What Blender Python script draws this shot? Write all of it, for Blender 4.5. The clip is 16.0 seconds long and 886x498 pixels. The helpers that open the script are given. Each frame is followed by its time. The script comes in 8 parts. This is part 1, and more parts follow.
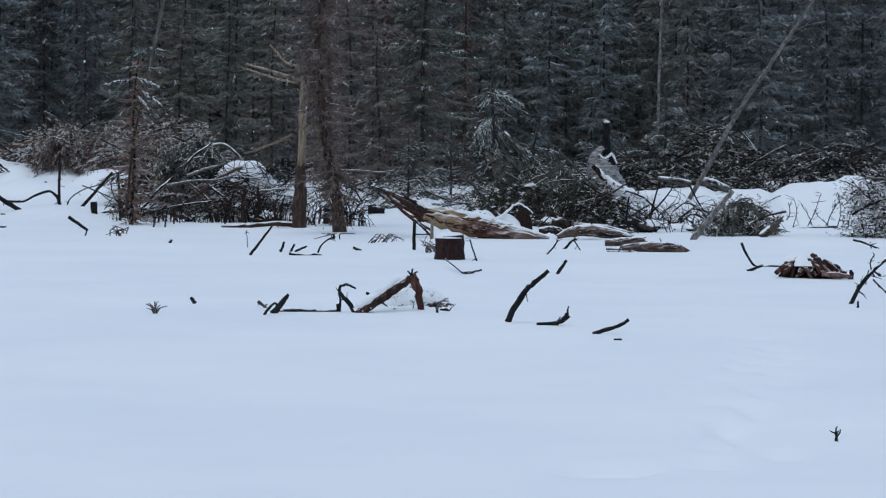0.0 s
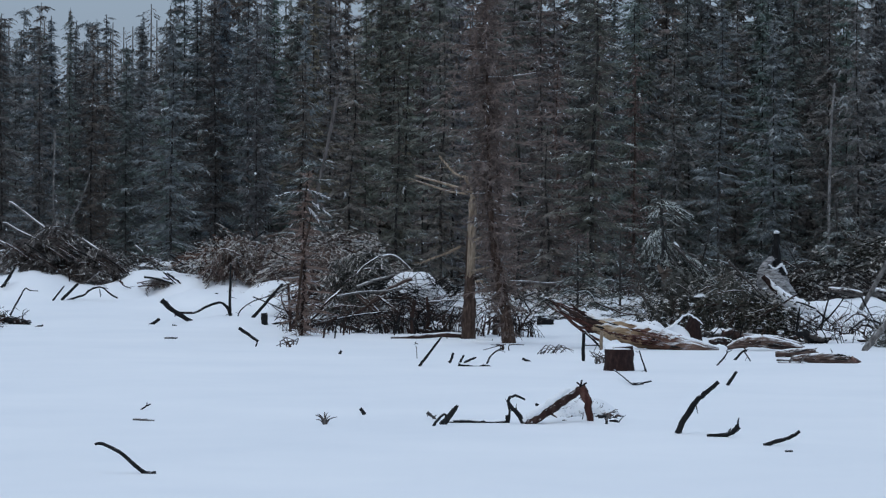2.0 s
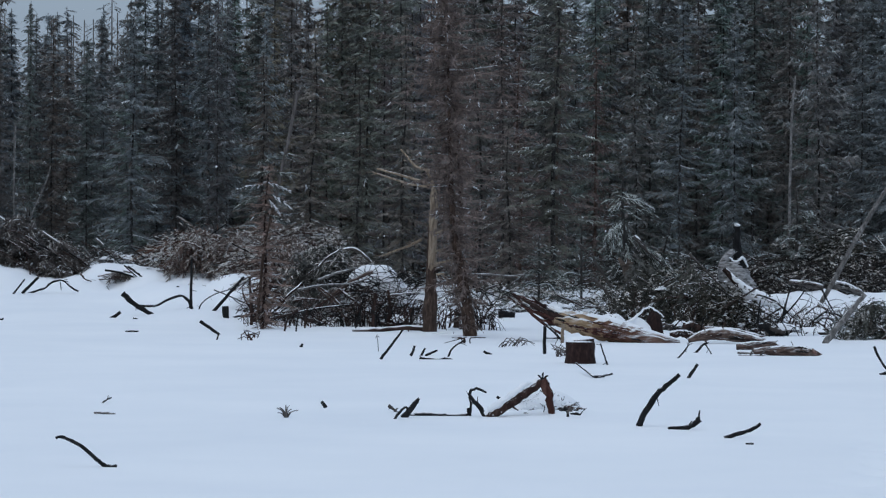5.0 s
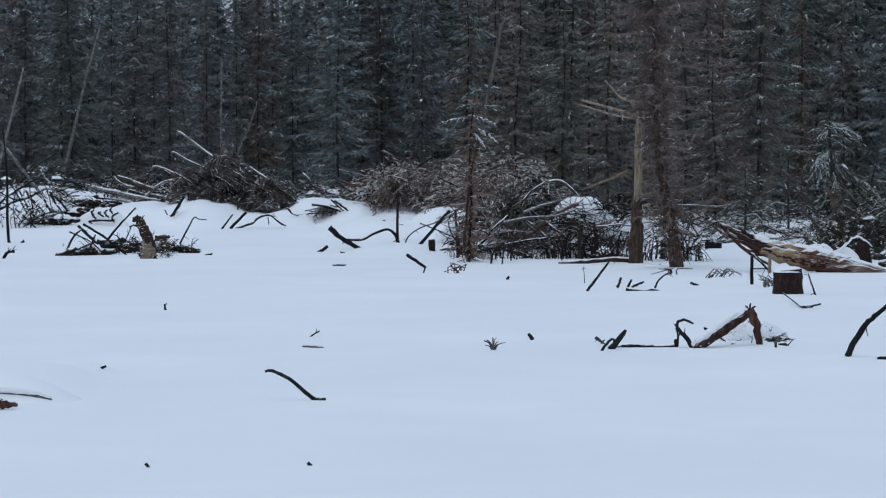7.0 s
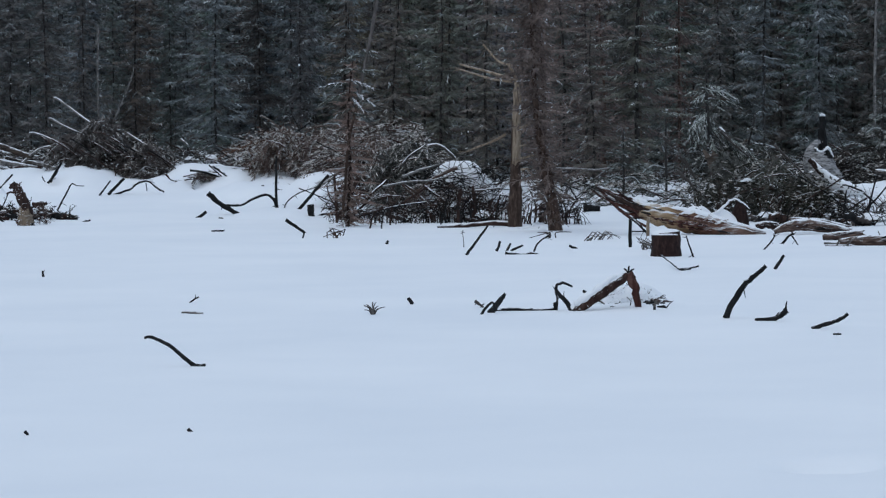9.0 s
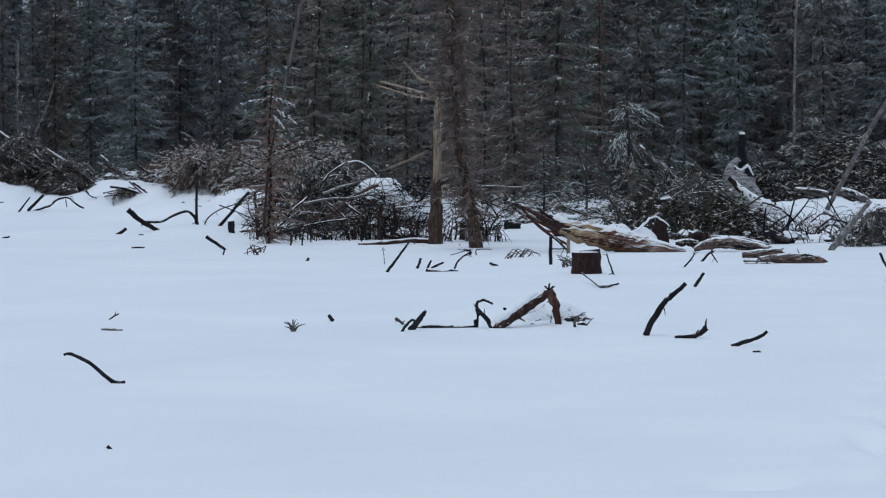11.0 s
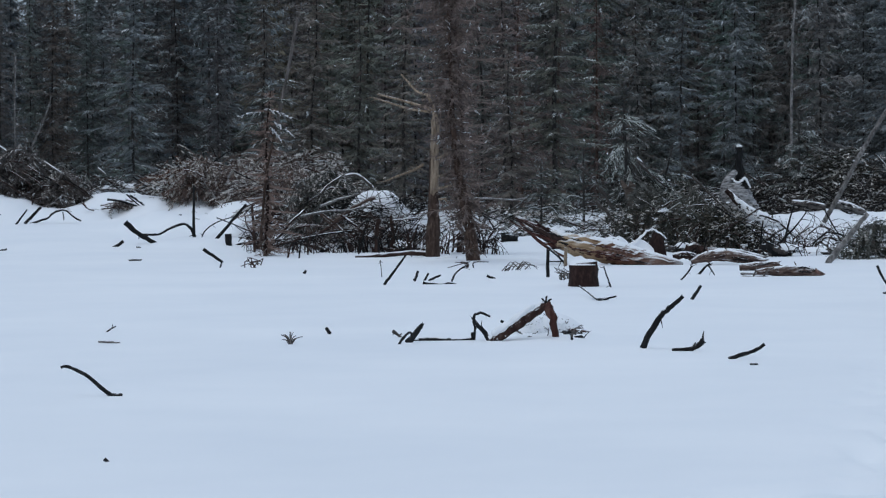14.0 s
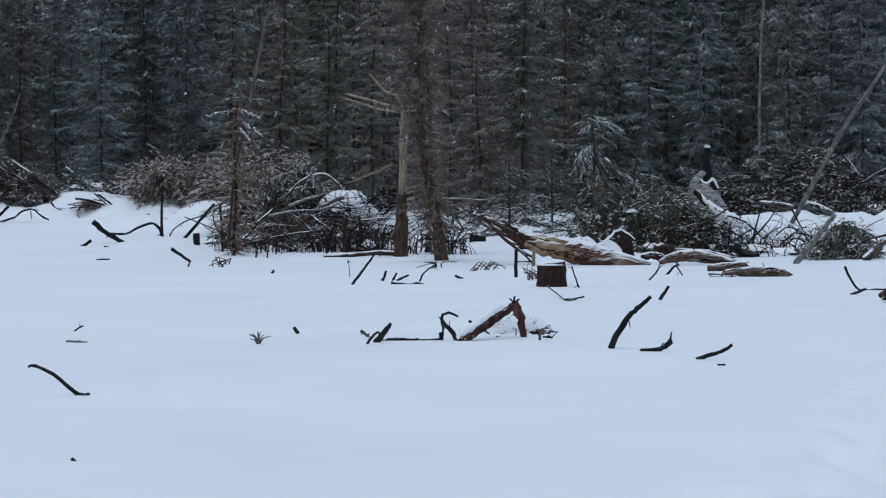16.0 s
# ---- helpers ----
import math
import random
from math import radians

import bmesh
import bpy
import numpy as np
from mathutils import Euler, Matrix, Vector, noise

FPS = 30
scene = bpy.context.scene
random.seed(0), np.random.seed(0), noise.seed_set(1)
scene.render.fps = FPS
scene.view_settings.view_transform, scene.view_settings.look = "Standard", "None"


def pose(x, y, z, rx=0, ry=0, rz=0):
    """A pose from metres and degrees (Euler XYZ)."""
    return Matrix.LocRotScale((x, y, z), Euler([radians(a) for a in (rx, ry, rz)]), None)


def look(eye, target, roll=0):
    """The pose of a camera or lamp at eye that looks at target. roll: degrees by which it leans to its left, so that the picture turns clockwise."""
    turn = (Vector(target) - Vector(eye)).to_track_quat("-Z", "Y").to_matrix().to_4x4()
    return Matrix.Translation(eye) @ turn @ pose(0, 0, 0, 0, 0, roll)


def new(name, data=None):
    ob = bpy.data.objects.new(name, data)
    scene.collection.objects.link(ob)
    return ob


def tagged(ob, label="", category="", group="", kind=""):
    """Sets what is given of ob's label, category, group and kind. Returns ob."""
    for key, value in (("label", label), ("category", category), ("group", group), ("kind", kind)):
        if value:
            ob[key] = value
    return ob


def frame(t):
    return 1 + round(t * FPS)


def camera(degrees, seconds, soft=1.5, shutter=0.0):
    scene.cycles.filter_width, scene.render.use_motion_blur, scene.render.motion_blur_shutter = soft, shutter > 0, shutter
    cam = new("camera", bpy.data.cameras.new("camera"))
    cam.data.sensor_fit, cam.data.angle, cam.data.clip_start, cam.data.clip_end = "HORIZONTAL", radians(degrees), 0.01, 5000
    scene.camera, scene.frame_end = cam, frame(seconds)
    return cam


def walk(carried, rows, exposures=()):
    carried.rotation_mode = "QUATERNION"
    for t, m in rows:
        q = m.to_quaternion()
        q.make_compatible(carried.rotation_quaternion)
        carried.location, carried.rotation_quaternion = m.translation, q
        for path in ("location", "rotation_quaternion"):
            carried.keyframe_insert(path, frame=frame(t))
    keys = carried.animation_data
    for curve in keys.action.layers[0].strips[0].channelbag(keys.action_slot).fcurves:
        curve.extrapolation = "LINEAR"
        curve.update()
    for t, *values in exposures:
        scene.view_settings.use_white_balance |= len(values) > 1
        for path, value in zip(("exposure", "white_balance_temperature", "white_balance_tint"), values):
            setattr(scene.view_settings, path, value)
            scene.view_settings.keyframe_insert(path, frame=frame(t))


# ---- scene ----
cam = camera(17.0, 16.0, soft=1.25)
EYE = (0.0, 0.0, 1.6)
# seconds, yaw, pitch, roll: a long lens, turned where it stands
PATH = [
    (0, -2.272, -2.387, 0.498),
    (0.5, -1.097, -1.018, 0.682),
    (1, -0.121, -0.395, 0.6),
    (1.5, 0.611, -0.251, 0.454),
    (2, 1.012, -0.266, 0.367),
    (2.5, 1.054, -0.314, 0.373),
    (3, 0.847, -0.277, 0.43),
    (3.2, 0.71, -0.245, 0.381),
    (3.7, 0.311, -0.189, 0.315),
    (4.2, -0.018, -0.194, 0.32),
    (4.7, -0.004, -0.285, 0.341),
    (5.3, 0.852, -0.543, 0.304),
    (5.5, 1.338, -0.659, 0.271),
    (6, 2.818, -1.01, 0.108),
    (6.5, 3.91, -1.37, -0.11),
    (7, 4.237, -1.709, -0.271),
    (7.5, 3.727, -1.95, -0.284),
    (8, 2.808, -2.11, -0.376),
    (8.5, 2.217, -2.261, -0.436),
    (8.7, 2.096, -2.33, -0.505),
    (9.3, 1.691, -2.445, -0.616),
    (9.9, 1.229, -2.407, -0.588),
    (10.5, 0.751, -2.263, -0.496),
    (11, 0.368, -2.094, -0.423),
    (11.5, 0, -1.914, -0.367),
    (12, -0.098, -1.792, -0.333),
    (12.5, 0, -1.758, -0.3),
    (13, 0.145, -1.764, -0.307),
    (13.5, 0.255, -1.8, -0.352),
    (14, 0.312, -1.85, -0.412),
    (14.5, 0.277, -1.89, -0.341),
    (15, 0.141, -1.9, -0.343),
    (15.5, -0.066, -1.875, -0.296),
    (16, -0.303, -1.855, -0.268)]
walk(cam, [(t, pose(*EYE, 90 + p, 0, y) @ pose(0, 0, 0, 0, 0, r)) for t, y, p, r in PATH],
     exposures=[(0.0, 0.21, 5960, 6), (16.0, 0.20, 6050, 6)])

# ---- light: overcast winter day ----
world = bpy.data.worlds.new("overcast")
scene.world = world
world.use_nodes = True
wn = world.node_tree
sky = wn.nodes.new("ShaderNodeTexSky")
sky.sky_type = "NISHITA"
sky.sun_disc = False
sky.sun_elevation, sky.sun_rotation = radians(38), radians(200)
sky.air_density, sky.dust_density, sky.ozone_density = 1.0, 4.0, 1.0
flat = wn.nodes.new("ShaderNodeMix")
flat.data_type = "RGBA"
flat.inputs[0].default_value = 0.72
flat.inputs[7].default_value = (4.2, 4.9, 6.0, 1)
wn.links.new(sky.outputs[0], flat.inputs[6])
# an overcast sky: three times brighter overhead than at the horizon
co = wn.nodes.new("ShaderNodeTexCoord")
xyz = wn.nodes.new("ShaderNodeSeparateXYZ")
wn.links.new(co.outputs["Generated"], xyz.inputs[0])
up = wn.nodes.new("ShaderNodeMapRange")
up.inputs[1].default_value, up.inputs[2].default_value, up.inputs[3].default_value, up.inputs[4].default_value = 0.0, 1.0, 0.68, 1.27
wn.links.new(xyz.outputs[2], up.inputs[0])
shade = wn.nodes.new("ShaderNodeVectorMath")
shade.operation = "SCALE"
wn.links.new(flat.outputs[2], shade.inputs[0])
wn.links.new(up.outputs[0], shade.inputs["Scale"])
wn.links.new(shade.outputs[0], wn.nodes["Background"].inputs[0])
wn.nodes["Background"].inputs[1].default_value = 0.1
sun = new("sun", bpy.data.lights.new("sun", "SUN"))
sun.data.energy, sun.data.angle, sun.data.color = 0.5, radians(25), (1.0, 0.96, 0.92)
sun.matrix_world = look((0, 0, 60), (10, -9, 0))


# ---- materials ----
def nodes(name, rough=0.85):
    m = bpy.data.materials.new(name)
    m.use_nodes = True
    t = m.node_tree
    b = t.nodes["Principled BSDF"]
    b.inputs["Roughness"].default_value = rough
    b.inputs["Specular IOR Level"].default_value = 0.25
    return m, t, b


def noise_tex(t, scale, detail=4.0, stretch=(1, 1, 1), rough=0.6):
    co = t.nodes.new("ShaderNodeTexCoord")
    mp = t.nodes.new("ShaderNodeMapping")
    mp.inputs["Scale"].default_value = stretch
    n = t.nodes.new("ShaderNodeTexNoise")
    n.inputs["Scale"].default_value, n.inputs["Detail"].default_value, n.inputs["Roughness"].default_value = scale, detail, rough
    t.links.new(co.outputs["Object"], mp.inputs[0])
    t.links.new(mp.outputs[0], n.inputs["Vector"])
    return n.outputs["Fac"]


def ramp(t, fac, stops):
    r = t.nodes.new("ShaderNodeValToRGB")
    while len(r.color_ramp.elements) < len(stops):
        r.color_ramp.elements.new(0.5)
    for e, (p, c) in zip(r.color_ramp.elements, stops):
        e.position, e.color = p, (*c, 1)
    t.links.new(fac, r.inputs[0])
    return r.outputs[0]


def mixed(t, fac, a, b):
    m = t.nodes.new("ShaderNodeMix")
    m.data_type = "RGBA"
    for sock, v in ((m.inputs[0], fac), (m.inputs[6], a), (m.inputs[7], b)):
        if isinstance(v, tuple):
            sock.default_value = (*v, 1)
        elif isinstance(v, float):
            sock.default_value = v
        else:
            t.links.new(v, sock)
    return m.outputs[2]


def calc(t, op, a, b=0.0, clamp=False):
    m = t.nodes.new("ShaderNodeMath")
    m.operation, m.use_clamp = op, clamp
    for sock, v in zip(m.inputs, (a, b)):
        if isinstance(v, (int, float)):
            sock.default_value = v
        else:
            t.links.new(v, sock)
    return m.outputs[0]


def lying_snow(t, low, high, scale, amount=0.6):
    """Snow caught on the surfaces that face up, broken by noise."""
    g = t.nodes.new("ShaderNodeNewGeometry")
    s = t.nodes.new("ShaderNodeSeparateXYZ")
    t.links.new(g.outputs["True Normal"], s.inputs[0])
    n = noise_tex(t, scale, 3.0)
    v = calc(t, "ADD", s.outputs[2], calc(t, "MULTIPLY", calc(t, "SUBTRACT", n, 0.5), amount))
    r = t.nodes.new("ShaderNodeMapRange")
    r.inputs[1].default_value, r.inputs[2].default_value = low, high
    t.links.new(v, r.inputs[0])
    return r.outputs[0]


def bump(t, b, height, strength, dist):
    n = t.nodes.new("ShaderNodeBump")
    n.inputs["Strength"].default_value, n.inputs["Distance"].default_value = strength, dist
    t.links.new(height, n.inputs["Height"])
    t.links.new(n.outputs[0], b.inputs["Normal"])


SNOW_WHITE = (0.80, 0.82, 0.84)


def wood_material(name, dark, mid, light, scale=9.0, stretch=(1, 1, 0.25), snow=None, blotch=0.55):
    m, t, b = nodes(name, 0.88)
    b.inputs["Specular IOR Level"].default_value = 0.2
    fine = noise_tex(t, scale * 3, 5.0, stretch)
    broad = noise_tex(t, scale * 0.32, 3.0)
    c = ramp(t, fine, [(0.3, dark), (0.52, mid), (0.74, light)])
    c = mixed(t, calc(t, "MULTIPLY", broad, blotch, True), c, dark)
    oi = t.nodes.new("ShaderNodeObjectInfo")
    hs = t.nodes.new("ShaderNodeHueSaturation")
    t.links.new(calc(t, "ADD", calc(t, "MULTIPLY", oi.outputs["Random"], 0.5), 0.75), hs.inputs["Value"])
    t.links.new(c, hs.inputs["Color"])
    c = hs.outputs[0]
    if snow:
        c = mixed(t, lying_snow(t, *snow), c, SNOW_WHITE)
    t.links.new(c, b.inputs["Base Color"])
    bump(t, b, fine, 0.6, 0.012)
    return m


BARK_DARK = wood_material("dark_wet_bark", (0.005, 0.0055, 0.006), (0.0115, 0.0122, 0.0132), (0.034, 0.034, 0.036), snow=(0.82, 1.04, 7.0, 0.7))
BARK_GREY = wood_material("grey_bark", (0.05, 0.045, 0.042), (0.12, 0.11, 0.105), (0.24, 0.22, 0.21), snow=(0.70, 0.98, 5.0, 0.8))
BARK_RED = wood_material("red_brown_bark", (0.013, 0.008, 0.007), (0.042, 0.025, 0.021), (0.10, 0.065, 0.054), snow=(0.75, 1.02, 5.0, 0.8))
BARK_SNOWY = wood_material("snow_dusted_bark", (0.035, 0.03, 0.028), (0.085, 0.075, 0.07), (0.18, 0.165, 0.155), snow=(0.55, 0.98, 9.0, 0.9))
WOOD_TORN = wood_material("torn_yellow_wood", (0.055, 0.032, 0.020), (0.30, 0.205, 0.125), (0.62, 0.51, 0.37), 5.0, (0.35, 2, 4), blotch=0.55)
WOOD_PALE = wood_material("weathered_pale_wood", (0.08, 0.060, 0.044), (0.31, 0.245, 0.18), (0.55, 0.47, 0.37), 7.0, (2, 2, 0.25), snow=(0.85, 1.05, 4.0, 0.6))
WOOD_LOG = wood_material("weathered_log_wood", (0.035, 0.027, 0.023), (0.10, 0.080, 0.067), (0.23, 0.195, 0.165), 5.0, (0.2, 2, 3), snow=(0.72, 1.0, 3.0, 0.8), blotch=0.9)
WOOD_RUST = wood_material("rust_red_rotten_wood", (0.020, 0.009, 0.008), (0.076, 0.031, 0.025), (0.21, 0.125, 0.10), 6.0, (1, 1, 0.4), snow=(0.72, 1.0, 4.0, 0.9))
WOOD_ROT = wood_material("pale_pink_rotten_wood", (0.05, 0.025, 0.021), (0.17, 0.10, 0.083), (0.42, 0.31, 0.27), 8.0, (1, 1, 0.4), snow=(0.72, 1.0, 6.0, 0.9))
LOG_DUSTED = wood_material("dusted_red_log_bark", (0.030, 0.020, 0.017), (0.110, 0.076, 0.063), (0.31, 0.235, 0.20), 6.0, (0.25, 2, 3), snow=(0.50, 1.15, 13.0, 0.9), blotch=0.7)


def shattered_material(name):
    """Dark red bark at the thin end, torn tan heartwood, rust-brown rot towards the butt, powder on top."""
    m, t, b = nodes(name, 0.9)
    b.inputs["Specular IOR Level"].default_value = 0.15
    co = t.nodes.new("ShaderNodeTexCoord")
    xyz_n = t.nodes.new("ShaderNodeSeparateXYZ")
    t.links.new(co.outputs["Object"], xyz_n.inputs[0])
    streak = noise_tex(t, 5.0, 5.0, (0.5, 3, 5))
    lump = noise_tex(t, 4.0, 3.0, (1, 1, 1.6))
    along = calc(t, "ADD", calc(t, "MULTIPLY", calc(t, "ADD", xyz_n.outputs[0], 1.5), 0.416), calc(t, "MULTIPLY", calc(t, "SUBTRACT", lump, 0.5), 0.34))
    along = calc(t, "ADD", along, calc(t, "MULTIPLY", calc(t, "SUBTRACT", streak, 0.5), 0.22))
    c = ramp(t, along, [(0.0, (0.030, 0.014, 0.012)), (0.22, (0.050, 0.022, 0.018)), (0.29, (0.38, 0.29, 0.19)), (0.45, (0.33, 0.235, 0.145)), (0.54, (0.17, 0.098, 0.066)), (0.72, (0.14, 0.074, 0.054)), (0.84, (0.19, 0.125, 0.10)), (1.0, (0.07, 0.045, 0.038))])
    grain = noise_tex(t, 9.0, 5.0, (0.35, 3, 5))
    dark = ramp(t, grain, [(0.33, (0.35, 0.32, 0.30)), (0.48, (0.95, 0.95, 0.95)), (0.72, (1.2, 1.18, 1.15))])
    mul = t.nodes.new("ShaderNodeMix")
    mul.data_type, mul.blend_type = "RGBA", "MULTIPLY"
    mul.inputs[0].default_value = 1.0
    t.links.new(c, mul.inputs[6])
    t.links.new(dark, mul.inputs[7])
    c = mixed(t, lying_snow(t, 0.22, 0.80, 3.5, 0.9), mul.outputs[2], SNOW_WHITE)
    t.links.new(c, b.inputs["Base Color"])
    bump(t, b, grain, 0.9, 0.03)
    return m


WOOD_SHATTERED = shattered_material("shattered_log_wood")
BARK_STUMP = wood_material("stump_bark", (0.009, 0.005, 0.005), (0.027, 0.014, 0.012), (0.060, 0.034, 0.029), 8.0, (1, 1, 0.5))
BARK_STUMP_SNOWY = wood_material("snow_plastered_bark", (0.03, 0.028, 0.028), (0.46, 0.46, 0.465), (0.74, 0.755, 0.775), 4.0, (1, 1, 2.6), blotch=0.45)
BARK_SNAG = wood_material("dark_brown_bark", (0.022, 0.014, 0.011), (0.082, 0.055, 0.043), (0.18, 0.13, 0.105), 9.0, (1, 1, 0.3), snow=(0.55, 0.9, 16.0, 1.5))
BARK_FLECKED = wood_material("snow_flecked_bark", (0.017, 0.009, 0.008), (0.056, 0.030, 0.025), (0.14, 0.092, 0.078), 7.0, (1, 1, 0.5), snow=(0.42, 0.85, 30.0, 1.5))
BARK_FAR = wood_material("spruce_trunk_bark", (0.018, 0.017, 0.017), (0.045, 0.042, 0.040), (0.10, 0.095, 0.09), 5.0)
BARK_BIRCH = wood_material("pale_dead_stem_bark", (0.045, 0.044, 0.043), (0.20, 0.194, 0.188), (0.46, 0.45, 0.44), 7.0, (1, 1, 0.6), snow=(0.55, 1.0, 14.0, 1.2), blotch=0.7)


def needle_material(name, dark, mid, light, snow_share, twig_share=0.12, twig=(0.06, 0.05, 0.042), gloss=0.5, tint_and_shade=False):
    m, t, b = nodes(name, 0.75)
    b.inputs["Specular IOR Level"].default_value = gloss
    g = t.nodes.new("ShaderNodeNewGeometry")
    rnd = g.outputs["Random Per Island"]
    oi = t.nodes.new("ShaderNodeObjectInfo")
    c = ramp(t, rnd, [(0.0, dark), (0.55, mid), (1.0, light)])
    if tint_and_shade:
        pick = calc(t, "FRACT", calc(t, "MULTIPLY", oi.outputs["Random"], 3.7))
        c = mixed(t, calc(t, "MULTIPLY", calc(t, "GREATER_THAN", pick, 0.72), 0.65), c, (0.092, 0.070, 0.058))
        c = mixed(t, calc(t, "MULTIPLY", calc(t, "LESS_THAN", pick, 0.22), 0.5), c, (0.058, 0.088, 0.062))
    other = calc(t, "FRACT", calc(t, "MULTIPLY", rnd, 37.7))
    c = mixed(t, calc(t, "LESS_THAN", other, twig_share), c, twig)
    hs = t.nodes.new("ShaderNodeHueSaturation")
    tone = calc(t, "ADD", calc(t, "MULTIPLY", oi.outputs["Random"], 0.4), 0.80)
    if tint_and_shade:
        # clumped tone: light bough tops and dark gaps put into the needle colour
        clumps = calc(t, "SUBTRACT", noise_tex(t, 2.4, 2.0, (1, 1, 2.2)), 0.5)
        tone = calc(t, "MULTIPLY", tone, calc(t, "ADD", calc(t, "MULTIPLY", clumps, 3.0), 1.14))
    t.links.new(tone, hs.inputs["Value"])
    t.links.new(calc(t, "ADD", calc(t, "MULTIPLY", calc(t, "FRACT", calc(t, "MULTIPLY", oi.outputs["Random"], 7.3)), 0.5), 0.55), hs.inputs["Saturation"])
    tint = t.nodes.new("ShaderNodeMix")
    tint.data_type, tint.blend_type = "RGBA", "MULTIPLY"
    tint.inputs[0].default_value = 1.0
    t.links.new(c, tint.inputs[6])
    t.links.new(oi.outputs["Color"], tint.inputs[7])
    t.links.new(tint.outputs[2], hs.inputs["Color"])
    third = calc(t, "FRACT", calc(t, "MULTIPLY", rnd, 101.3))
    patch = noise_tex(t, 1.1, 3.0)
    share = calc(t, "MULTIPLY", calc(t, "SUBTRACT", patch, 0.28, True), snow_share * 4.0)
    c = mixed(t, calc(t, "MULTIPLY", calc(t, "LESS_THAN", third, share), 0.85), hs.outputs[0], (0.62, 0.66, 0.68))
    t.links.new(c, b.inputs["Base Color"])
    return m


NEEDLES = needle_material("dark_spruce_needles", (0.059, 0.069, 0.073), (0.100, 0.117, 0.123), (0.150, 0.173, 0.181), 0.004, tint_and_shade=True)
NEEDLES_SNOWY = needle_material("snowy_fir_needles", (0.020, 0.026, 0.021), (0.040, 0.048, 0.039), (0.075, 0.084, 0.069), 0.07)
NEEDLES_GREEN = needle_material("front_spruce_needles", (0.045, 0.051, 0.046), (0.076, 0.083, 0.074), (0.118, 0.124, 0.110), 0.01, tint_and_shade=True)
NEEDLES_DEAD = needle_material("dead_red_brown_needles", (0.095, 0.064, 0.053), (0.174, 0.117, 0.095), (0.269, 0.189, 0.159), 0.03, 0.2, (0.18, 0.132, 0.108))
NEEDLES_TOP = needle_material("cut_fir_needles", (0.030, 0.032, 0.026), (0.054, 0.056, 0.046), (0.092, 0.094, 0.079), 0.02)
NEEDLES_TOP_BROWN = needle_material("cut_brown_needles", (0.050, 0.031, 0.026), (0.100, 0.064, 0.052), (0.176, 0.124, 0.104), 0.05)
NEEDLES_FADED = needle_material("faded_brown_needles", (0.078, 0.052, 0.045), (0.132, 0.091, 0.080), (0.209, 0.151, 0.133), 0.01)
NEEDLES_RED = needle_material("red_brown_twigs", (0.030, 0.018, 0.016), (0.085, 0.048, 0.040), (0.17, 0.105, 0.09), 0.10, 0.35, (0.10, 0.055, 0.045))
NEEDLES_BANK = needle_material("old_brown_boughs", (0.034, 0.026, 0.023), (0.072, 0.056, 0.050), (0.135, 0.112, 0.102), 0.05)
NEEDLES_GREY = needle_material("bare_grey_twigs", (0.022, 0.019, 0.018), (0.05, 0.045, 0.042), (0.11, 0.10, 0.095), 0.10, 0.2, (0.14, 0.13, 0.125), 0.2)
NEEDLES_SLASH = needle_material("grey_brown_slash", (0.024, 0.011, 0.007), (0.078, 0.040, 0.028), (0.17, 0.100, 0.075), 0.04, 0.2, (0.15, 0.112, 0.095), 0.05)
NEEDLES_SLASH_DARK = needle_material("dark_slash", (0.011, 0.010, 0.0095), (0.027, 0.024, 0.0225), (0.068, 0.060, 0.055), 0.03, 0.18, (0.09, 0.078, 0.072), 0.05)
NEEDLES_SNOWY_BROWN = needle_material("green_brown_slash", (0.013, 0.014, 0.011), (0.031, 0.032, 0.025), (0.072, 0.070, 0.058), 0.025, 0.2, (0.10, 0.084, 0.073), 0.05)


def dust_material(name, fill, under, tint=(1.0, 1.0, 1.0)):
    """Needles and snow in one: sprays half filled with powder."""
    m, t, b = nodes(name, 0.8)
    g = t.nodes.new("ShaderNodeNewGeometry")
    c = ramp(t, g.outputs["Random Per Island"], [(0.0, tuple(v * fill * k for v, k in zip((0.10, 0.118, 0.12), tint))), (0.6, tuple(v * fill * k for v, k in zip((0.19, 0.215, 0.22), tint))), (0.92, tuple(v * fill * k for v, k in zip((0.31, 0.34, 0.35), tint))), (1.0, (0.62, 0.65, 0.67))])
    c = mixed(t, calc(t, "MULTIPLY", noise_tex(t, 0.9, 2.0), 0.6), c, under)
    t.links.new(c, b.inputs["Base Color"])
    return m


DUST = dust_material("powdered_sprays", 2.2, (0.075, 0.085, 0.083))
DUST_FIR = dust_material("snowy_sprays", 1.35, (0.055, 0.060, 0.050), (1.05, 1.0, 0.94))
DUST_HEAVY = dust_material("snow_laden_sprays", 2.7, (0.075, 0.085, 0.072), (1.04, 1.0, 0.93))
DUST_PILE = dust_material("frosted_sprays", 3.0, (0.115, 0.077, 0.062), (1.14, 1.0, 0.93))


def snow_material(name, soft):
    m, t, b = nodes(name, 0.7)
    broad = noise_tex(t, 0.35, 3.0)
    fine = noise_tex(t, 26.0, 4.0)
    c = ramp(t, broad, [(0.25, (0.76, 0.79, 0.83)), (0.75, (0.84, 0.86, 0.885))])
    t.links.new(c, b.inputs["Base Color"])
    b.inputs["Subsurface Weight"].default_value = 0.0
    bump(t, b, fine, soft, 0.012)
    return m


SNOW = snow_material("fresh_snow", 0.12)
SNOW_CAP = snow_material("clinging_snow", 0.3)


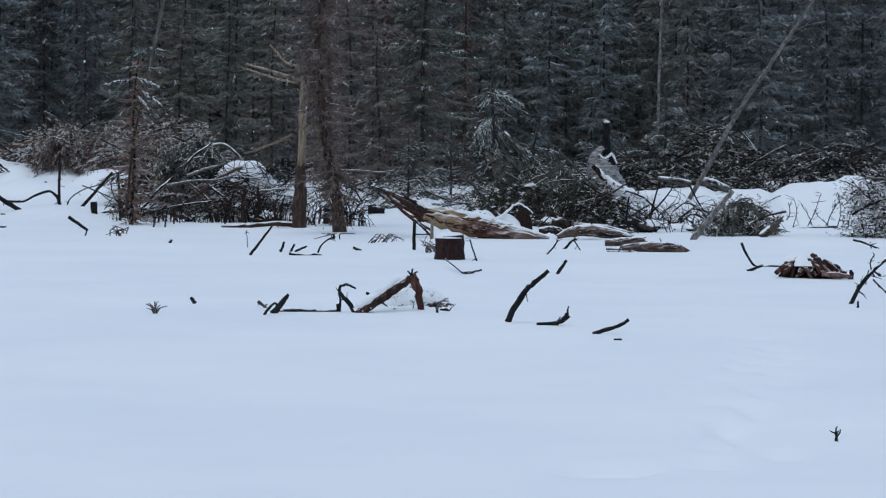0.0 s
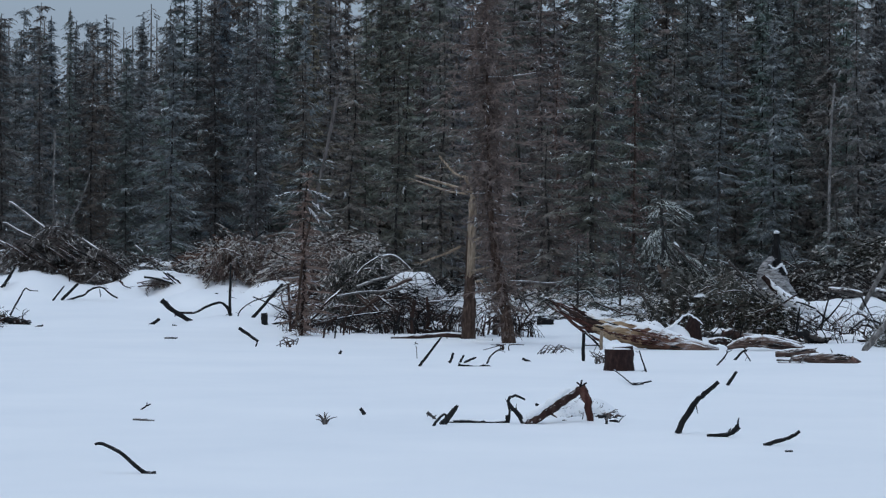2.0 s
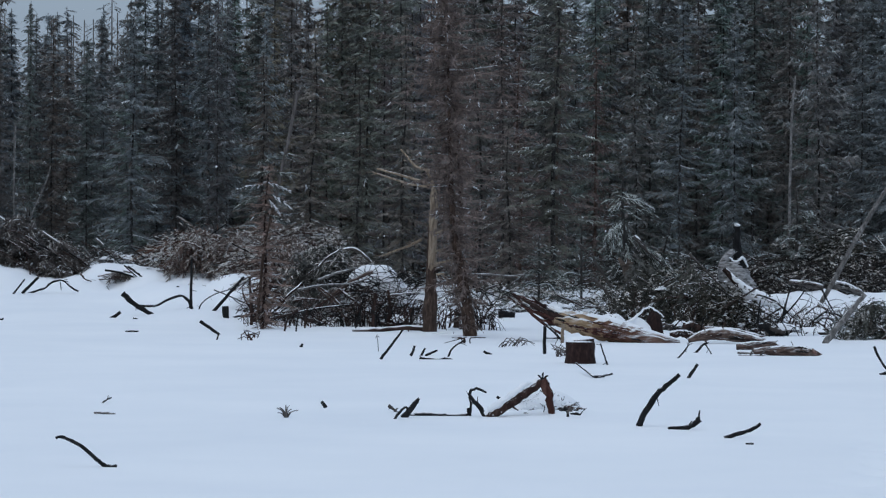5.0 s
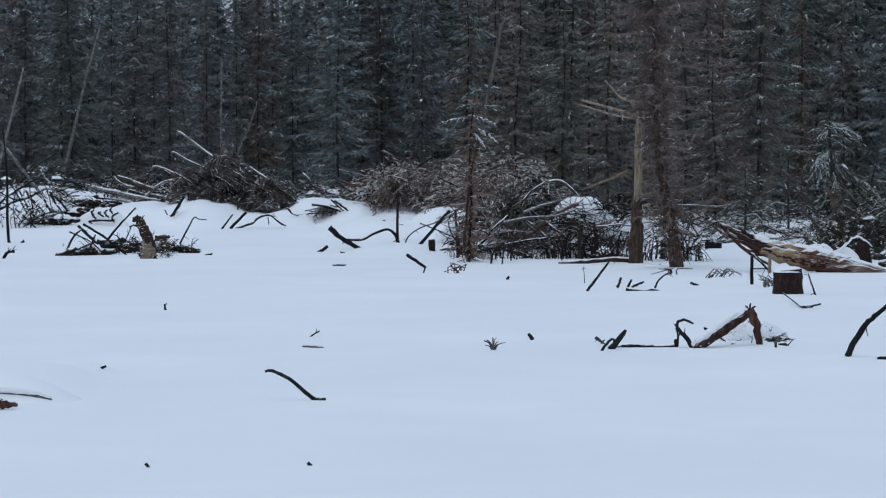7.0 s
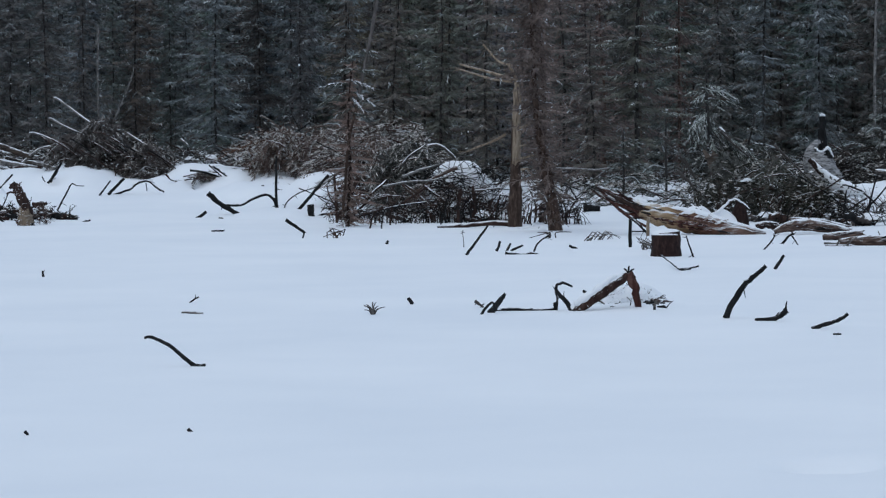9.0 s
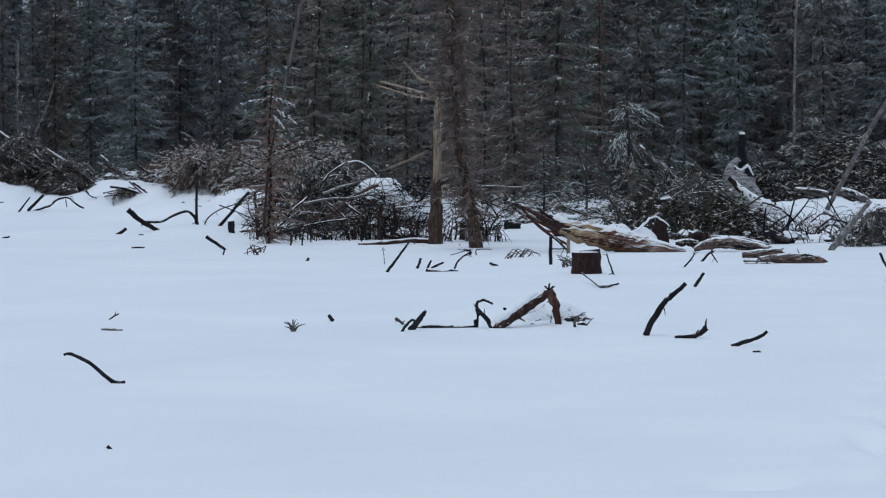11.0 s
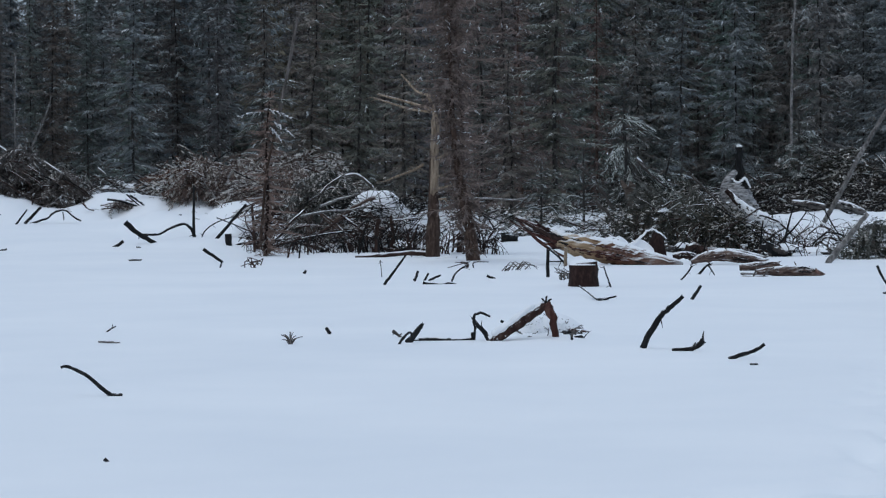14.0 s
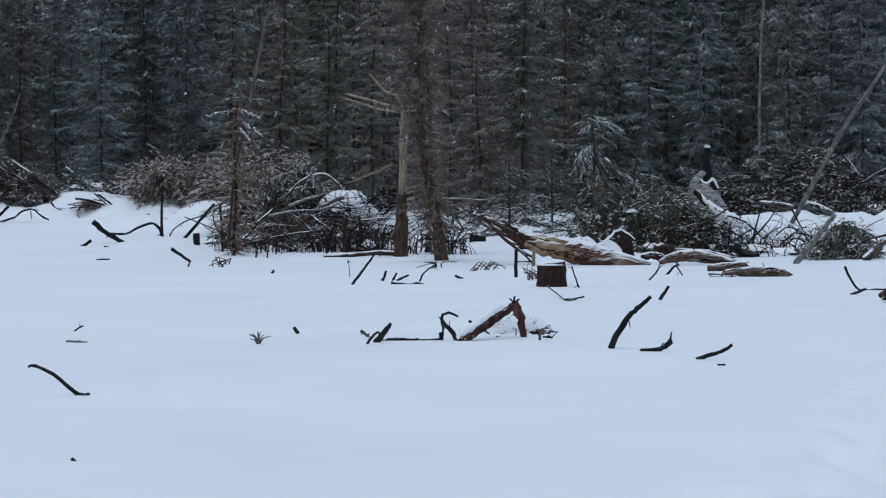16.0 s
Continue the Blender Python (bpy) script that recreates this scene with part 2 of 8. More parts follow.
# ---- mesh helpers ----
def mesh_of(name, verts, faces, material, smooth=True):
    me = bpy.data.meshes.new(name)
    me.from_pydata([tuple(v) for v in verts], [], [tuple(f) for f in faces])
    me.materials.append(material)
    if smooth:
        me.polygons.foreach_set("use_smooth", [True] * len(me.polygons))
    me.update()
    return me


class Shape:
    """Gathers vertices and faces of one part."""

    def __init__(self, seed=0):
        self.v, self.f = [], []
        self.r = random.Random(seed)

    def tube(self, pts, radii, sides=8, rough=0.12, steps=4, wander=0.0, jag=0.0, flat=1.0):
        """A limb through pts, with lumpy bark; jag: broken, splintered end."""
        P = [Vector(p) for p in pts]
        line, rad = [], []
        n = len(P)
        for i in range(n - 1):
            a, b, c, d = P[max(i - 1, 0)], P[i], P[i + 1], P[min(i + 2, n - 1)]
            for k in range(steps):
                u = k / steps
                line.append(0.5 * ((2 * b) + (c - a) * u + (2 * a - 5 * b + 4 * c - d) * u * u + (3 * b - a - 3 * c + d) * u ** 3))
                rad.append(radii[i] + (radii[i + 1] - radii[i]) * u)
        line.append(P[-1])
        rad.append(radii[-1])
        base = len(self.v)
        up = Vector((0.1, 0.98, 0.15))
        for i, (p, q) in enumerate(zip(line, rad)):
            tangent = (line[min(i + 1, len(line) - 1)] - line[max(i - 1, 0)]).normalized()
            side = tangent.cross(up)
            side = side.normalized() if side.length > 0.05 else tangent.cross(Vector((1, 0, 0))).normalized()
            other = side.cross(tangent)
            if wander and 0 < i < len(line) - 1:
                p = p + side * self.r.gauss(0, wander) + other * self.r.gauss(0, wander)
            end = i == len(line) - 1
            for k in range(sides):
                a = 2 * math.pi * k / sides
                w = q * (1 + self.r.uniform(-rough, rough))
                v = p + side * (math.cos(a) * w) + other * (math.sin(a) * w * flat)
                if jag and end:
                    v = v + tangent * self.r.uniform(-jag, jag * 1.4)
                self.v.append(v)
        m = len(line)
        for i in range(m - 1):
            for k in range(sides):
                a, b = base + i * sides + k, base + i * sides + (k + 1) % sides
                self.f.append((a, b, b + sides, a + sides))
        self.f.append(tuple(base + k for k in reversed(range(sides))))
        if jag:
            c = len(self.v)
            self.v.append(line[-1] - (line[-1] - line[-2]).normalized() * jag * 0.6)
            for k in range(sides):
                self.f.append((base + (m - 1) * sides + k, base + (m - 1) * sides + (k + 1) % sides, c))
        else:
            self.f.append(tuple(base + (m - 1) * sides + k for k in range(sides)))
        return line, rad

    def twigs(self, line, count, length, radius, droop=0.0, spread=1.0, start=0.1, end=1.0, flat=False):
        """Thin side shoots along a limb."""
        for _ in range(count):
            i = min(int(self.r.uniform(start, end) * (len(line) - 1)), len(line) - 2)
            p = line[i].lerp(line[i + 1], self.r.random())
            t = (line[i + 1] - line[i]).normalized()
            d = Vector((self.r.gauss(0, 1), self.r.gauss(0, 0.4 if flat else 1), self.r.gauss(0, 1)))
            d = (t * 0.7 + d.normalized() * spread).normalized()
            q = length * self.r.uniform(0.4, 1.1)
            mid = p + d * q * 0.5 + Vector((self.r.gauss(0, 0.06), 0, self.r.gauss(0, 0.06))) * q
            self.tube([p, mid, p + d * q + Vector((0, 0, -droop * q))], [radius, radius * 0.75, radius * 0.35], 4, 0.1, 2)

    def snow_on(self, line, rad, seed=0, cover=0.8, width=0.8, height=0.5, limit=0.25, gaps=0.2):
        """A lumpy cap of snow along the upper side of a limb."""
        r = random.Random(seed)
        ph = [r.uniform(0, 6.28) for _ in range(4)]
        run, runs = [], []
        for i in range(len(line)):
            t = (line[min(i + 1, len(line) - 1)] - line[max(i - 1, 0)]).normalized()
            if abs(t.z) < 1 - limit and r.random() > gaps:
                run.append(i)
            else:
                runs.append(run)
                run = []
        runs.append(run)
        for run in runs:
            if len(run) < 2:
                continue
            base = len(self.v)
            k = 7
            for n, i in enumerate(run):
                t = (line[min(i + 1, len(line) - 1)] - line[max(i - 1, 0)]).normalized()
                side = t.cross(Vector((0, 0, 1)))
                side = side.normalized() if side.length > 0.1 else Vector((1, 0, 0))
                up = side.cross(t)
                edge = 0.35 if n in (0, len(run) - 1) else 1.0
                w, h = rad[i] * width * (0.92 + 0.10 * math.sin(i * 0.9 + ph[0]) + 0.07 * math.sin(i * 2.1 + ph[1])) * (0.5 + 0.5 * edge), rad[i] * height * (1 + 0.3 * math.sin(i * 0.7 + ph[2]) + 0.12 * math.sin(i * 2.3 + ph[3])) * edge
                for j in range(k):
                    a = math.pi * j / (k - 1)
                    s = math.cos(a)
                    drop = math.sqrt(max(0.0, 1 - min(0.98, (w * s / rad[i]) ** 2))) * rad[i]
                    self.v.append(line[i] + side * (w * s) + up * (drop * (0.98 if j in (0, k - 1) else 1) + h * math.sin(a)) - up * (0.006 if j in (0, k - 1) else 0))
            for n in range(len(run) - 1):
                for j in range(k - 1):
                    a = base + n * k + j
                    self.f.append((a, a + 1, a + k + 1, a + k))
            self.f.append(tuple(base + j for j in range(k)))
            self.f.append(tuple(base + (len(run) - 1) * k + j for j in reversed(range(k))))

    def heap(self, centre, size, seed=0, lumps=0.25, rings=9, around=22, drift=False, power=2.4):
        """A rounded drift of snow that thins out to its rim."""
        r = random.Random(seed)
        ph = [r.uniform(0, 6.28) for _ in range(6)]
        base = len(self.v)
        cx, cy, cz = centre
        sx, sy, sz = size
        for i in range(rings):
            u = (i + 0.001) / (rings - 1)
            for k in range(around):
                a = 2 * math.pi * k / around
                w = 1 + lumps * (math.sin(2 * a + ph[0]) * 0.5 + math.sin(3 * a + ph[1]) * 0.35 + math.sin(5 * a + ph[2]) * 0.25)
                h = ((1 - min(1.0, u) ** 2) ** 2 if drift else (1 - min(1.0, u) ** power) ** 1.15) * (1 + lumps * (math.sin(3 * a + ph[3]) * u + math.sin(5 * u + ph[4]) * 0.3 * u))
                self.v.append(Vector((cx + math.cos(a) * u * sx * w, cy + math.sin(a) * u * sy * w, cz + sz * h - 0.02 * u)))
        for i in range(rings - 1):
            for k in range(around):
                a, b = base + i * around + k, base + i * around + (k + 1) % around
                self.f.append((a, b, b + around, a + around))
        self.f.append(tuple(base + k for k in range(around)))

    def blob(self, p, size):
        """A small flattened lump of snow."""
        r, k = self.r, len(self.v)
        n = 6
        for i in range(n):
            a = 2 * math.pi * i / n
            q = size * r.uniform(0.6, 1.2)
            self.v.append(p + Vector((math.cos(a) * q * 1.3, math.sin(a) * q, r.uniform(-0.15, 0.1) * size)))
        self.v.append(p + Vector((r.uniform(-0.3, 0.3) * size, 0, size * r.uniform(0.45, 0.8))))
        self.v.append(p + Vector((0, 0, -0.3 * size)))
        for i in range(n):
            self.f.append((k + i, k + (i + 1) % n, k + n))
            self.f.append((k + (i + 1) % n, k + i, k + n + 1))

    def blades(self, line, count, length, width, spread=0.9, tilt=0.9, start=0.08, droop=0.25, slim=False):
        """Needle sprays along a branch: slim leaf-shaped pieces."""
        r = self.r
        n = len(line) - 1
        for _ in range(count):
            s = r.uniform(start, 1.0) * n
            i = min(int(s), n - 1)
            p = line[i].lerp(line[i + 1], s - i)
            t = (line[i + 1] - line[i]).normalized()
            side = t.cross(Vector((0, 0, 1)))
            side = side.normalized() if side.length > 0.1 else Vector((1, 0, 0))
            d = (t * r.uniform(0.45, 1.1) + side * r.uniform(-spread, spread) + Vector((0, 0, r.gauss(-droop, 0.22)))).normalized()
            q = length * r.uniform(0.5, 1.25)
            across = d.cross(Vector((r.gauss(0, tilt), r.gauss(0, tilt), 1))).normalized() * (width * r.uniform(0.6, 1.2))
            k = len(self.v)
            if slim:
                self.v += [p + across, p - across, p + d * q]
                self.f.append((k, k + 1, k + 2))
                continue
            m = p + d * q * 0.45
            self.v += [p, m + across, p + d * q, m - across]
            self.f.append((k, k + 1, k + 2, k + 3))

    def feather(self, p, d, length, width, droop=0.25, roll=0.0, cuts=3):
        """A flat spray of needles: a bent midrib with swept, pointed side lobes."""
        r = self.r
        side = d.cross(Vector((0, 0, 1)))
        side = side.normalized() if side.length > 0.1 else Vector((1, 0, 0))
        side = side * math.cos(roll) + side.cross(d) * math.sin(roll)
        k, rib = len(self.v), []
        for i in range(cuts + 1):
            u = i / cuts
            rib.append(p + d * (length * u) + Vector((0, 0, -droop * length * u * u)))
        self.v += rib
        for i in range(cuts):
            w = width * (1.05 - 0.62 * (i / cuts))
            for s in (-1, 1):
                tip = rib[i] + (rib[i + 1] - rib[i]) * r.uniform(1.0, 1.9) + side * (s * w * r.uniform(0.55, 1.25)) + Vector((0, 0, -w * r.uniform(0.0, 0.45)))
                self.v.append(tip)
                self.f.append((k + i, k + i + 1, len(self.v) - 1))

    def mesh(self, name, material, smooth=True):
        return mesh_of(name, self.v, self.f, material, smooth)


def part(name, shape, material, parent, label="", smooth=True):
    ob = new(name, shape.mesh(name, material, smooth) if isinstance(shape, Shape) else shape)
    ob.parent = parent
    if label:
        ob["label"] = label
    return ob


def thing(name, place, label, category, group="", kind=""):
    ob = new(name)
    ob.empty_display_size = 0.2
    ob.location = place
    return tagged(ob, label, category, group, kind)


def solo(name, shape, material, place, label, category, group="", kind="", smooth=True):
    ob = new(name, shape.mesh(name, material, smooth))
    ob.location = place
    return tagged(ob, label, category, group, kind)


# ---- ground ----
# terrain
def step(a, b, v):
    u = min(1.0, max(0.0, (v - a) / (b - a)))
    return u * u * (3 - 2 * u)


def ground_z(x, y):
    """Snow height: a level clearing that rises to a low bank before the trees."""
    bank = 0.86 - 0.24 * step(-12.0, -9.5, x) - 0.40 * step(-6.5, -3.0, x) + 0.30 * step(3.5, 7.0, x)
    z = bank * step(49, 66, y)
    z += 0.012 * math.sin(x * 0.9 + 1.1) * math.sin(y * 0.31) + 0.010 * math.sin(x * 0.37 - y * 0.23 + 2.0) + 0.006 * math.sin(x * 2.3 + y * 0.7)
    return z
# end terrain


steps_r = random.Random(4)
DENTS = []
# an old trail of boot prints, two to a stride, half filled with new snow
for i in range(26):
    u = i / 25
    y = 14.3 + 9.0 * u ** 1.15
    x = 2.05 + 0.158 * (y - 14.5) + (0.13 if i % 2 else -0.13) + steps_r.gauss(0, 0.12)
    DENTS.append((x, y, steps_r.uniform(0.09, 0.15), steps_r.uniform(0.18, 0.30), steps_r.uniform(0.025, 0.055)))
# a trampled patch beside it
for x, y, d in ((1.25, 13.9, 0.08), (1.38, 13.85, 0.075), (1.50, 14.0, 0.05), (1.72, 14.15, 0.03), (1.88, 14.05, 0.04)):
    DENTS.append((x, y, 0.13, 0.22, d))


# rounded drifts and snow-buried humps: centre, half width, half depth, height
DRIFTS = [
    (0.78, 25.5, 0.50, 0.7, 0.04),
    (-4.932, 21.22, 0.95, 0.9, 0.15), (-4.55, 22.0, 0.50, 0.7, 0.10),
    (5.123, 49.2, 0.8, 1.4, 0.48), (5.768, 49.5, 1.0, 1.6, 0.60), (6.373, 49.8, 1.1, 1.6, 0.58), (7.038, 49.8, 1.0, 1.5, 0.54),
    (7.928, 50.2, 0.9, 1.6, 0.56), (8.577, 50.6, 1.1, 1.8, 0.70), (9.261, 50.6, 1.2, 1.8, 0.72), (10.044, 50.6, 1.2, 1.8, 0.6),
    (-13.336, 62.5, 1.7, 1.6, 0.27), (-12.6, 59.4, 0.9, 1.1, 0.30), (-11.704, 61, 1.4, 1.6, 0.10), (2.625, 46.5, 0.9, 1.4, 0.09),
    (-2.1, 51.0, 1.5, 1.5, 0.32), (-1.1, 50.5, 0.9, 1.1, 0.42), (-0.1, 49.6, 0.8, 1.1, 0.26),
    (-10.3, 60.0, 1.2, 2.0, 0.25), (-9.3, 59.8, 1.1, 2.2, 0.36), (-8.3, 60.2, 1.0, 2.0, 0.16), (-7.0, 60.2, 0.9, 1.6, 0.40), (-7.5, 59.2, 0.7, 1.6, 0.22), (-6.1, 59.9, 1.0, 1.8, 0.34), (-5.1, 59.4, 1.0, 2.0, 0.36), (-4.25, 57.8, 0.75, 1.5, 0.52), (-3.7, 55.6, 0.6, 1.2, 0.40),
    (-5.232, 58, 1.3, 2.5, 0.20), (-4.502, 52, 1.0, 2.0, 0.10), (1.128, 51, 1.4, 2.5, 0.12),
]


def snow_surface(x, y):
    z = ground_z(x, y)
    rise = 0.0
    for cx, cy, sx, sy, h in DRIFTS:
        q = ((x - cx) / sx) ** 2 + ((y - cy) / sy) ** 2
        if q < 1:
            rise = max(rise, h * (1 - q ** 1.8) ** 1.6)
    z += rise * (1 + 0.07 * math.sin(x * 6.1 + y * 1.3) + 0.05 * math.sin(x * 11.3))
    if 1.0 < x < 6.0 and 12.0 < y < 33.0:
        for cx, cy, rx, ry, d in DENTS:
            q = ((x - cx) / rx) ** 2 + ((y - cy) / ry) ** 2
            if q < 9:
                z -= d * math.exp(-q ** 1.6)
    return z


def lines(*runs):
    out = []
    for a, b, s in runs:
        n = max(1, round((b - a) / s))
        out += [a + (b - a) * i / n for i in range(n)]
    return out + [runs[-1][1]]


gx = lines((-1500, -200, 260), (-200, -40, 20), (-40, -14, 1.0), (-14, 1.4, 0.14), (1.4, 5.2, 0.055), (5.2, 14, 0.14), (14, 40, 1.0), (40, 200, 20), (200, 1500, 260))
gy = lines((-300, -20, 40), (-20, 11, 2.0), (11, 26, 0.075), (26, 34, 0.16), (34, 44, 0.3), (44, 66, 0.2), (66, 76, 0.4), (76, 150, 2.0), (150, 400, 50), (400, 2500, 420))
gv = [(x, y, snow_surface(x, y)) for y in gy for x in gx]
nx = len(gx)
gf = [(j * nx + i, j * nx + i + 1, (j + 1) * nx + i + 1, (j + 1) * nx + i) for j in range(len(gy) - 1) for i in range(nx - 1)]
ground = new("ground", mesh_of("ground", gv, gf, SNOW))
tagged(ground, "smooth fresh snow over a level clearing, with a faint trail of old footprints", "snow ground", kind="structure")


# ---- forest ----
def spruce_parts(seed, height, bare, reach, needles, tiers=26, per=6, spray=(0.34, 0.11), density=1.0, trunk=0.036, lean=0.0, bark=None, dust=0.3, ragged=0.3, dust_look=None, foot=1.0, stem=None, core=7, mess=0.0):
    """Trunk, crown and powder meshes of one conifer: whorls of drooping limbs feathered with sprays."""
    r = random.Random(seed)
    t, c, w = Shape(seed), Shape(seed + 1), Shape(seed + 2)
    bend = r.gauss(0, 0.06)
    stem = stem or [(0, 0, -0.4), (lean * height * 0.3 + bend, 0, height * 0.35), (lean * height * 0.65 - bend, 0, height * 0.7), (lean * height, 0, height)]
    line, _ = t.tube(stem, [trunk, trunk * 0.8, trunk * 0.45, 0.010] if len(stem) == 4 else [trunk * max(0.10, 1 - max(0.0, p[2]) / height) ** 3.2 for p in stem], 7, 0.08, 4)

    def on_trunk(h):
        i = 0
        while i < len(line) - 2 and line[i + 1].z < h:
            i += 1
        a, b = line[i], line[i + 1]
        return a.lerp(b, (h - a.z) / max(0.001, b.z - a.z))

    for tier in range(tiers):
        u = (tier + r.uniform(-0.3, 0.3)) / tiers
        full = reach * (max(0.0, 1 - u) ** 0.78) + 0.07
        full *= r.uniform(1 - ragged, 1 + ragged * 0.6) * min(1.0, foot + u * 2.4)
        if r.random() < 0.16:
            full *= 0.4
        turn = r.uniform(0, 6.28)
        for k in range(per if u < 0.85 else 4):
            h = height * max(0.02, min(0.985, u + r.gauss(0, 0.75) / tiers))
            q = full * r.uniform(0.5, 1.1) * (1.35 if r.random() < 0.1 else 1.0)
            a = turn + k * 6.283 / per + r.uniform(-0.5, 0.5)
            live = u > bare + r.uniform(-0.1, 0.1)
            d = Vector((math.cos(a), math.sin(a), 0))
            fall = r.uniform(-0.16, 0.58) * (1 - 0.9 * u)
            p = on_trunk(h)
            if not live:
                q *= r.uniform(0.35, 0.8)
                tip = p + d * q + Vector((0, 0, -0.25 * q))
                c.tube([p, tip], [0.012, 0.004], 3, 0.1, 1)
                for n in range(int(3 * density)):
                    c.feather(p.lerp(tip, r.uniform(0.2, 0.9)), (d + Vector((r.gauss(0, 0.7), r.gauss(0, 0.7), r.gauss(-0.3, 0.3)))).normalized(), spray[0] * 0.6, spray[1] * 0.25, 0.2, r.uniform(-1.5, 1.5), 2)
                continue
            rib = [p, p + d * q * 0.5 + Vector((0, 0, -fall * q * 0.42)), p + d * q + Vector((0, 0, -fall * q * 0.75 + 0.12 * q * u))]
            c.tube(rib, [0.014, 0.010, 0.004], 3, 0.1, 1)
            white = r.random() < dust
            side = d.cross(Vector((0, 0, 1)))
            n = max(3, int((3 + 9.5 * q) * density))
            for i in range(n):
                s = 0.10 + 0.9 * (i + r.random()) / n
                root = rib[0].lerp(rib[1], s * 2) if s < 0.5 else rib[1].lerp(rib[2], s * 2 - 1)
                way = (d * r.uniform(0.5, 1.0) + side * ((1 if i % 2 else -1) * r.uniform(0.25, 0.95)) + Vector((r.gauss(0, mess), r.gauss(0, mess), r.gauss(-0.10, 0.14 + mess)))).normalized()
                size = (0.55 + 0.65 * (1 - s) * min(1.0, q)) * r.uniform(0.75, 1.25) * (1.06 - 0.28 * u)
                c.feather(root, way, spray[0] * size, spray[1] * size ** 0.5, 0.22, r.gauss(0, 0.5))
                if white and s > 0.45 and r.random() < 0.66:
                    w.feather(root + Vector((0, 0, 0.02)), way, spray[0] * size * 0.85, spray[1] * 0.75 * size ** 0.5, 0.2, r.gauss(0, 0.35))
            c.feather(rib[2], (d + Vector((0, 0, -0.15))).normalized(), spray[0] * 0.7, spray[1] * 0.7, 0.2, r.gauss(0, 0.4))
        if u > bare - 0.1:
            for k in range(int(core * density)):
                a = r.uniform(0, 6.28)
                d = Vector((math.cos(a), math.sin(a), r.gauss(-0.3, 0.3))).normalized()
                c.feather(on_trunk(height * max(0.0, min(0.98, u + r.random() / tiers))), d, spray[0] * r.uniform(0.6, 1.1) * (1.1 - 0.6 * u), spray[1], 0.3, r.uniform(-1.2, 1.2))
    for k in range(9):
        h = height * (0.93 + 0.008 * k)
        a = k * 2.4
        c.feather(on_trunk(min(h, height * 0.995)), Vector((math.cos(a), math.sin(a), 0.6)).normalized(), 0.13 - 0.008 * k, 0.035, 0.0, r.gauss(0, 0.6), 2)
    return t.mesh("trunk", bark or BARK_FAR), c.mesh("crown", needles, False), w.mesh("snow", dust_look or DUST, False) if w.v else None


# height, bare share, reach, tiers, share of powdered limbs, raggedness
VARIANTS = []
for i, (h, bare, reach, tiers, dust, ragged) in enumerate([(9.6, 0.10, 1.55, 26, 0.30, 0.45), (8.6, 0.06, 1.45, 24, 0.38, 0.4), (10.4, 0.26, 1.35, 27, 0.24, 0.5), (7.4, 0.04, 1.5, 21, 0.34, 0.45),
                                                           (9.2, 0.34, 1.15, 24, 0.15, 0.5), (11.0, 0.12, 1.7, 29, 0.30, 0.45), (6.0, 0.03, 1.3, 18, 0.32, 0.4)]):
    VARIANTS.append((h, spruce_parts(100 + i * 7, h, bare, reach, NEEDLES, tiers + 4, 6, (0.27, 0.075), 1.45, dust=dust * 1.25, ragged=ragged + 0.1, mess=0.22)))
for i in range(2):
    VARIANTS.append((8.0, spruce_parts(190 + i * 7, 8.0, 1.3, 0.9, NEEDLES_GREY, 26, 5, trunk=0.045, bark=BARK_FAR, dust=0)))
for i in range(3):
    VARIANTS.append((10.0, spruce_parts(230 + i * 7, 9.4 + 0.7 * i, 0.05, 1.6, NEEDLES, 24, 6, (0.52, 0.17), 0.75, dust=0.14, ragged=0.4)))
# slim pointed spruces for the skyline
for i in range(2):
    VARIANTS.append((9.0, spruce_parts(260 + i * 7, 9.0, 0.1, 0.85, NEEDLES, 30, 5, (0.26, 0.085), 1.2, trunk=0.024, dust=0.1, ragged=0.35)))

SPRUCE_LABELS = ["tall dark green spruce lightly dusted with snow at the forest edge", "slim dark spruce with bare dead lower limbs in the stand", "bare grey dead spruce pole with short twigs in the stand"]
forest_r = random.Random(11)
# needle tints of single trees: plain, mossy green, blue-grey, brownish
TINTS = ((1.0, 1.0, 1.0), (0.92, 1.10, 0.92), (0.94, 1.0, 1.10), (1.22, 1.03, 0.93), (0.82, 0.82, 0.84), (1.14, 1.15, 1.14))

# lighter blue-grey tints for the western stand: haze put into the needle colour
HAZE_TINTS = ((1.12, 1.15, 1.20), (1.05, 1.10, 1.16), (1.22, 1.22, 1.22), (1.0, 1.08, 1.08), (1.22, 1.14, 1.08))

# the middle of the stand is half dead and browned
BROWNED = (1.36, 1.10, 1.02)


def conifer(place, label, seed, height, reach, needles, name="spruce_tree", category="conifer", tint=(1.0, 1.0, 1.0), **shape):
    if needles in (NEEDLES, NEEDLES_GREEN) and -4.8 < place[0] * 78 / place[1] < 2.9:
        tint = BROWNED
    tm, cm, wm = spruce_parts(seed, height, shape.pop("bare", 0.1), reach, needles, **shape)
    ob = thing(name, place, label, category)
    part("trunk", tm, None, ob)
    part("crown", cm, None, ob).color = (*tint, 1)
    if wm:
        part("snow", wm, None, ob, "powder snow on the boughs")["kind"] = "stuff"
    return ob


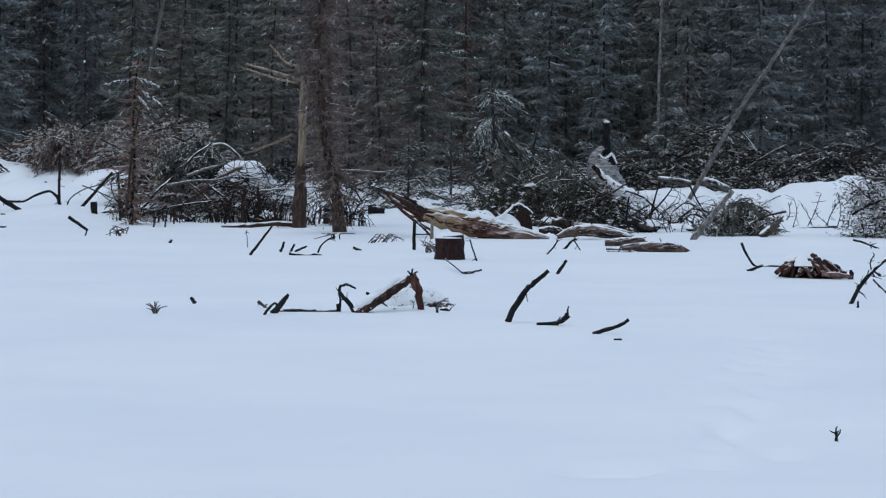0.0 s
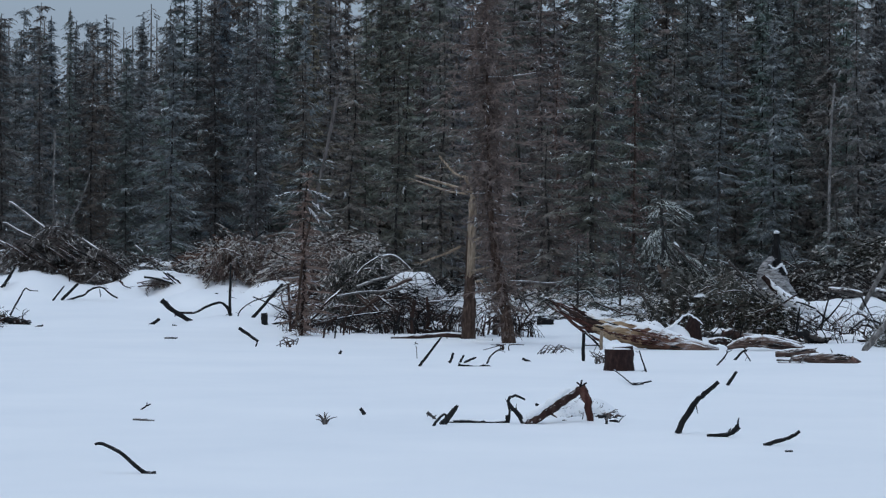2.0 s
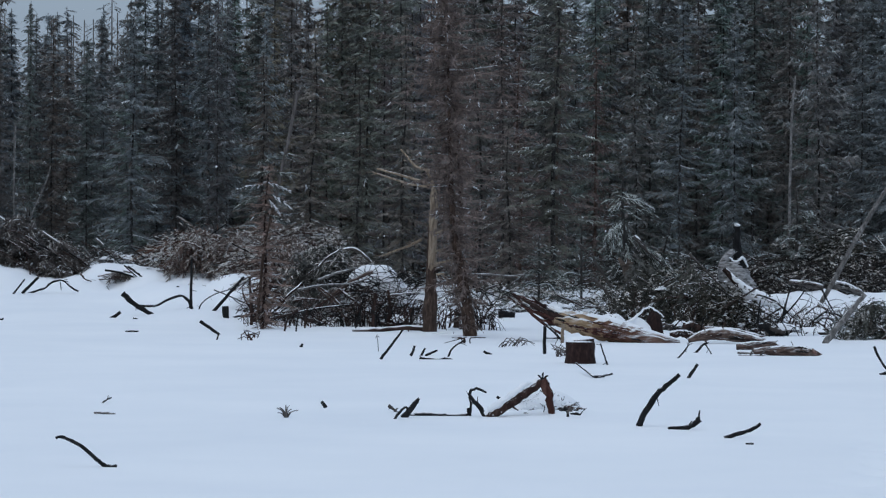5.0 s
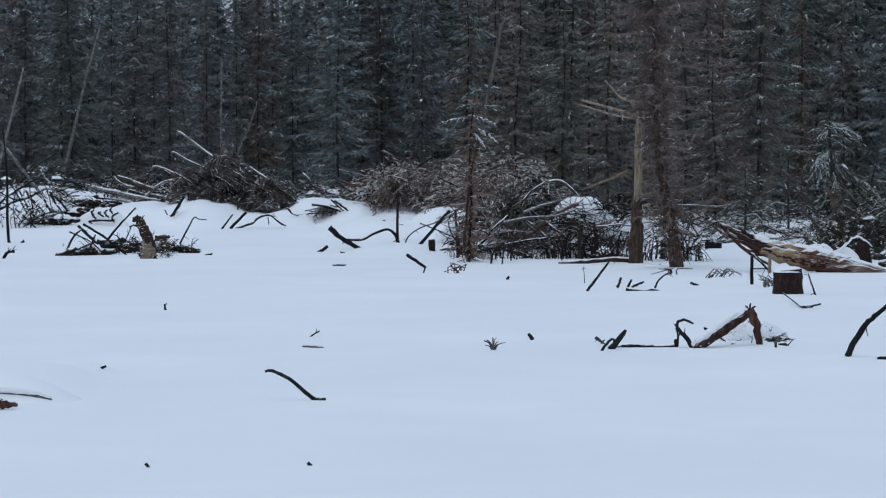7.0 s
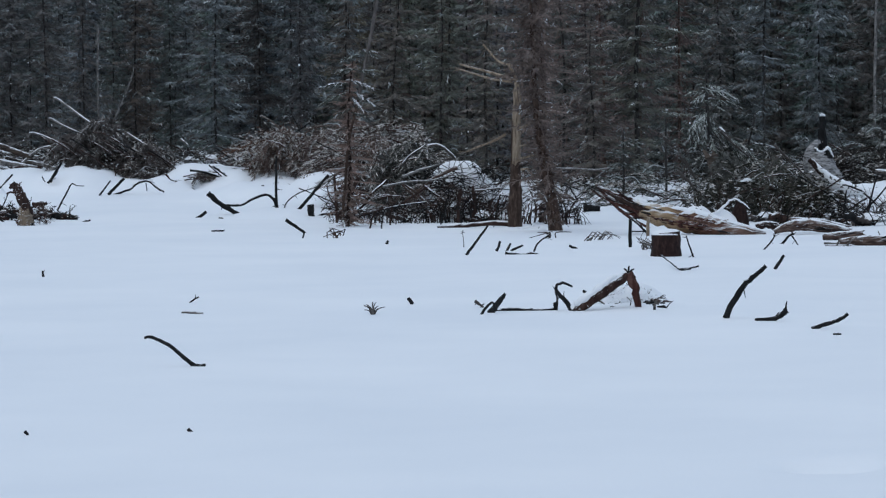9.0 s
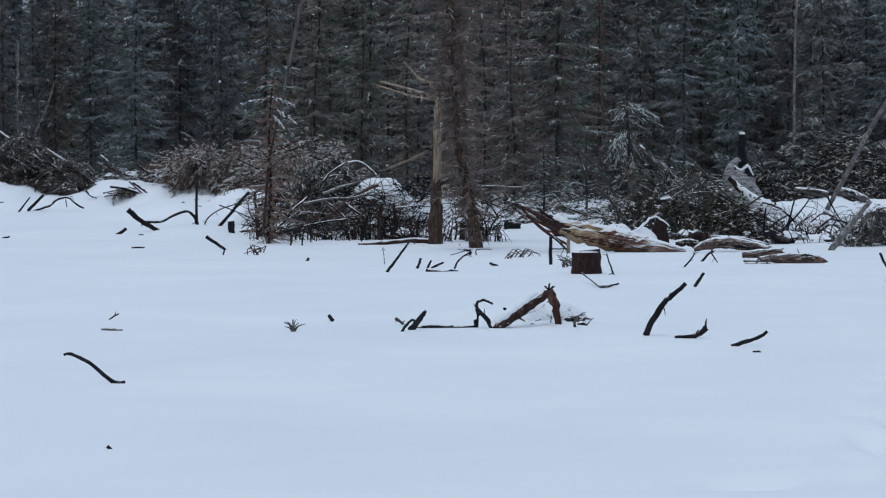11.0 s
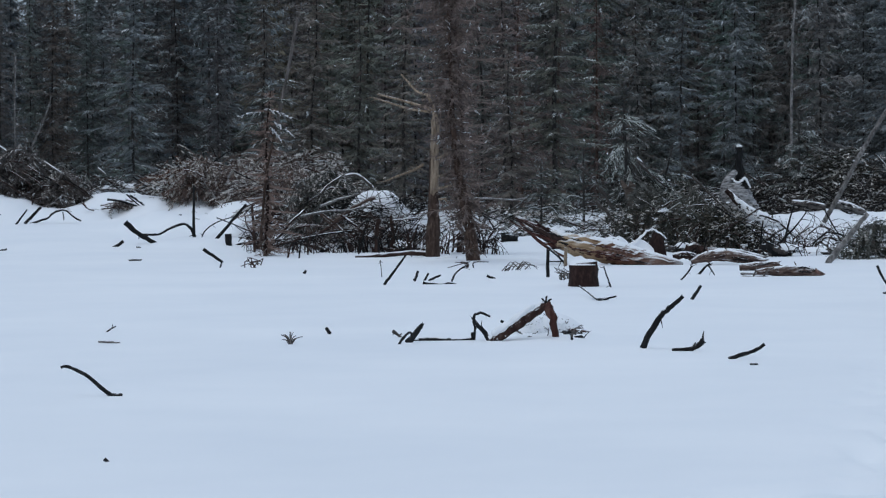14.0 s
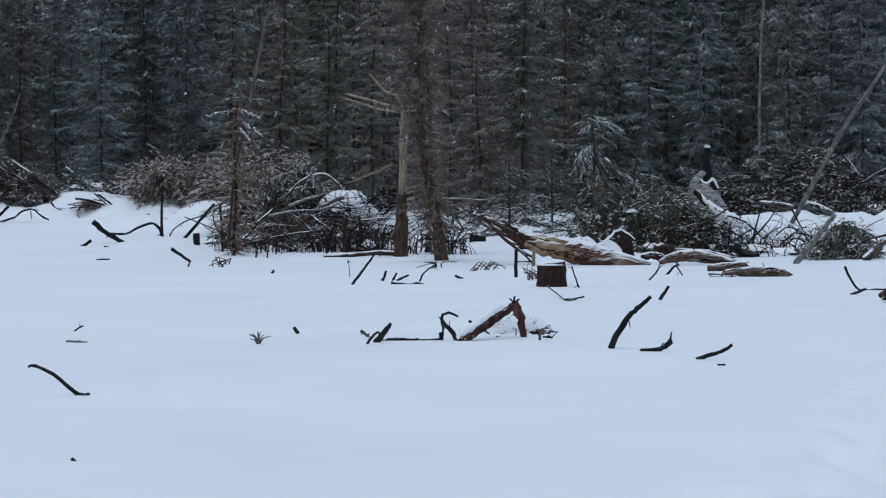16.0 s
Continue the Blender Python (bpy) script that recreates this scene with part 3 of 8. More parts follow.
def plant(variant, x, y, scale, turn, label, tint=(1.0, 1.0, 1.0), slim=1.0):
    h, (tm, cm, wm) = VARIANTS[variant]
    ob = thing("spruce_tree", (x, y, ground_z(x, y) - 0.05), label, "conifer", "forest spruces")
    ob.scale = (scale * slim, scale * slim, scale)
    ob.rotation_euler = (0, 0, turn)
    part("trunk", tm, None, ob)
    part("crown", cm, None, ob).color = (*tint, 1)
    if wm:
        part("snow", wm, None, ob, "powder snow on the boughs")["kind"] = "stuff"


for row, (y0, gap) in enumerate([(71.5, 1.9), (75, 1.4), (79, 1.4), (83, 1.45), (88, 1.5), (94, 1.7), (101, 2.0), (110, 2.3)]):
    half = y0 * 0.245
    x = -half + forest_r.uniform(0, gap)
    while x < half * 0.86:
        px, py = x + forest_r.uniform(-0.5, 0.5), y0 + forest_r.uniform(-1.8, 1.8)
        v = forest_r.choice([0, 1, 2, 2, 3, 4, 4, 5] if row in (1, 2, 3) else [9, 10, 11] if row > 3 else [1, 3, 6, 0, 1, 8, 4, 3])
        west = px * 78 / y0
        tall = 0.64 + 0.18 * step(-9.2, -7.8, west) + 0.16 * step(-3.6, -2.2, west) - 0.07 * step(1.4, 2.6, west) + 0.03 * step(6, 8, west) + 0.16 * (1 - step(-15.0, -13.2, west))
        s = tall * forest_r.uniform(0.86, 1.10) * (y0 / 76) ** 0.85 * (9.3 / VARIANTS[v][0]) ** 0.5
        turn, tint, slim = forest_r.uniform(0, 6.28), forest_r.choice(TINTS if west > -7.5 else HAZE_TINTS), forest_r.uniform(0.85, 1.2)
        if -4.8 < west < 2.6:
            tint = tuple(a * b for a, b in zip(tint, BROWNED))
        plant(v, px, py, s, turn, SPRUCE_LABELS[0 if v in (0, 1, 3, 5, 6) else 2 if v in (7, 8) else 1], tint, slim)
        x += gap * forest_r.uniform(0.7, 1.3)


# browned, half-bare spruces in the middle of the edge
for x, y, h, wide, seed in ((1.35, 64.5, 5.2, 0.9, 441), (2.25, 66.0, 6.4, 1.0, 442), (0.45, 67.0, 6.0, 0.9, 443), (3.2, 68.5, 5.6, 0.9, 444)):
    conifer((x, y, ground_z(x, y)), "browned half-bare spruce with frosted twigs at the forest edge", seed, h, wide, NEEDLES_FADED, bare=0.0, tiers=24, per=6, spray=(0.22, 0.05), density=1.2, trunk=0.045, bark=BARK_SNAG, dust=0.3, ragged=0.8, mess=0.45, core=4)

# slim pointed tops that stand against the sky: x, height
for k, (x, top) in enumerate(((-13.2, 7.0), (-12.5, 7.7), (-12.1, 8.0), (-11.65, 7.5), (-10.95, 7.75), (-10.1, 7.6), (-9.8, 7.75), (-8.4, 8.3), (-7.1, 7.9), (-6.3, 8.5), (-5.6, 7.9), (-5.0, 7.7), (-4.1, 8.3), (3.3, 8.3), (5.95, 8.1))):
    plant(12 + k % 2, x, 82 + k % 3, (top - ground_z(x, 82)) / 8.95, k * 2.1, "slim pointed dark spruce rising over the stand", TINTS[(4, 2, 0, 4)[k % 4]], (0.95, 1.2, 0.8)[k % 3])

# ---- far woods behind the edge ----
far = Shape(77)
for i in range(210):
    x, y = far.r.uniform(-34, 30) if i < 150 else far.r.uniform(-32, -10), far.r.uniform(113, 132)
    h = far.r.uniform(9.0, 12.0) * (0.86 + 0.14 * step(-15, -10, x))
    far.tube([(x, y, 0), (x, y, h)], [0.09, 0.02], 4, 0.0, 1)
    for k in range(170):
        u = far.r.random()
        q = (1.5 * (1 - u) ** 0.8 + 0.12) * far.r.uniform(0.4, 1.1)
        a = far.r.uniform(0, 6.28)
        d = Vector((math.cos(a), math.sin(a), -0.25)).normalized()
        far.feather(Vector((x, y, h * (0.04 + 0.95 * u))) + d * q * 0.3, d, max(0.3, q), 0.36 * (1.1 - u), 0.2, far.r.uniform(-0.9, 0.9), 2)
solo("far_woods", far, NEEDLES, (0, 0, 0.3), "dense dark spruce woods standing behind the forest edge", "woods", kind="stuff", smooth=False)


# ---- wood lying and standing in the snow ----
def stick(place, pts, r0, r1, label, bark=BARK_DARK, name="stick", category="stick", shoots=0, shoot_len=0.15, snow=0.0, seed=None, jag=0.0, group="", sides=7, flat=True, parent=None, to_ground=False):
    """One branch, stem or pole, with side shoots and, where it carries some, a line of snow."""
    seed = seed if seed is not None else int(abs(place[0] * 131 + place[1] * 17 + pts[-1][0] * 311)) % 9973
    s = Shape(seed)
    if to_ground:
        a, b = Vector(pts[0]), Vector(pts[1])
        drop = place[2] + a.z - ground_z(place[0], place[1]) + 0.1
        pts = [tuple(a - (b - a) * (drop / (b.z - a.z)))] + list(pts)
    n = len(pts)
    rad = [r0 + (r1 - r0) * i / (n - 1) for i in range(n)]
    line, rr = s.tube(pts, rad, sides, 0.14, 5 if n < 4 else 4, r0 * 0.10, jag)

    def side_twigs(owner):
        for k in range(shoots):
            t = Shape(seed + 7 + k)
            t.twigs(line, 1, shoot_len, max(r1 * 0.4, 0.005), 0.1, 1.0, 0.15, 1.0, flat)
            part("twig", t, bark, owner)

    if parent is not None:
        ob = part(name, s, bark, parent)
        ob.location = Vector(place) - parent.location
        side_twigs(ob)
        return ob
    if not snow:
        ob = solo(name, s, bark, place, label, category, group)
        side_twigs(ob)
        return ob
    ob = thing(name, place, label, category, group)
    side_twigs(part("limb", s, bark, ob))
    c = Shape(seed + 1)
    c.snow_on(line, rr, seed, width=0.85, height=snow, gaps=0.0)
    if c.v:
        part("snow", c, SNOW_CAP, ob, "thin line of lying snow")
    return ob


def bough(s, start, heading, length, rise, blades, blade, radius=0.012, sag=0.25, frost=None, share=0.0, fuzz=0.0):
    """A feathered conifer bough: an axis, side shoots in one plane, short needles on each; frosted shoots go to the frost shape."""
    d = Vector(heading).normalized()
    a = Vector(start)
    end = a + d * length + Vector((0, 0, rise - sag * length * 0.5))
    mid = a + d * length * 0.55 + Vector((0, 0, rise * 0.75))
    line, _ = s.tube([a, mid, end], [radius, radius * 0.7, radius * 0.3], 4, 0.1, 3)
    side = d.cross(Vector((0, 0, 1)))
    side = (side.normalized() if side.length > 0.1 else Vector((1, 0, 0))) + Vector((0, 0, s.r.uniform(-0.5, 0.5)))
    shoots = max(6, int(length / 0.045))
    per = max(3, int(blades / 9))
    if fuzz:
        per, blade, radius = int(per * fuzz), (blade[0] * 0.8, blade[1] * 0.62), radius * 0.6
    for k in range(shoots):
        u = 0.12 + 0.86 * k / shoots
        i = min(int(u * (len(line) - 1)), len(line) - 2)
        p = line[i].lerp(line[i + 1], u * (len(line) - 1) - i)
        q = (length * 0.36 * (1.08 - u) + 0.05) * s.r.uniform(0.6, 1.15)
        w = (d * 0.75 + side * (1 if k % 2 else -1) * 0.75 + Vector((0, 0, s.r.uniform(-0.35, 0.05)))).normalized()
        tip = p + w * q + Vector((0, 0, -0.12 * q))
        target = frost if frost is not None and s.r.random() < share else s
        if target is s:
            s.tube([p, tip], [radius * 0.4, radius * 0.2], 3, 0.0, 1)
            s.blades([p, tip], per, blade[0] * 0.8, blade[1] * 0.8, 0.8, 0.8, 0.05, 0.1)
        else:
            target.blades([p + Vector((0, 0, 0.012)), tip + Vector((0, 0, 0.012))], per + 2, blade[0] * 0.85, blade[1] * 0.9, 0.7, 0.7, 0.05, 0.1)


def frond(c, w, start, way, length, sag=0.3, frost=0.8, spray=(0.12, 0.026)):
    """One hanging conifer limb: feathered on both sides, with a ridge of powder along its top."""
    r = c.r
    d = Vector(way).normalized()
    p = Vector(start)
    rib = [p, p + d * length * 0.5 + Vector((0, 0, -sag * length * 0.2)), p + d * length + Vector((0, 0, -sag * length))]
    c.tube(rib, [0.011, 0.008, 0.003], 4, 0.1, 2)
    side = d.cross(Vector((0, 0, 1)))
    side = side.normalized() if side.length > 0.1 else Vector((1, 0, 0))
    n = int(length * 40) + 4
    for i in range(n):
        u = 0.06 + 0.94 * i / n
        root = rib[0].lerp(rib[1], u * 2) if u < 0.5 else rib[1].lerp(rib[2], u * 2 - 1)
        way_i = (d + side * ((1 if i % 2 else -1) * r.uniform(0.35, 0.9)) + Vector((0, 0, r.gauss(-0.35, 0.2)))).normalized()
        size = (1.2 - 0.55 * u) * r.uniform(0.75, 1.2)
        c.feather(root, way_i, spray[0] * size, spray[1] * size, 0.35, r.gauss(0, 0.5))
        if r.random() < frost:
            w.feather(root + Vector((0, -0.006, 0.014)), way_i, spray[0] * size * 0.8, spray[1] * size * 0.7, 0.3, r.gauss(0, 0.3))
        if r.random() < frost * 0.6:
            w.blob(root + Vector((r.gauss(0, 0.01), -0.01, 0.016)), r.uniform(0.008, 0.018))


under, under_frost = Shape(78), Shape(79)
for i in range(420):
    x, y = under.r.uniform(-17.5, 15), under.r.uniform(66.5, 73.0)
    a = under.r.uniform(0, 6.28)
    z = under.r.uniform(0.05, 0.9) * (0.65 + 0.35 * math.sin(x * 1.7))
    bough(under, (x, y, ground_z(x, y) + z), (math.cos(a), math.sin(a) - 0.3, under.r.uniform(-0.2, 0.5)), under.r.uniform(0.5, 1.1), -0.05, 30, (0.13, 0.018), 0.014, 0.4, under_frost, 0.12)
solo("undergrowth", under, NEEDLES_SLASH_DARK, (0, 0, 0), "dusky tangle of brush and saplings along the forest foot", "undergrowth", kind="stuff", smooth=False)
solo("undergrowth_frost", under_frost, DUST, (0, 0, 0), "powder snow on the brush along the forest foot", "snow", kind="stuff", smooth=False)


def brush_pile(place, half, high, label, needles, seed, boughs=60, limbs=14, limb_bark=BARK_SNOWY, blades=26, blade=(0.085, 0.013), heaps=0, lean=0.0, flat_top=0.55, limb_len=1.0, dust=0.3, stems=0, low=0.0, spray=1.0, lift=0.0, fuzz=None, fluffs=0, tuft_size=0.16, flecks=None):
    """A tangle of felled tops and limbs: single limbs, a mass of boughs, snow caught on it."""
    ob = thing("brush_pile", place, label, "brush pile")
    r = random.Random(seed)
    fuzz = fuzz if fuzz is not None else 2.6 if needles in (NEEDLES_SLASH, NEEDLES_SNOWY_BROWN, NEEDLES_SNOWY) else 1.6
    mass, powder = Shape(seed), Shape(seed + 5)
    for k in range(boughs):
        outer = k % 3 > 0
        x, depth = r.uniform(-1, 1), r.uniform(-1, 1)
        roof = high * (1 - abs(x) ** 2.2 * (1 - flat_top)) * (1 - 0.45 * max(0.0, -depth) ** 2)
        z = roof * (r.uniform(0.72, 1.0) if outer else r.random() ** 0.7)
        if outer and depth < 0:
            z = roof * r.uniform(0.2, 1.0)
        z = max(z, roof * low * r.uniform(0.7, 1.2))
        z = max(z, roof * lift * max(0.0, 0.25 - x))
        p = Vector((x * half[0], depth * half[1] * (1.1 if outer else 0.8), max(0.04, z)))
        a = r.uniform(0, 6.28)
        q = r.uniform(0.30, 0.85) * min(1.0, 0.4 + high) * spray
        d = (math.cos(a) + lean + x * 0.4, math.sin(a) * 0.5 - 0.35, r.uniform(-0.35, 0.3))
        bough(mass, p, d, q, r.uniform(-0.15, 0.12), blades, blade, frost=powder, share=dust * (1.25 if z > roof * 0.6 else 0.5), fuzz=fuzz)
    knots = []
    for k in range(max(4, fluffs // 24)):
        x, depth = r.uniform(-1, 1), r.uniform(-1, 0.6)
        roof = high * (1 - abs(x) ** 2.2 * (1 - flat_top))
        knots.append((x * half[0], depth * half[1], max(roof * r.random() * 0.95, roof * lift * max(0.0, 0.25 - x)), r.uniform(-1, 1)))
    for k in range(fluffs):
        x, y, z, way = knots[k % len(knots)]
        p = Vector((x + r.gauss(0, tuft_size), y + r.gauss(0, tuft_size), max(0.03, z + r.gauss(0, tuft_size * 0.7))))
        d = Vector((way + r.gauss(0, 0.5), r.gauss(-0.3, 0.5), r.gauss(-0.15, 0.35))).normalized() * r.uniform(0.05, 0.13)
        white = r.random() < dust * (1.5 if p.z > z else 0.4)
        (powder if white else mass).blades([p, p + d], 9, blade[0] * 0.8, blade[1] * 0.6, 0.9, 0.8, 0.0, 0.15)
    lumps = Shape(seed + 11)
    for k in range(flecks if flecks is not None else int(70 * half[0])):
        x, depth = r.uniform(-1, 1), r.uniform(-1.1, 0.3)
        roof = high * (1 - abs(x) ** 2.2 * (1 - flat_top)) * (1 - 0.45 * max(0.0, -depth) ** 2)
        z = max(roof * r.uniform(0.1, 1.0), roof * lift * max(0.0, 0.25 - x))
        p = Vector((x * half[0], depth * half[1], z))
        for n in range(r.choice((1, 1, 2, 3))):
            lumps.blob(p + Vector((r.gauss(0, 0.04), r.gauss(0, 0.02), r.gauss(0, 0.012))), r.uniform(0.012, 0.034))
    if lumps.v:
        part("caught_snow", lumps, SNOW_CAP, ob, "small lumps of caught snow")["kind"] = "stuff"
    for k in range(limbs):
        l = Shape(seed * 31 + k)
        x = r.uniform(-0.95, 0.95)
        roof = high * (1 - abs(x) ** 2.2 * (1 - flat_top))
        z = roof * r.uniform(0.05, 0.9)
        a = r.uniform(-0.6, 0.6) + (math.pi if r.random() < 0.5 else 0)
        q = limb_len * r.uniform(0.4, 1.2)
        d = Vector((math.cos(a), math.sin(a) * 0.7 - 0.25, r.choice((-1, 1)) * r.uniform(0.05, 0.8)))
        p = Vector((x * half[0], -half[1] * r.uniform(0.2, 1.0), z)) - d * q * 0.5
        p.z = max(p.z, 0.02)
        rad = r.uniform(0.007, 0.019)
        line, _ = l.tube([p, p + d * q * 0.5 + Vector((0, 0, r.uniform(-0.05, 0.12))), p + d * q + Vector((0, 0, r.uniform(-0.1, 0.05)))], [rad, rad * 0.85, rad * 0.5], 6, 0.12, 4, rad * 0.3)
        mass.twigs(line, 6, 0.28, rad * 0.3, 0.1)
        part("branch", l, (limb_bark, BARK_DARK, BARK_RED)[k % 3], ob)
    for k in range(stems):
        l = Shape(seed * 53 + k)
        x = r.uniform(-0.95 if not lift else 0.0, 0.95) * half[0]
        y = -half[1] * r.uniform(0.3, 1.05)
        rad = r.uniform(0.005, 0.014)
        z = high * r.uniform(0.25, 0.7)
        line, _ = l.tube([(x, y, -0.05), (x + r.uniform(-0.1, 0.1), y, z * 0.5), (x + r.uniform(-0.35, 0.35), y + 0.1, z)], [rad, rad * 0.9, rad * 0.5], 5, 0.12, 3, rad * 0.3)
        mass.twigs(line, 5, 0.22, rad * 0.35, 0.0, 0.9, 0.2, 1.0, True)
        part("stem", l, (BARK_FLECKED, BARK_RED)[k % 2], ob)
    part("slash", mass, needles, ob, "mass of cut boughs and twigs", False)["kind"] = "stuff"
    if powder.v:
        part("powder", powder, DUST_PILE, ob, "powder snow on the boughs", False)["kind"] = "stuff"
    for k in range(heaps):
        c = Shape(seed * 7 + k)
        x = r.uniform(-0.8, 0.8)
        roof = high * (1 - abs(x) ** 2.2 * (1 - flat_top))
        c.heap((x * half[0], r.uniform(-0.5, 0.4) * half[1], roof * r.uniform(0.3, 0.8)), (r.uniform(0.05, 0.13), r.uniform(0.08, 0.16), r.uniform(0.03, 0.06)), seed + k, 0.5, 7, 18)
        part("snow", c, SNOW_CAP, ob, "pad of caught snow")
    return ob


def near_fir(place, label, seed, height, reach, needles=NEEDLES_SNOWY, frost=0.35, lean=0.0, bark=BARK_FAR, trunk=0.05, low=0.08, blade=(0.10, 0.016), blades=34, whorl=0.24, sag=0.7, name="fir_tree", category="conifer"):
    """A conifer close enough to show its feathered boughs."""
    r = random.Random(seed)
    ob = thing(name, place, label, category)
    t, c, w = Shape(seed), Shape(seed + 1), Shape(seed + 2)
    line, _ = t.tube([(0, 0, -0.3), (lean * height * 0.4, 0, height * 0.4), (lean * height, 0, height)], [trunk, trunk * 0.75, 0.01], 8, 0.1, 6, 0.006)
    part("trunk", t, bark, ob)
    z = height * low
    while z < height * 0.98:
        u = z / height
        for k in range(5 if u < 0.85 else 3):
            a = r.uniform(0, 6.28)
            q = (reach * (1 - u) ** 0.7 + 0.12) * r.uniform(0.55, 1.15)
            bough(c, (lean * z, 0, z + r.uniform(-0.05, 0.05)), (math.cos(a), math.sin(a), 0.15), q, r.uniform(-0.1, 0.05) * q, blades, blade, 0.010, sag, w, frost * r.uniform(0.2, 1.6))
        z += whorl * r.uniform(0.8, 1.2)
    part("crown", c, needles, ob, "", False)
    if w.v:
        part("snow", w, DUST_FIR, ob, "powder snow on the boughs", False)["kind"] = "stuff"
    return ob


# -- broken branch that stands as an angle out of the snow
def angled_log(place, pts_a, pts_b):
    ob = thing("broken_log", place, "snapped red-brown log bent into an angle, snow on its upper side", "broken log")
    a, b, c = Shape(5), Shape(6), Shape(7)
    la, ra = a.tube(pts_a, [0.046, 0.046, 0.044, 0.038], 14, 0.12, 6, 0.004)
    a.twigs(la, 3, 0.10, 0.012, 0, 1, 0.2, 0.5, True)
    part("lower_limb", a, BARK_FLECKED, ob)
    b.tube(pts_b, [0.042, 0.038, 0.030, 0.034], 10, 0.24, 4, 0.005, 0.03)
    part("snapped_limb", b, WOOD_RUST, ob, "split reddish torn wood")
    c.snow_on(la, ra, 3, width=0.78, height=0.28, gaps=0.0)
    c.tube([Vector(p) + Vector((-0.028, -0.022, 0.040)) for p in (la[2], *la[3:-2:3])], [0.010, *[0.032] * (len(la[3:-2:3]) - 1), 0.012], 9, 0.25, 3, 0.004)
    part("snow", c, SNOW_CAP, ob)
    for k, (dx, dz) in enumerate(((-0.035, 0.05), (0.05, 0.045), (0.06, -0.02), (0.01, 0.07), (-0.05, 0.0))):
        t = Shape(9 + k)
        q = Vector(pts_a[-1])
        t.tube([q, q + Vector((dx * 0.6, -0.01, dz * 0.8)), q + Vector((dx, -0.02, dz))], [0.010, 0.009, 0.006], 5, 0.1, 2)
        part("splinter", t, BARK_DARK, ob, "dark splinter at the break")
    return ob


angled_log((0.278, 25.04, 0.012), [(-0.014, 0, -0.009), (0.12, 0, 0.076), (0.297, 0, 0.199), (0.451, 0, 0.304)], [(0.446, 0, 0.309), (0.489, 0, 0.237), (0.522, 0, 0.112), (0.545, 0, -0.041)])
stick((0.225, 25.06, 0.011), [(0.029, 0, -0.005), (-0.024, 0, 0.082), (-0.081, 0, 0.139), (-0.109, 0, 0.192), (-0.075, 0, 0.23), (-0.023, 0, 0.23), (0.034, 0, 0.201)], 0.022, 0.008, "dark curled branch hooked over at its tip, rising from snow", name="curled_branch", category="branch", shoots=2, shoot_len=0.12)
stick((0.144, 25.06, 0.012), [(-0.023, 0.1, -0.006), (-0.014, 0, 0.105), (-0.033, 0, 0.163)], 0.012, 0.007, "thin dark upright twig beside a curled branch", name="twig", category="twig")
stick((-0.407, 25.14, 0.009), [(-0.019, 0, 0), (0.192, 0, 0.009), (0.36, 0, -0.002), (0.509, 0, 0.017), (0.509, 0, 0.069)], 0.028, 0.012, "dark branch lying half sunk along the snow", name="lying_branch", category="branch", shoots=5, shoot_len=0.12, snow=0.25)
stick((-0.427, 24.9, 0.01), [(-0.014, 0, -0.009), (0.053, 0, 0.071), (0.11, 0, 0.142)], 0.030, 0.020, "short dark stub leaning out of the snow", jag=0.02)
stick((-0.504, 24.68, 0.011), [(-0.005, 0, -0.005), (0.047, 0, 0.066), (0.09, 0, 0.099), (0.113, 0, 0.056)], 0.012, 0.010, "thin bent twig looped over the snow", name="twig", category="twig")
stick((-0.513, 25.62, 0.009), [(0.01, 0, 0), (-0.024, 0, 0.025), (-0.068, 0, 0.059)], 0.008, 0.016, "small pale twig with a ragged tip", BARK_GREY, name="twig", category="twig", shoots=4, shoot_len=0.06)
stick((0.947, 24.78, 0.016), [(-0.009, 0, 0.038), (0.015, 0, 0.104), (0.053, 0, 0.118)], 0.010, 0.006, "thin grey twig poking through drifted snow", BARK_GREY, name="twig", category="twig", shoots=6, shoot_len=0.08)
stick((0.383, 26.02, 0.019), [(0.03, 0, 0.04), (0, 0, 0.09), (-0.024, 0, 0.105)], 0.014, 0.012, "short knob of a branch beside a snapped log", name="twig", category="twig")
mound = thing("frosted_mound", (0.751, 25.36, 0.019), "low snow mound frosted with twigs behind a snapped log", "snow mound")
c = Shape(44)
c.heap((0.02, 0.14, -0.03), (0.40, 0.22, 0.22), 14, 0.3, 12, 34)
part("snow", c, SNOW_CAP, mound)
r = random.Random(45)
f, g = Shape(46), Shape(47)
for k in range(340):
    a, u = r.uniform(0, 6.28), r.random() ** 0.5
    p = Vector((math.cos(a) * u * 0.30, 0.14 + math.sin(a) * u * 0.2, 0.17 * (1 - u * u) - 0.01))
    d = Vector((r.gauss(0, 1), r.gauss(-0.4, 0.6), r.gauss(0.3, 0.4))).normalized() * r.uniform(0.02, 0.05)
    (g if k % 4 else f).blades([p, p + d], 3, 0.035, 0.004, 0.8, 0.8, 0.0, 0.0)
part("dark_twigs", f, NEEDLES_GREY, mound, "fine dark twigs", False)["kind"] = "stuff"
part("frosted_twigs", g, SNOW_CAP, mound, "fine frosted twigs", False)["kind"] = "stuff"
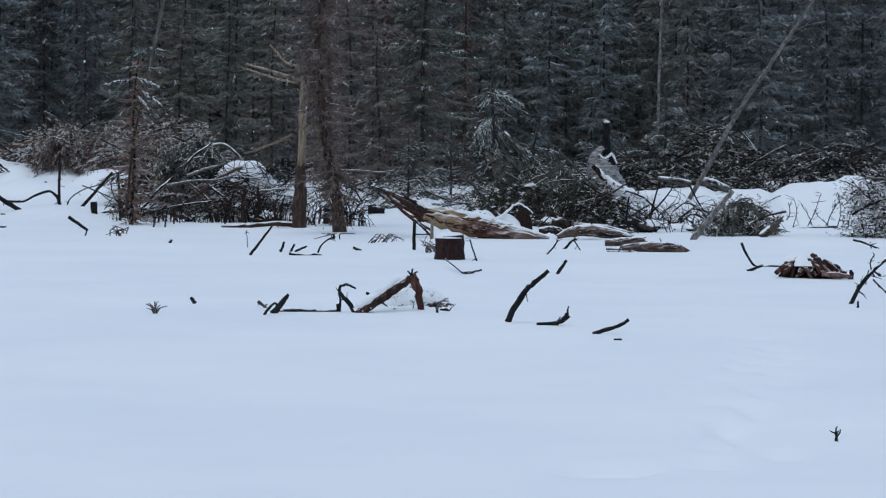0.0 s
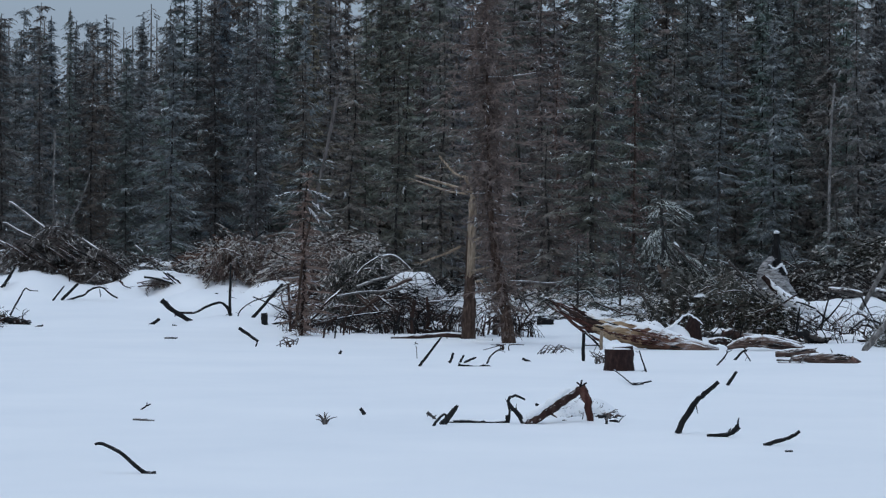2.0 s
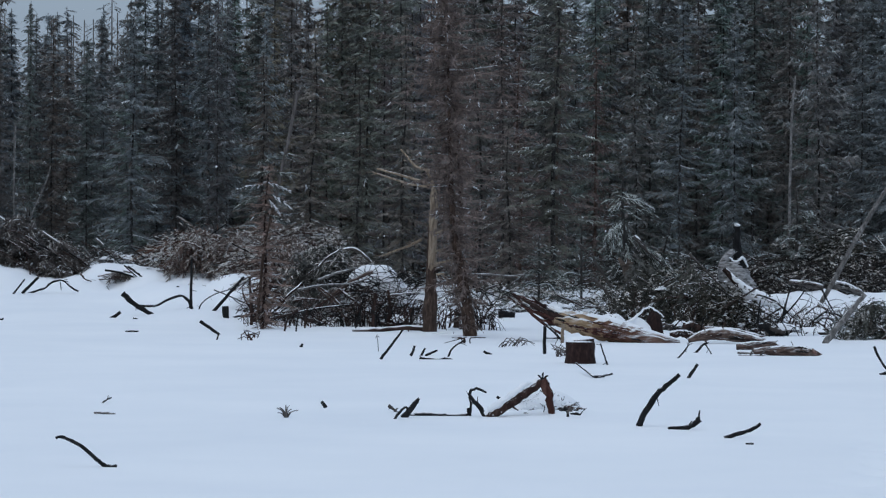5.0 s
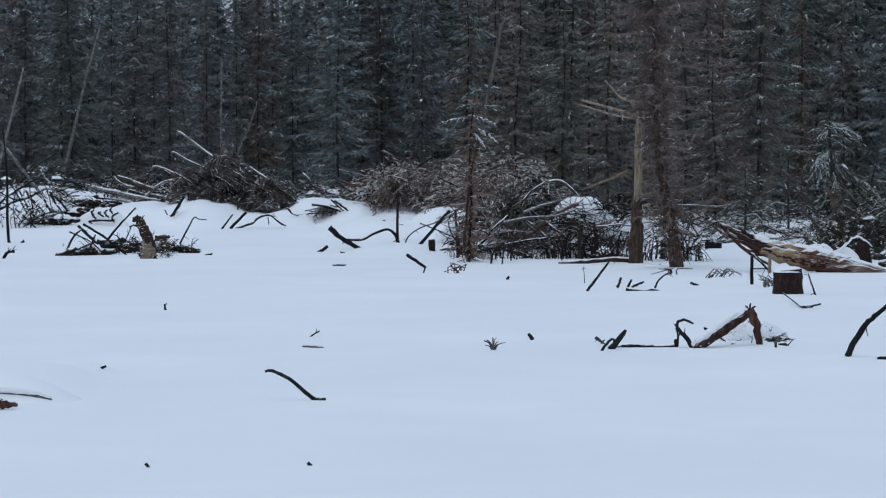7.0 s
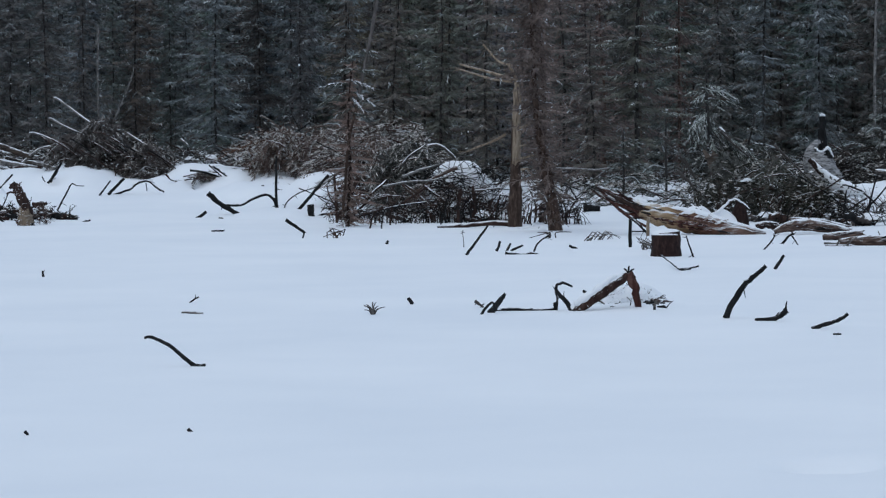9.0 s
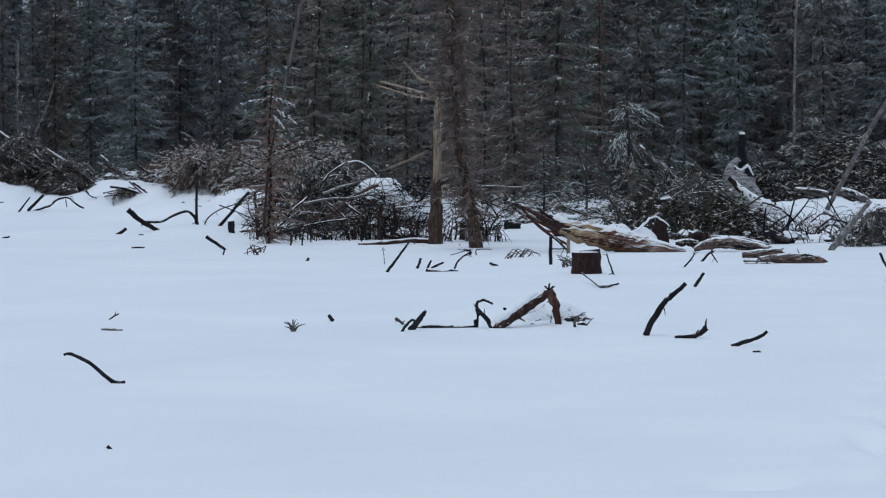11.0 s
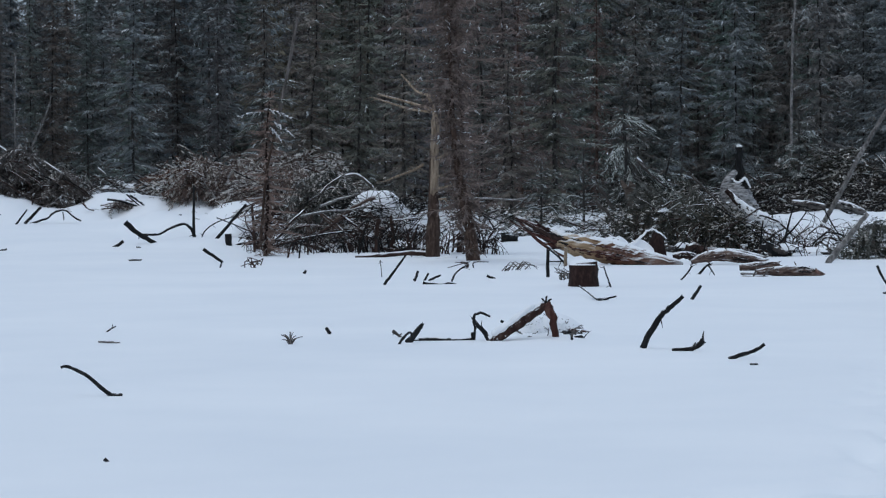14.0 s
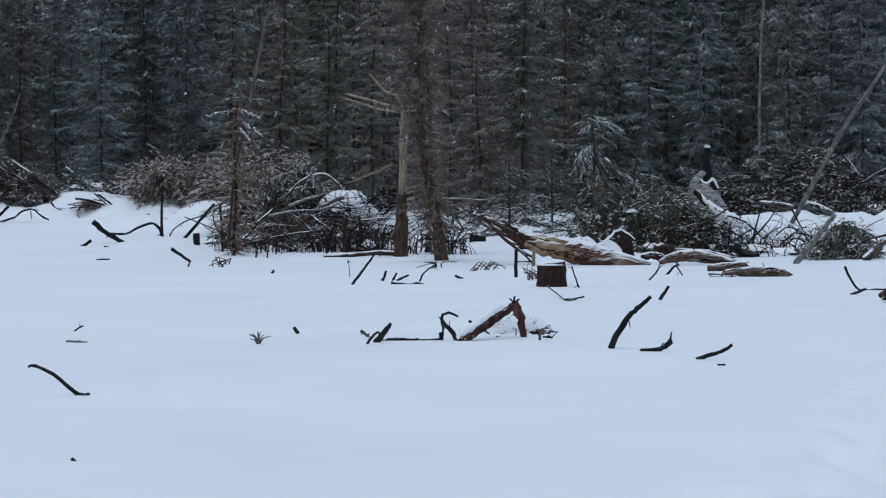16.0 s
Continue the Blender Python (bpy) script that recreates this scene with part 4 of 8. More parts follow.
for k, (x, z, w) in enumerate(((0.16, 0.05, 0.018), (0.22, 0.07, 0.022), (0.27, 0.03, 0.016), (0.31, 0.06, 0.012), (-0.12, 0.03, 0.016), (0.02, 0.02, 0.014), (0.10, 0.03, 0.012))):
    q = Shape(140 + k)
    q.tube([(x - 0.05, -0.04, z - 0.035), (x, -0.06, z), (x + 0.045, -0.05, z - 0.015)], [w * 0.6, w, w * 0.4], 6, 0.35, 3, 0.004)
    part("wood_bit", q, (BARK_DARK, BARK_FLECKED)[k % 2], mound)

# -- cut stump and the stakes beside it
def cut_stump(place, radius, height):
    ob = thing("tree_stump", place, "dark red-brown sawn tree stump with a snow cap", "stump")
    b = Shape(31)
    b.tube([(0, 0, -0.15), (0, 0, height * 0.3), (0.005, 0, height * 0.7), (0.0, 0, height)], [radius * 1.08, radius * 1.02, radius, radius * 1.0], 20, 0.05, 3)
    part("trunk", b, BARK_STUMP, ob)
    c = Shape(32)
    c.heap((0, 0, height - 0.008), (radius * 1.06, radius * 1.03, 0.055), 2, 0.05, 12, 26, False, 9.0)
    part("snow", c, SNOW_CAP, ob, "round cap of snow")
    return ob


cut_stump((1.483, 35.4, -0.001), 0.175, 0.285)
stick((1.146, 38.32, -0.014), [(0, 0, 0), (0.002, 0, 0.366)], 0.022, 0.021, "thin dark upright stake stuck into snow", name="stake", category="stake", sides=6)
stick((1.293, 36.12, -0.005), [(0.001, 0, 0.221), (0.009, 0, 0.448)], 0.022, 0.020, "pale split stake leaning at a stump", WOOD_PALE, name="stake", category="stake", sides=5)
stick((1.174, 38.3, -0.013), [(-0.014, 0, 0.205), (0.22, 0, 0.204)], 0.009, 0.009, "thin dark crossbar between two stakes", name="crossbar", category="stick")
stick((1.268, 37.4, -0.011), [(-0.113, 0.2, 0.387), (-0.027, 0, 0.307), (0.072, 0, 0.2)], 0.018, 0.012, "dark stick slanting between stakes and stump", shoots=2)
for p in ((1.288, 37.38, -0.011), (1.372, 37.72, -0.011), (1.416, 37, -0.009)):
    nest = thing("stump_twigs", p, "little tangle of frosted grey twigs at a stump", "twigs")
    for j in range(7):
        b = Shape(int(p[0] * 100) + j)
        b.tube([(0, 0, -0.02), (b.r.uniform(-0.08, 0.08), 0, 0.06), (b.r.uniform(-0.16, 0.16), -0.03, b.r.uniform(0.04, 0.17))], [0.008, 0.006, 0.004], 4, 0.1, 2)
        part("twig", b, BARK_GREY, nest)
stick((1.789, 35.04, 0), [(0.007, 0, -0.007), (-0.04, 0, 0.121), (-0.079, 0, 0.255)], 0.012, 0.007, "thin dark twig standing beside a stump", name="twig", category="twig", shoots=2)
stick((1.513, 31.66, 0.01), [(-0.174, 1.5, 0.097), (-0.104, 0.8, 0.054), (-0.03, 0, 0.012), (0.079, 0, 0.03), (0.163, 0, 0.048)], 0.008, 0.010, "thin twig trailing over the snow", name="twig", category="twig")
stick((1.519, 31.78, 0.01), [(-0.048, 0, 0.006), (0.079, 0, 0.018)], 0.016, 0.012, "short dark stick lying on the snow")

# -- the great splintered log
def splintered_log(place, pts):
    ob = thing("splintered_log", place, "long shattered log with torn yellow wood and snow along its back", "fallen log")
    s = Shape(51)
    line, rad = s.tube(pts, [0.025, 0.075, 0.145, 0.17, 0.115, 0.03], 22, 0.16, 7, 0.012, 0.0)
    part("log", s, WOOD_SHATTERED, ob)
    r = random.Random(53)
    # slivers of torn wood, standing off the body along the grain
    for k in range(15):
        i = r.randrange(2, len(line) - 12)
        n = r.randrange(5, 11)
        a = r.uniform(0.5, 2.3)
        q = Shape(900 + k)
        lift = r.uniform(0.96, 1.10)
        run = [line[j] + Vector((0, -math.sin(a) * rad[j] * lift, math.cos(a) * rad[j] * lift)) for j in range(i, i + n)]
        w = r.uniform(0.010, 0.026)
        q.tube([run[0] + Vector((-0.06, -0.02, 0.015)), *run[1:-1], run[-1]], [0.004, *[w] * (len(run) - 2), 0.005], 5, 0.35, 2, 0.003)
        part("splinter", q, (WOOD_RUST if i < 11 else WOOD_TORN if i < 16 else WOOD_RUST if k % 3 else WOOD_ROT), ob)
    # dark strips laid on the torn wood as the shade in its cracks
    for k, (x, z, q, w) in enumerate(((-0.62, 0.36, 0.10, 0.016), (-0.55, 0.185, 0.16, 0.020), (-0.30, 0.13, 0.14, 0.014), (-0.95, 0.44, 0.14, 0.014), (-0.10, 0.16, 0.16, 0.012), (0.20, 0.06, 0.18, 0.012), (-0.80, 0.31, 0.10, 0.014))):
        i = min(range(len(line)), key=lambda j: abs(line[j].x - x))
        depth = -math.sqrt(max(0.0004, rad[i] ** 2 - min(rad[i] * 0.95, abs(z - line[i].z)) ** 2)) - 0.012
        q2 = Shape(640 + k)
        q2.tube([(x - q, depth + 0.015, z + q * 0.32), (x, depth, z), (x + q, depth + 0.015, z - q * 0.22)], [0.004, w, 0.004], 6, 0.35, 4, 0.003)
        part("cleft", q2, BARK_DARK, ob, "dark strip as the shade in a wood crack")
    # long splinters at the broken thin end
    for j, (dx, dz, w) in enumerate(((-0.62, 0.30, 0.026), (-0.55, 0.16, 0.030), (-0.50, 0.36, 0.022), (-0.78, 0.42, 0.014), (-0.40, 0.05, 0.032), (-0.3, -0.02, 0.02), (-0.70, 0.33, 0.016), (-0.86, 0.40, 0.010))):
        p = Vector(pts[2]) + Vector((-0.05, -0.08 + 0.03 * j, 0.02 - 0.012 * j))
        q = Shape(60 + j)
        q.tube([p, p + Vector((dx * 0.5, 0, dz * 0.42)), p + Vector((dx, -0.02, dz))], [w * 1.7, w * 1.4, 0.004], 7, 0.35, 5, 0.005)
        part("splinter", q, (BARK_RED, WOOD_RUST, BARK_STUMP)[j % 3], ob)
    c = Shape(70)
    c.snow_on(line[16:], rad[16:], 4, width=0.62, height=0.14, gaps=0.0)
    part("snow", c, SNOW_CAP, ob, "long strip of lying snow")
    top = Shape(71)
    top.snow_on(line[4:13], rad[4:13], 6, width=0.38, height=0.22, gaps=0.0)
    part("snow", top, SNOW_CAP, ob, "narrow strip of snow on the splintered end")
    return ob


splintered_log((2.305, 42.28, -0.008), [(-1.489, 0.4, 0.677), (-1.162, 0.2, 0.485), (-0.684, 0, 0.302), (-0.161, 0, 0.186), (0.323, 0, 0.095), (0.887, 0, 0.003)])
stick((1.817, 44.14, -0.009), [(-0.923, 0, 0.611), (-0.588, 0, 0.256), (-0.21, 0, 0.035)], 0.030, 0.02, "long torn bark strip hanging under a shattered log", WOOD_RUST, name="bark_strip", category="bark")
root = thing("root_lump", (2.875, 45, -0.012), "dark upturned root under a rim of snow", "stump")
s = Shape(81)
s.heap((0.13, 0.02, -0.05), (0.15, 0.14, 0.42), 12, 0.25, 12, 24, False, 4.0)
part("root", s, BARK_STUMP, root)
c = Shape(82)
c.tube([(-0.40, -0.10, 0.15), (-0.28, -0.12, 0.21), (-0.14, -0.12, 0.30), (-0.03, -0.12, 0.41), (0.06, -0.12, 0.44), (0.17, -0.12, 0.38), (0.27, -0.12, 0.29)], [0.02, 0.024, 0.02, 0.014, 0.013, 0.012, 0.005], 9, 0.2, 4, 0.006)
c.heap((-0.14, 0.0, -0.05), (0.30, 0.18, 0.33), 16, 0.3, 12, 30, False, 1.7)
part("snow", c, SNOW_CAP, root, "white rim of snow")
bank = thing("snow_pad", (2.407, 45.4, -0.013), "sloping pad of snow and twigs behind a log", "snow")
c = Shape(83)
c.heap((0, 0, -0.05), (0.42, 0.25, 0.36), 31, 0.3, 12, 30)
part("snow", c, SNOW_CAP, bank)
for k in range(12):
    q = Shape(84 + k)
    x = q.r.uniform(-0.35, 0.3)
    z = 0.30 - 0.5 * abs(x)
    q.tube([(x, -0.16, z - 0.12), (x + q.r.uniform(-0.06, 0.06), -0.2, z - 0.02), (x + q.r.uniform(-0.15, 0.15), -0.2, z + q.r.uniform(-0.04, 0.06))], [0.010, 0.009, 0.005], 5, 0.2, 3, 0.003)
    part("twig", q, (BARK_DARK, BARK_GREY)[k % 2], bank)


def fallen_log(place, pts, radii, label, bark, seed, snow=0.09, jag=0.04, end_wood=None, wide=0.55):
    ob = thing("fallen_log", place, label, "fallen log")
    s = Shape(seed)
    line, rad = s.tube(pts, radii, 13, 0.17, 5, radii[0] * 0.10, jag)
    s.twigs(line, 3, 0.2, 0.012, 0, 1, 0.2, 0.9, True)
    part("log", s, bark, ob)
    if radii[1] > 0.035:
        r = random.Random(seed)
        for k in range(7):
            i = r.randrange(0, len(line) - 5)
            a = r.uniform(0.4, 2.4)
            o = Vector((0, -math.sin(a), math.cos(a)))
            q = Shape(seed * 11 + k)
            w = rad[i] * r.uniform(0.12, 0.28)
            q.tube([line[j] + o * rad[j] * (0.95 if 0 < j - i < 4 else 1.05) for j in range(i, i + 5)], [w * 0.3, w, w, w * 0.8, w * 0.2], 5, 0.35, 2, w * 0.3)
            part("splinter", q, (BARK_RED, bark, BARK_DARK)[k % 3], ob)
    if snow:
        c = Shape(seed + 1)
        c.snow_on(line, rad, seed, width=wide, height=snow, gaps=0.0)
        part("snow", c, SNOW_CAP, ob, "strip of lying snow")
    if end_wood:
        w = Shape(seed + 2)
        p, q = Vector(pts[-1]), Vector(pts[-2])
        w.tube([p, p + (p - q).normalized() * 0.10], [radii[-1] * 0.95, radii[-1] * 0.7], 9, 0.25, 2, 0, 0.05)
        part("broken_end", w, end_wood, ob, "torn orange wood at the break")
    return ob


fallen_log((3.291, 42, 0.029), [(0, 0, 0), (0.241, 0, 0.079), (0.561, 0, 0.085), (1.042, 0, -0.005)], [0.03, 0.075, 0.085, 0.05], "weathered red-grey log dusted with snow", LOG_DUSTED, 301, 0.14)
fallen_log((3.558, 42.6, 0.184), [(0, 0, 0), (0.39, 0, -0.051), (0.837, 0, -0.134)], [0.03, 0.055, 0.04], "split pale slab leaning on a grey log", LOG_DUSTED, 302, 0.2)
fallen_log((3.085, 42.8, 0.082), [(0, 0, 0), (0.188, 0, 0.015), (0.351, 0, -0.018)], [0.035, 0.05, 0.03], "short dark log end under a snow pad", BARK_RED, 303, 0.45)
fallen_log((3.745, 39.6, 0.04), [(0, 0, 0), (0.227, 0, 0.014), (0.529, 0, 0.043)], [0.04, 0.055, 0.045], "slim dusted log lying in the snow", LOG_DUSTED, 304, 0.2)
fallen_log((3.771, 37.6, 0.067), [(0, 0, 0), (0.251, 0, 0.006), (0.574, 0, -0.01), (0.732, 0, -0.033)], [0.03, 0.055, 0.085, 0.075], "broken log with torn orange wood, snow on top", LOG_DUSTED, 305, 0.12, 0.06, WOOD_ROT)
fallen_log((3.565, 37.4, 0.012), [(0, 0, 0), (0.293, 0, -0.009)], [0.02, 0.026], "grey split board lying in snow", BARK_GREY, 306, 0.3)
fallen_log((3.608, 38, 0.03), [(0, 0, 0), (0.348, 0, -0.024)], [0.014, 0.018], "thin grey split stick lying in snow", BARK_GREY, 307, 0.2)

# -- dead standing stems
def snag(place, pts):
    ob = thing("snag", place, "barkless pale dead snag with broken top beside brown spruces", "dead tree")
    s, d = Shape(91), Shape(92)
    line, rad = s.tube(pts, [0.072, 0.068, 0.066, 0.064, 0.03, 0.02], 12, 0.07, 5, 0.004, 0.05)
    part("trunk", s, WOOD_PALE, ob)
    d.tube([Vector(pts[0]) + Vector((0, 0, -0.2)), Vector(pts[0]).lerp(Vector(pts[1]), 0.5), Vector(pts[1])], [0.12, 0.108, 0.082], 12, 0.12, 5, 0.006, 0.22)
    d.tube([Vector(pts[1]) + Vector((-0.07, 0.01, -0.3)), Vector(pts[2]) + Vector((-0.065, 0.01, -0.3)), Vector(pts[2]) + Vector((-0.055, 0.015, 0.25))], [0.035, 0.03, 0.02], 7, 0.25, 4)
    part("bark", d, BARK_SNAG, ob, "dark bark left on the lower trunk")
    return ob


the_snag = snag((-0.413, 45.92, 0), [(0, 0, 0), (0.022, 0, 0.771), (0.043, 0, 1.427), (0.055, 0, 2.022), (0.039, 0, 2.258), (-0.065, 0, 2.52)])
for pts_label in (
    ((-0.357, 46, 2.259), [(0, 0, 0), (-0.236, 0, 0.08), (-0.542, 0, 0.169), (-0.892, 0, 0.267)], 0.026, 0.012),
    ((-0.419, 46, 2.241), [(0, 0, 0), (-0.306, 0, 0.045), (-0.656, 0, 0.152), (-0.901, 0, 0.232)], 0.020, 0.008),
    ((-0.357, 46.2, 2.481), [(0, 0, 0), (-0.264, 0, 0.072), (-0.412, 0, 0.222), (-0.526, 0, 0.354)], 0.018, 0.012),
    ((-0.537, 46, 1.428), [(0, 0, 0), (-0.193, 0, -0.095), (-0.439, 0, -0.191), (-0.633, 0, -0.268)], 0.022, 0.010),
    ((-0.333, 45.8, 1.514), [(0, 0, 0), (0.175, 0, 0.078)], 0.020, 0.016),
    ((-0.336, 45.8, 1.043), [(0, 0, 0), (0.175, 0, 0.051), (0.306, 0, 0.086)], 0.020, 0.014),
    ((-0.335, 45.8, 1.244), [(0, 0, 0), (0.175, 0, 0.051)], 0.012, 0.008),
    ((-0.338, 45.9, 0.885), [(0, 0, 0), (0.149, 0, 0.017)], 0.016, 0.012),
):
    stick(*pts_label[:2], pts_label[2] * 1.15, pts_label[3] * 1.15, "", WOOD_PALE, "dead_limb", "branch", 4, 0.16, parent=the_snag)
stick((0.137, 50, 0.828), [(0, 0, 0), (0.4, 0, -0.002), (0.781, 0, -0.023), (1.02, 0, 0.004)], 0.020, 0.014, "long bare pole lying level across brush", BARK_GREY, "pole", "pole", 3, 0.2)
stick((0.396, 47, 0.487), [(0, 0, 0), (0.072, 0, 0.143), (0.243, 0, 0.214)], 0.028, 0.02, "short pale branch leaning out of brush", BARK_GREY, "branch", "branch", 1)

brown = [(0.218, 44.16, -0.001), (-0.106, 45.98, 0.005)]
conifer(brown[0], "dead brown spruce with rusty needles standing over brush", 411, 8.6, 0.95, NEEDLES_DEAD, "dead_spruce", "dead tree", bare=0.0, tiers=86, per=9, spray=(0.13, 0.026), density=2.6, trunk=0.115, stem=[(0.05, 0, -0.3), (0.0, 0, 0.0), (-0.126, 0, 0.84), (-0.235, 0, 1.4), (-0.31, 0, 2.3), (-0.38, 0, 5.1), (-0.42, 0, 8.6)], bark=BARK_SNAG, dust=0.0, ragged=0.7, foot=0.12, core=2, mess=0.6)
conifer((brown[1][0] + 0.1, brown[1][1] + 1.5, 0), "slim dead spruce with bare brown twigs", 431, 7.2, 0.7, NEEDLES_DEAD, "dead_spruce", "dead tree", bare=0.06, tiers=56, per=6, spray=(0.14, 0.030), density=1.6, trunk=0.05, lean=-0.02, bark=BARK_SNAG, dust=0.0, ragged=0.7, foot=0.15, core=5, mess=0.5)

lean_place = (-3.092, 46.7, -0.004)
leaner = thing("dead_tree", lean_place, "leaning broken grey dead tree with snowy boughs and reddish foot", "dead tree")
stick((-3.092, 46.7, -0.004), [(0.191, -1.2, -0.168), (-0.035, 0, 0.089), (0.015, 0, 0.819), (0.091, 0, 1.442), (0.237, 0, 2.064)], 0.024, 0.018, "", BARK_SNAG, "trunk", "", 36, 0.30, parent=leaner)
stick((-3.092, 46.7, -0.004), [(0.219, 0, 1.993), (0.311, 0, 2.419), (0.458, 0, 3.128), (0.578, 0, 3.749)], 0.030, 0.024, "", BARK_GREY, "broken_top", "", 8, 0.3, jag=0.06, parent=leaner)
for j, (x, z, way, q, frost) in enumerate((
    (0.06, 2.26, (-1.0, -0.3, 0.05), 0.46, 0.85), (0.10, 2.30, (1.0, -0.3, -0.15), 0.40, 0.95), (0.02, 2.10, (-1.0, -0.2, -0.25), 0.44, 0.6), (0.16, 2.12, (1.0, -0.3, -0.45), 0.40, 0.9), (0.14, 2.02, (0.6, -0.4, -0.5), 0.26, 0.9),
    (0.18, 2.48, (-1.0, -0.1, 0.0), 0.38, 0.5), (0.22, 2.46, (1.0, -0.2, 0.0), 0.36, 0.4), (0.10, 1.85, (-0.9, -0.3, -0.2), 0.34, 0.3), (0.12, 1.80, (1.0, -0.3, -0.2), 0.36, 0.3), (0.26, 2.75, (1.0, 0.1, -0.1), 0.32, 0.2), (0.24, 2.7, (-1.0, 0.1, -0.1), 0.34, 0.3),
)):
    b, w = Shape(461 + j), Shape(481 + j)
    frond(b, w, (x, -0.03, z), way, q, 0.22, frost, (0.085, 0.018))
    limb = part("bough", b, NEEDLES_SNOWY, leaner, "hanging bough", False)
    if w.v:
        part("snow", w, SNOW_CAP if frost > 0.7 else DUST_HEAVY, limb, "powder snow on the bough", False)["kind"] = "stuff"
conifer((lean_place[0], lean_place[1] + 0.2, lean_place[2]), "thin reddish dead sapling with fine twigs", 451, 2.6, 0.55, NEEDLES_DEAD, "dead_sapling", "dead tree", bare=0.1, tiers=26, per=6, spray=(0.12, 0.03), density=1.4, trunk=0.035, lean=0.05, bark=BARK_RED, dust=0.05)

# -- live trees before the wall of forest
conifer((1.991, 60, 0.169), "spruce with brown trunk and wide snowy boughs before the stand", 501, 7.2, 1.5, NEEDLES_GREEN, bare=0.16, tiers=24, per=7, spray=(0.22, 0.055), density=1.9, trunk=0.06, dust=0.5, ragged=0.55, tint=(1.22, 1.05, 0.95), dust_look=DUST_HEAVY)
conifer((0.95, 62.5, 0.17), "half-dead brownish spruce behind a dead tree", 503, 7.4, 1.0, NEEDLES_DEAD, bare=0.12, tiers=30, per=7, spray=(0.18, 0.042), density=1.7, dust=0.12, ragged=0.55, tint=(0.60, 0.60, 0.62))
def bowed_fir(spot, fans, trunk):
    """A fir pulled over by its load: frosted fans of boughs hanging from a bent stem."""
    ob = thing("fir_tree", spot, "small green fir bowed down by snow over a slash pile", "conifer")
    s, c, w = Shape(560), Shape(561), Shape(562)
    s.tube(trunk, [0.06, 0.05, 0.035, 0.015], 8, 0.1, 5, 0.006)
    part("trunk", s, BARK_FAR, ob)
    r = random.Random(563)
    for (x, y, z), way, length, count in fans:
        for k in range(count):
            d = (way[0] + r.gauss(0, 0.16), way[1] + r.gauss(0, 0.25), way[2] + r.gauss(0, 0.14))
            p = (x + r.gauss(0, 0.05), y + r.uniform(-0.12, 0.05), z + r.gauss(0, 0.06))
            frond(c, w, p, d, length * r.uniform(0.7, 1.15), 0.3, 0.75, (0.10, 0.022))
    for k in range(26):
        z = r.uniform(0.3, 1.75)
        frond(c, w, (0.1 - 0.06 * z, 0.05, z), (r.gauss(0, 0.8), r.gauss(-0.1, 0.6), r.gauss(-0.25, 0.2)), r.uniform(0.25, 0.5), 0.3, 0.12, (0.10, 0.024))
    part("crown", c, NEEDLES_SNOWY, ob, "", False)
    part("snow", w, DUST_HEAVY, ob, "snow lying on the hanging boughs", False)["kind"] = "stuff"


bowed_fir((2.80, 50.0, 0.0), (
    ((-0.05, -0.1, 2.10), (0.85, -0.25, -0.10), 0.55, 5), ((-0.05, -0.1, 2.02), (-0.75, -0.2, -0.35), 0.35, 3), ((-0.08, -0.1, 1.72), (-0.55, -0.3, -0.75), 0.50, 7),
    ((0.12, -0.15, 1.45), (0.85, -0.2, -0.40), 0.95, 6), ((0.30, -0.2, 1.15), (0.85, -0.1, -0.45), 0.85, 5), ((0.05, -0.1, 1.35), (0.35, -0.5, -0.7), 0.40, 3), ((0.55, -0.2, 0.90), (0.80, -0.1, -0.40), 0.70, 4),
), [(0.25, 0.1, -0.2), (0.14, 0.05, 0.8), (0.02, 0, 1.6), (-0.04, 0, 2.15)])
broken = thing("tree_stump", (2.80, 49.4, 0.0), "pale broken trunk end standing in fir slash", "stump")
q = Shape(565)
q.tube([(0.28, 0, 0.1), (0.20, 0, 0.5), (0.10, 0, 0.8), (0.02, 0, 1.06)], [0.12, 0.12, 0.11, 0.10], 12, 0.2, 5, 0.008, 0.08)
part("trunk", q, WOOD_LOG, broken)
for p in (((2.284, 49.2, 1.054), [(0, 0, 0), (0.14, 0, -0.17), (0.28, 0, -0.414)], 0.026, 0.022), ((3.277, 49.2, 0.767), [(0, 0, 0), (0.206, 0, -0.198), (0.458, 0, -0.443)], 0.020, 0.014), ((2.954, 49.4, 1.49), [(0, 0, 0), (0.094, 0, -0.076), (0.197, 0, -0.208)], 0.024, 0.018), ((2.814, 49, 0.465), [(0, 0, 0), (0.122, 0, 0.14), (0.178, 0, 0.205)], 0.016, 0.012)):
    stick(*p[:2], p[2], p[3], "snow-lined limb sticking out of fir slash", BARK_SNOWY, "branch", "branch", 3, 0.2, 0.5)
near_fir((3.126, 55, 0.078), "small green fir bowed down by snow", 511, 2.45, 0.75, frost=0.3, lean=-0.02, trunk=0.04, sag=1.0)
near_fir((3.642, 56, 0.091), "bent fir top with drooping frosted boughs", 513, 1.6, 0.8, frost=0.3, lean=0.25, trunk=0.035, sag=1.0)
near_fir((6.304, 55, 0.128), "bushy young fir speckled with snow behind brush", 521, 2.2, 0.72, frost=0.8, trunk=0.04)
near_fir((1.504, 54, 0.041), "low fir thicket dusted with snow", 531, 1.45, 0.8, frost=0.3, trunk=0.03)
near_fir((2.36, 56, 0.091), "low fir thicket dusted with snow", 533, 1.6, 0.8, frost=0.3, trunk=0.03)
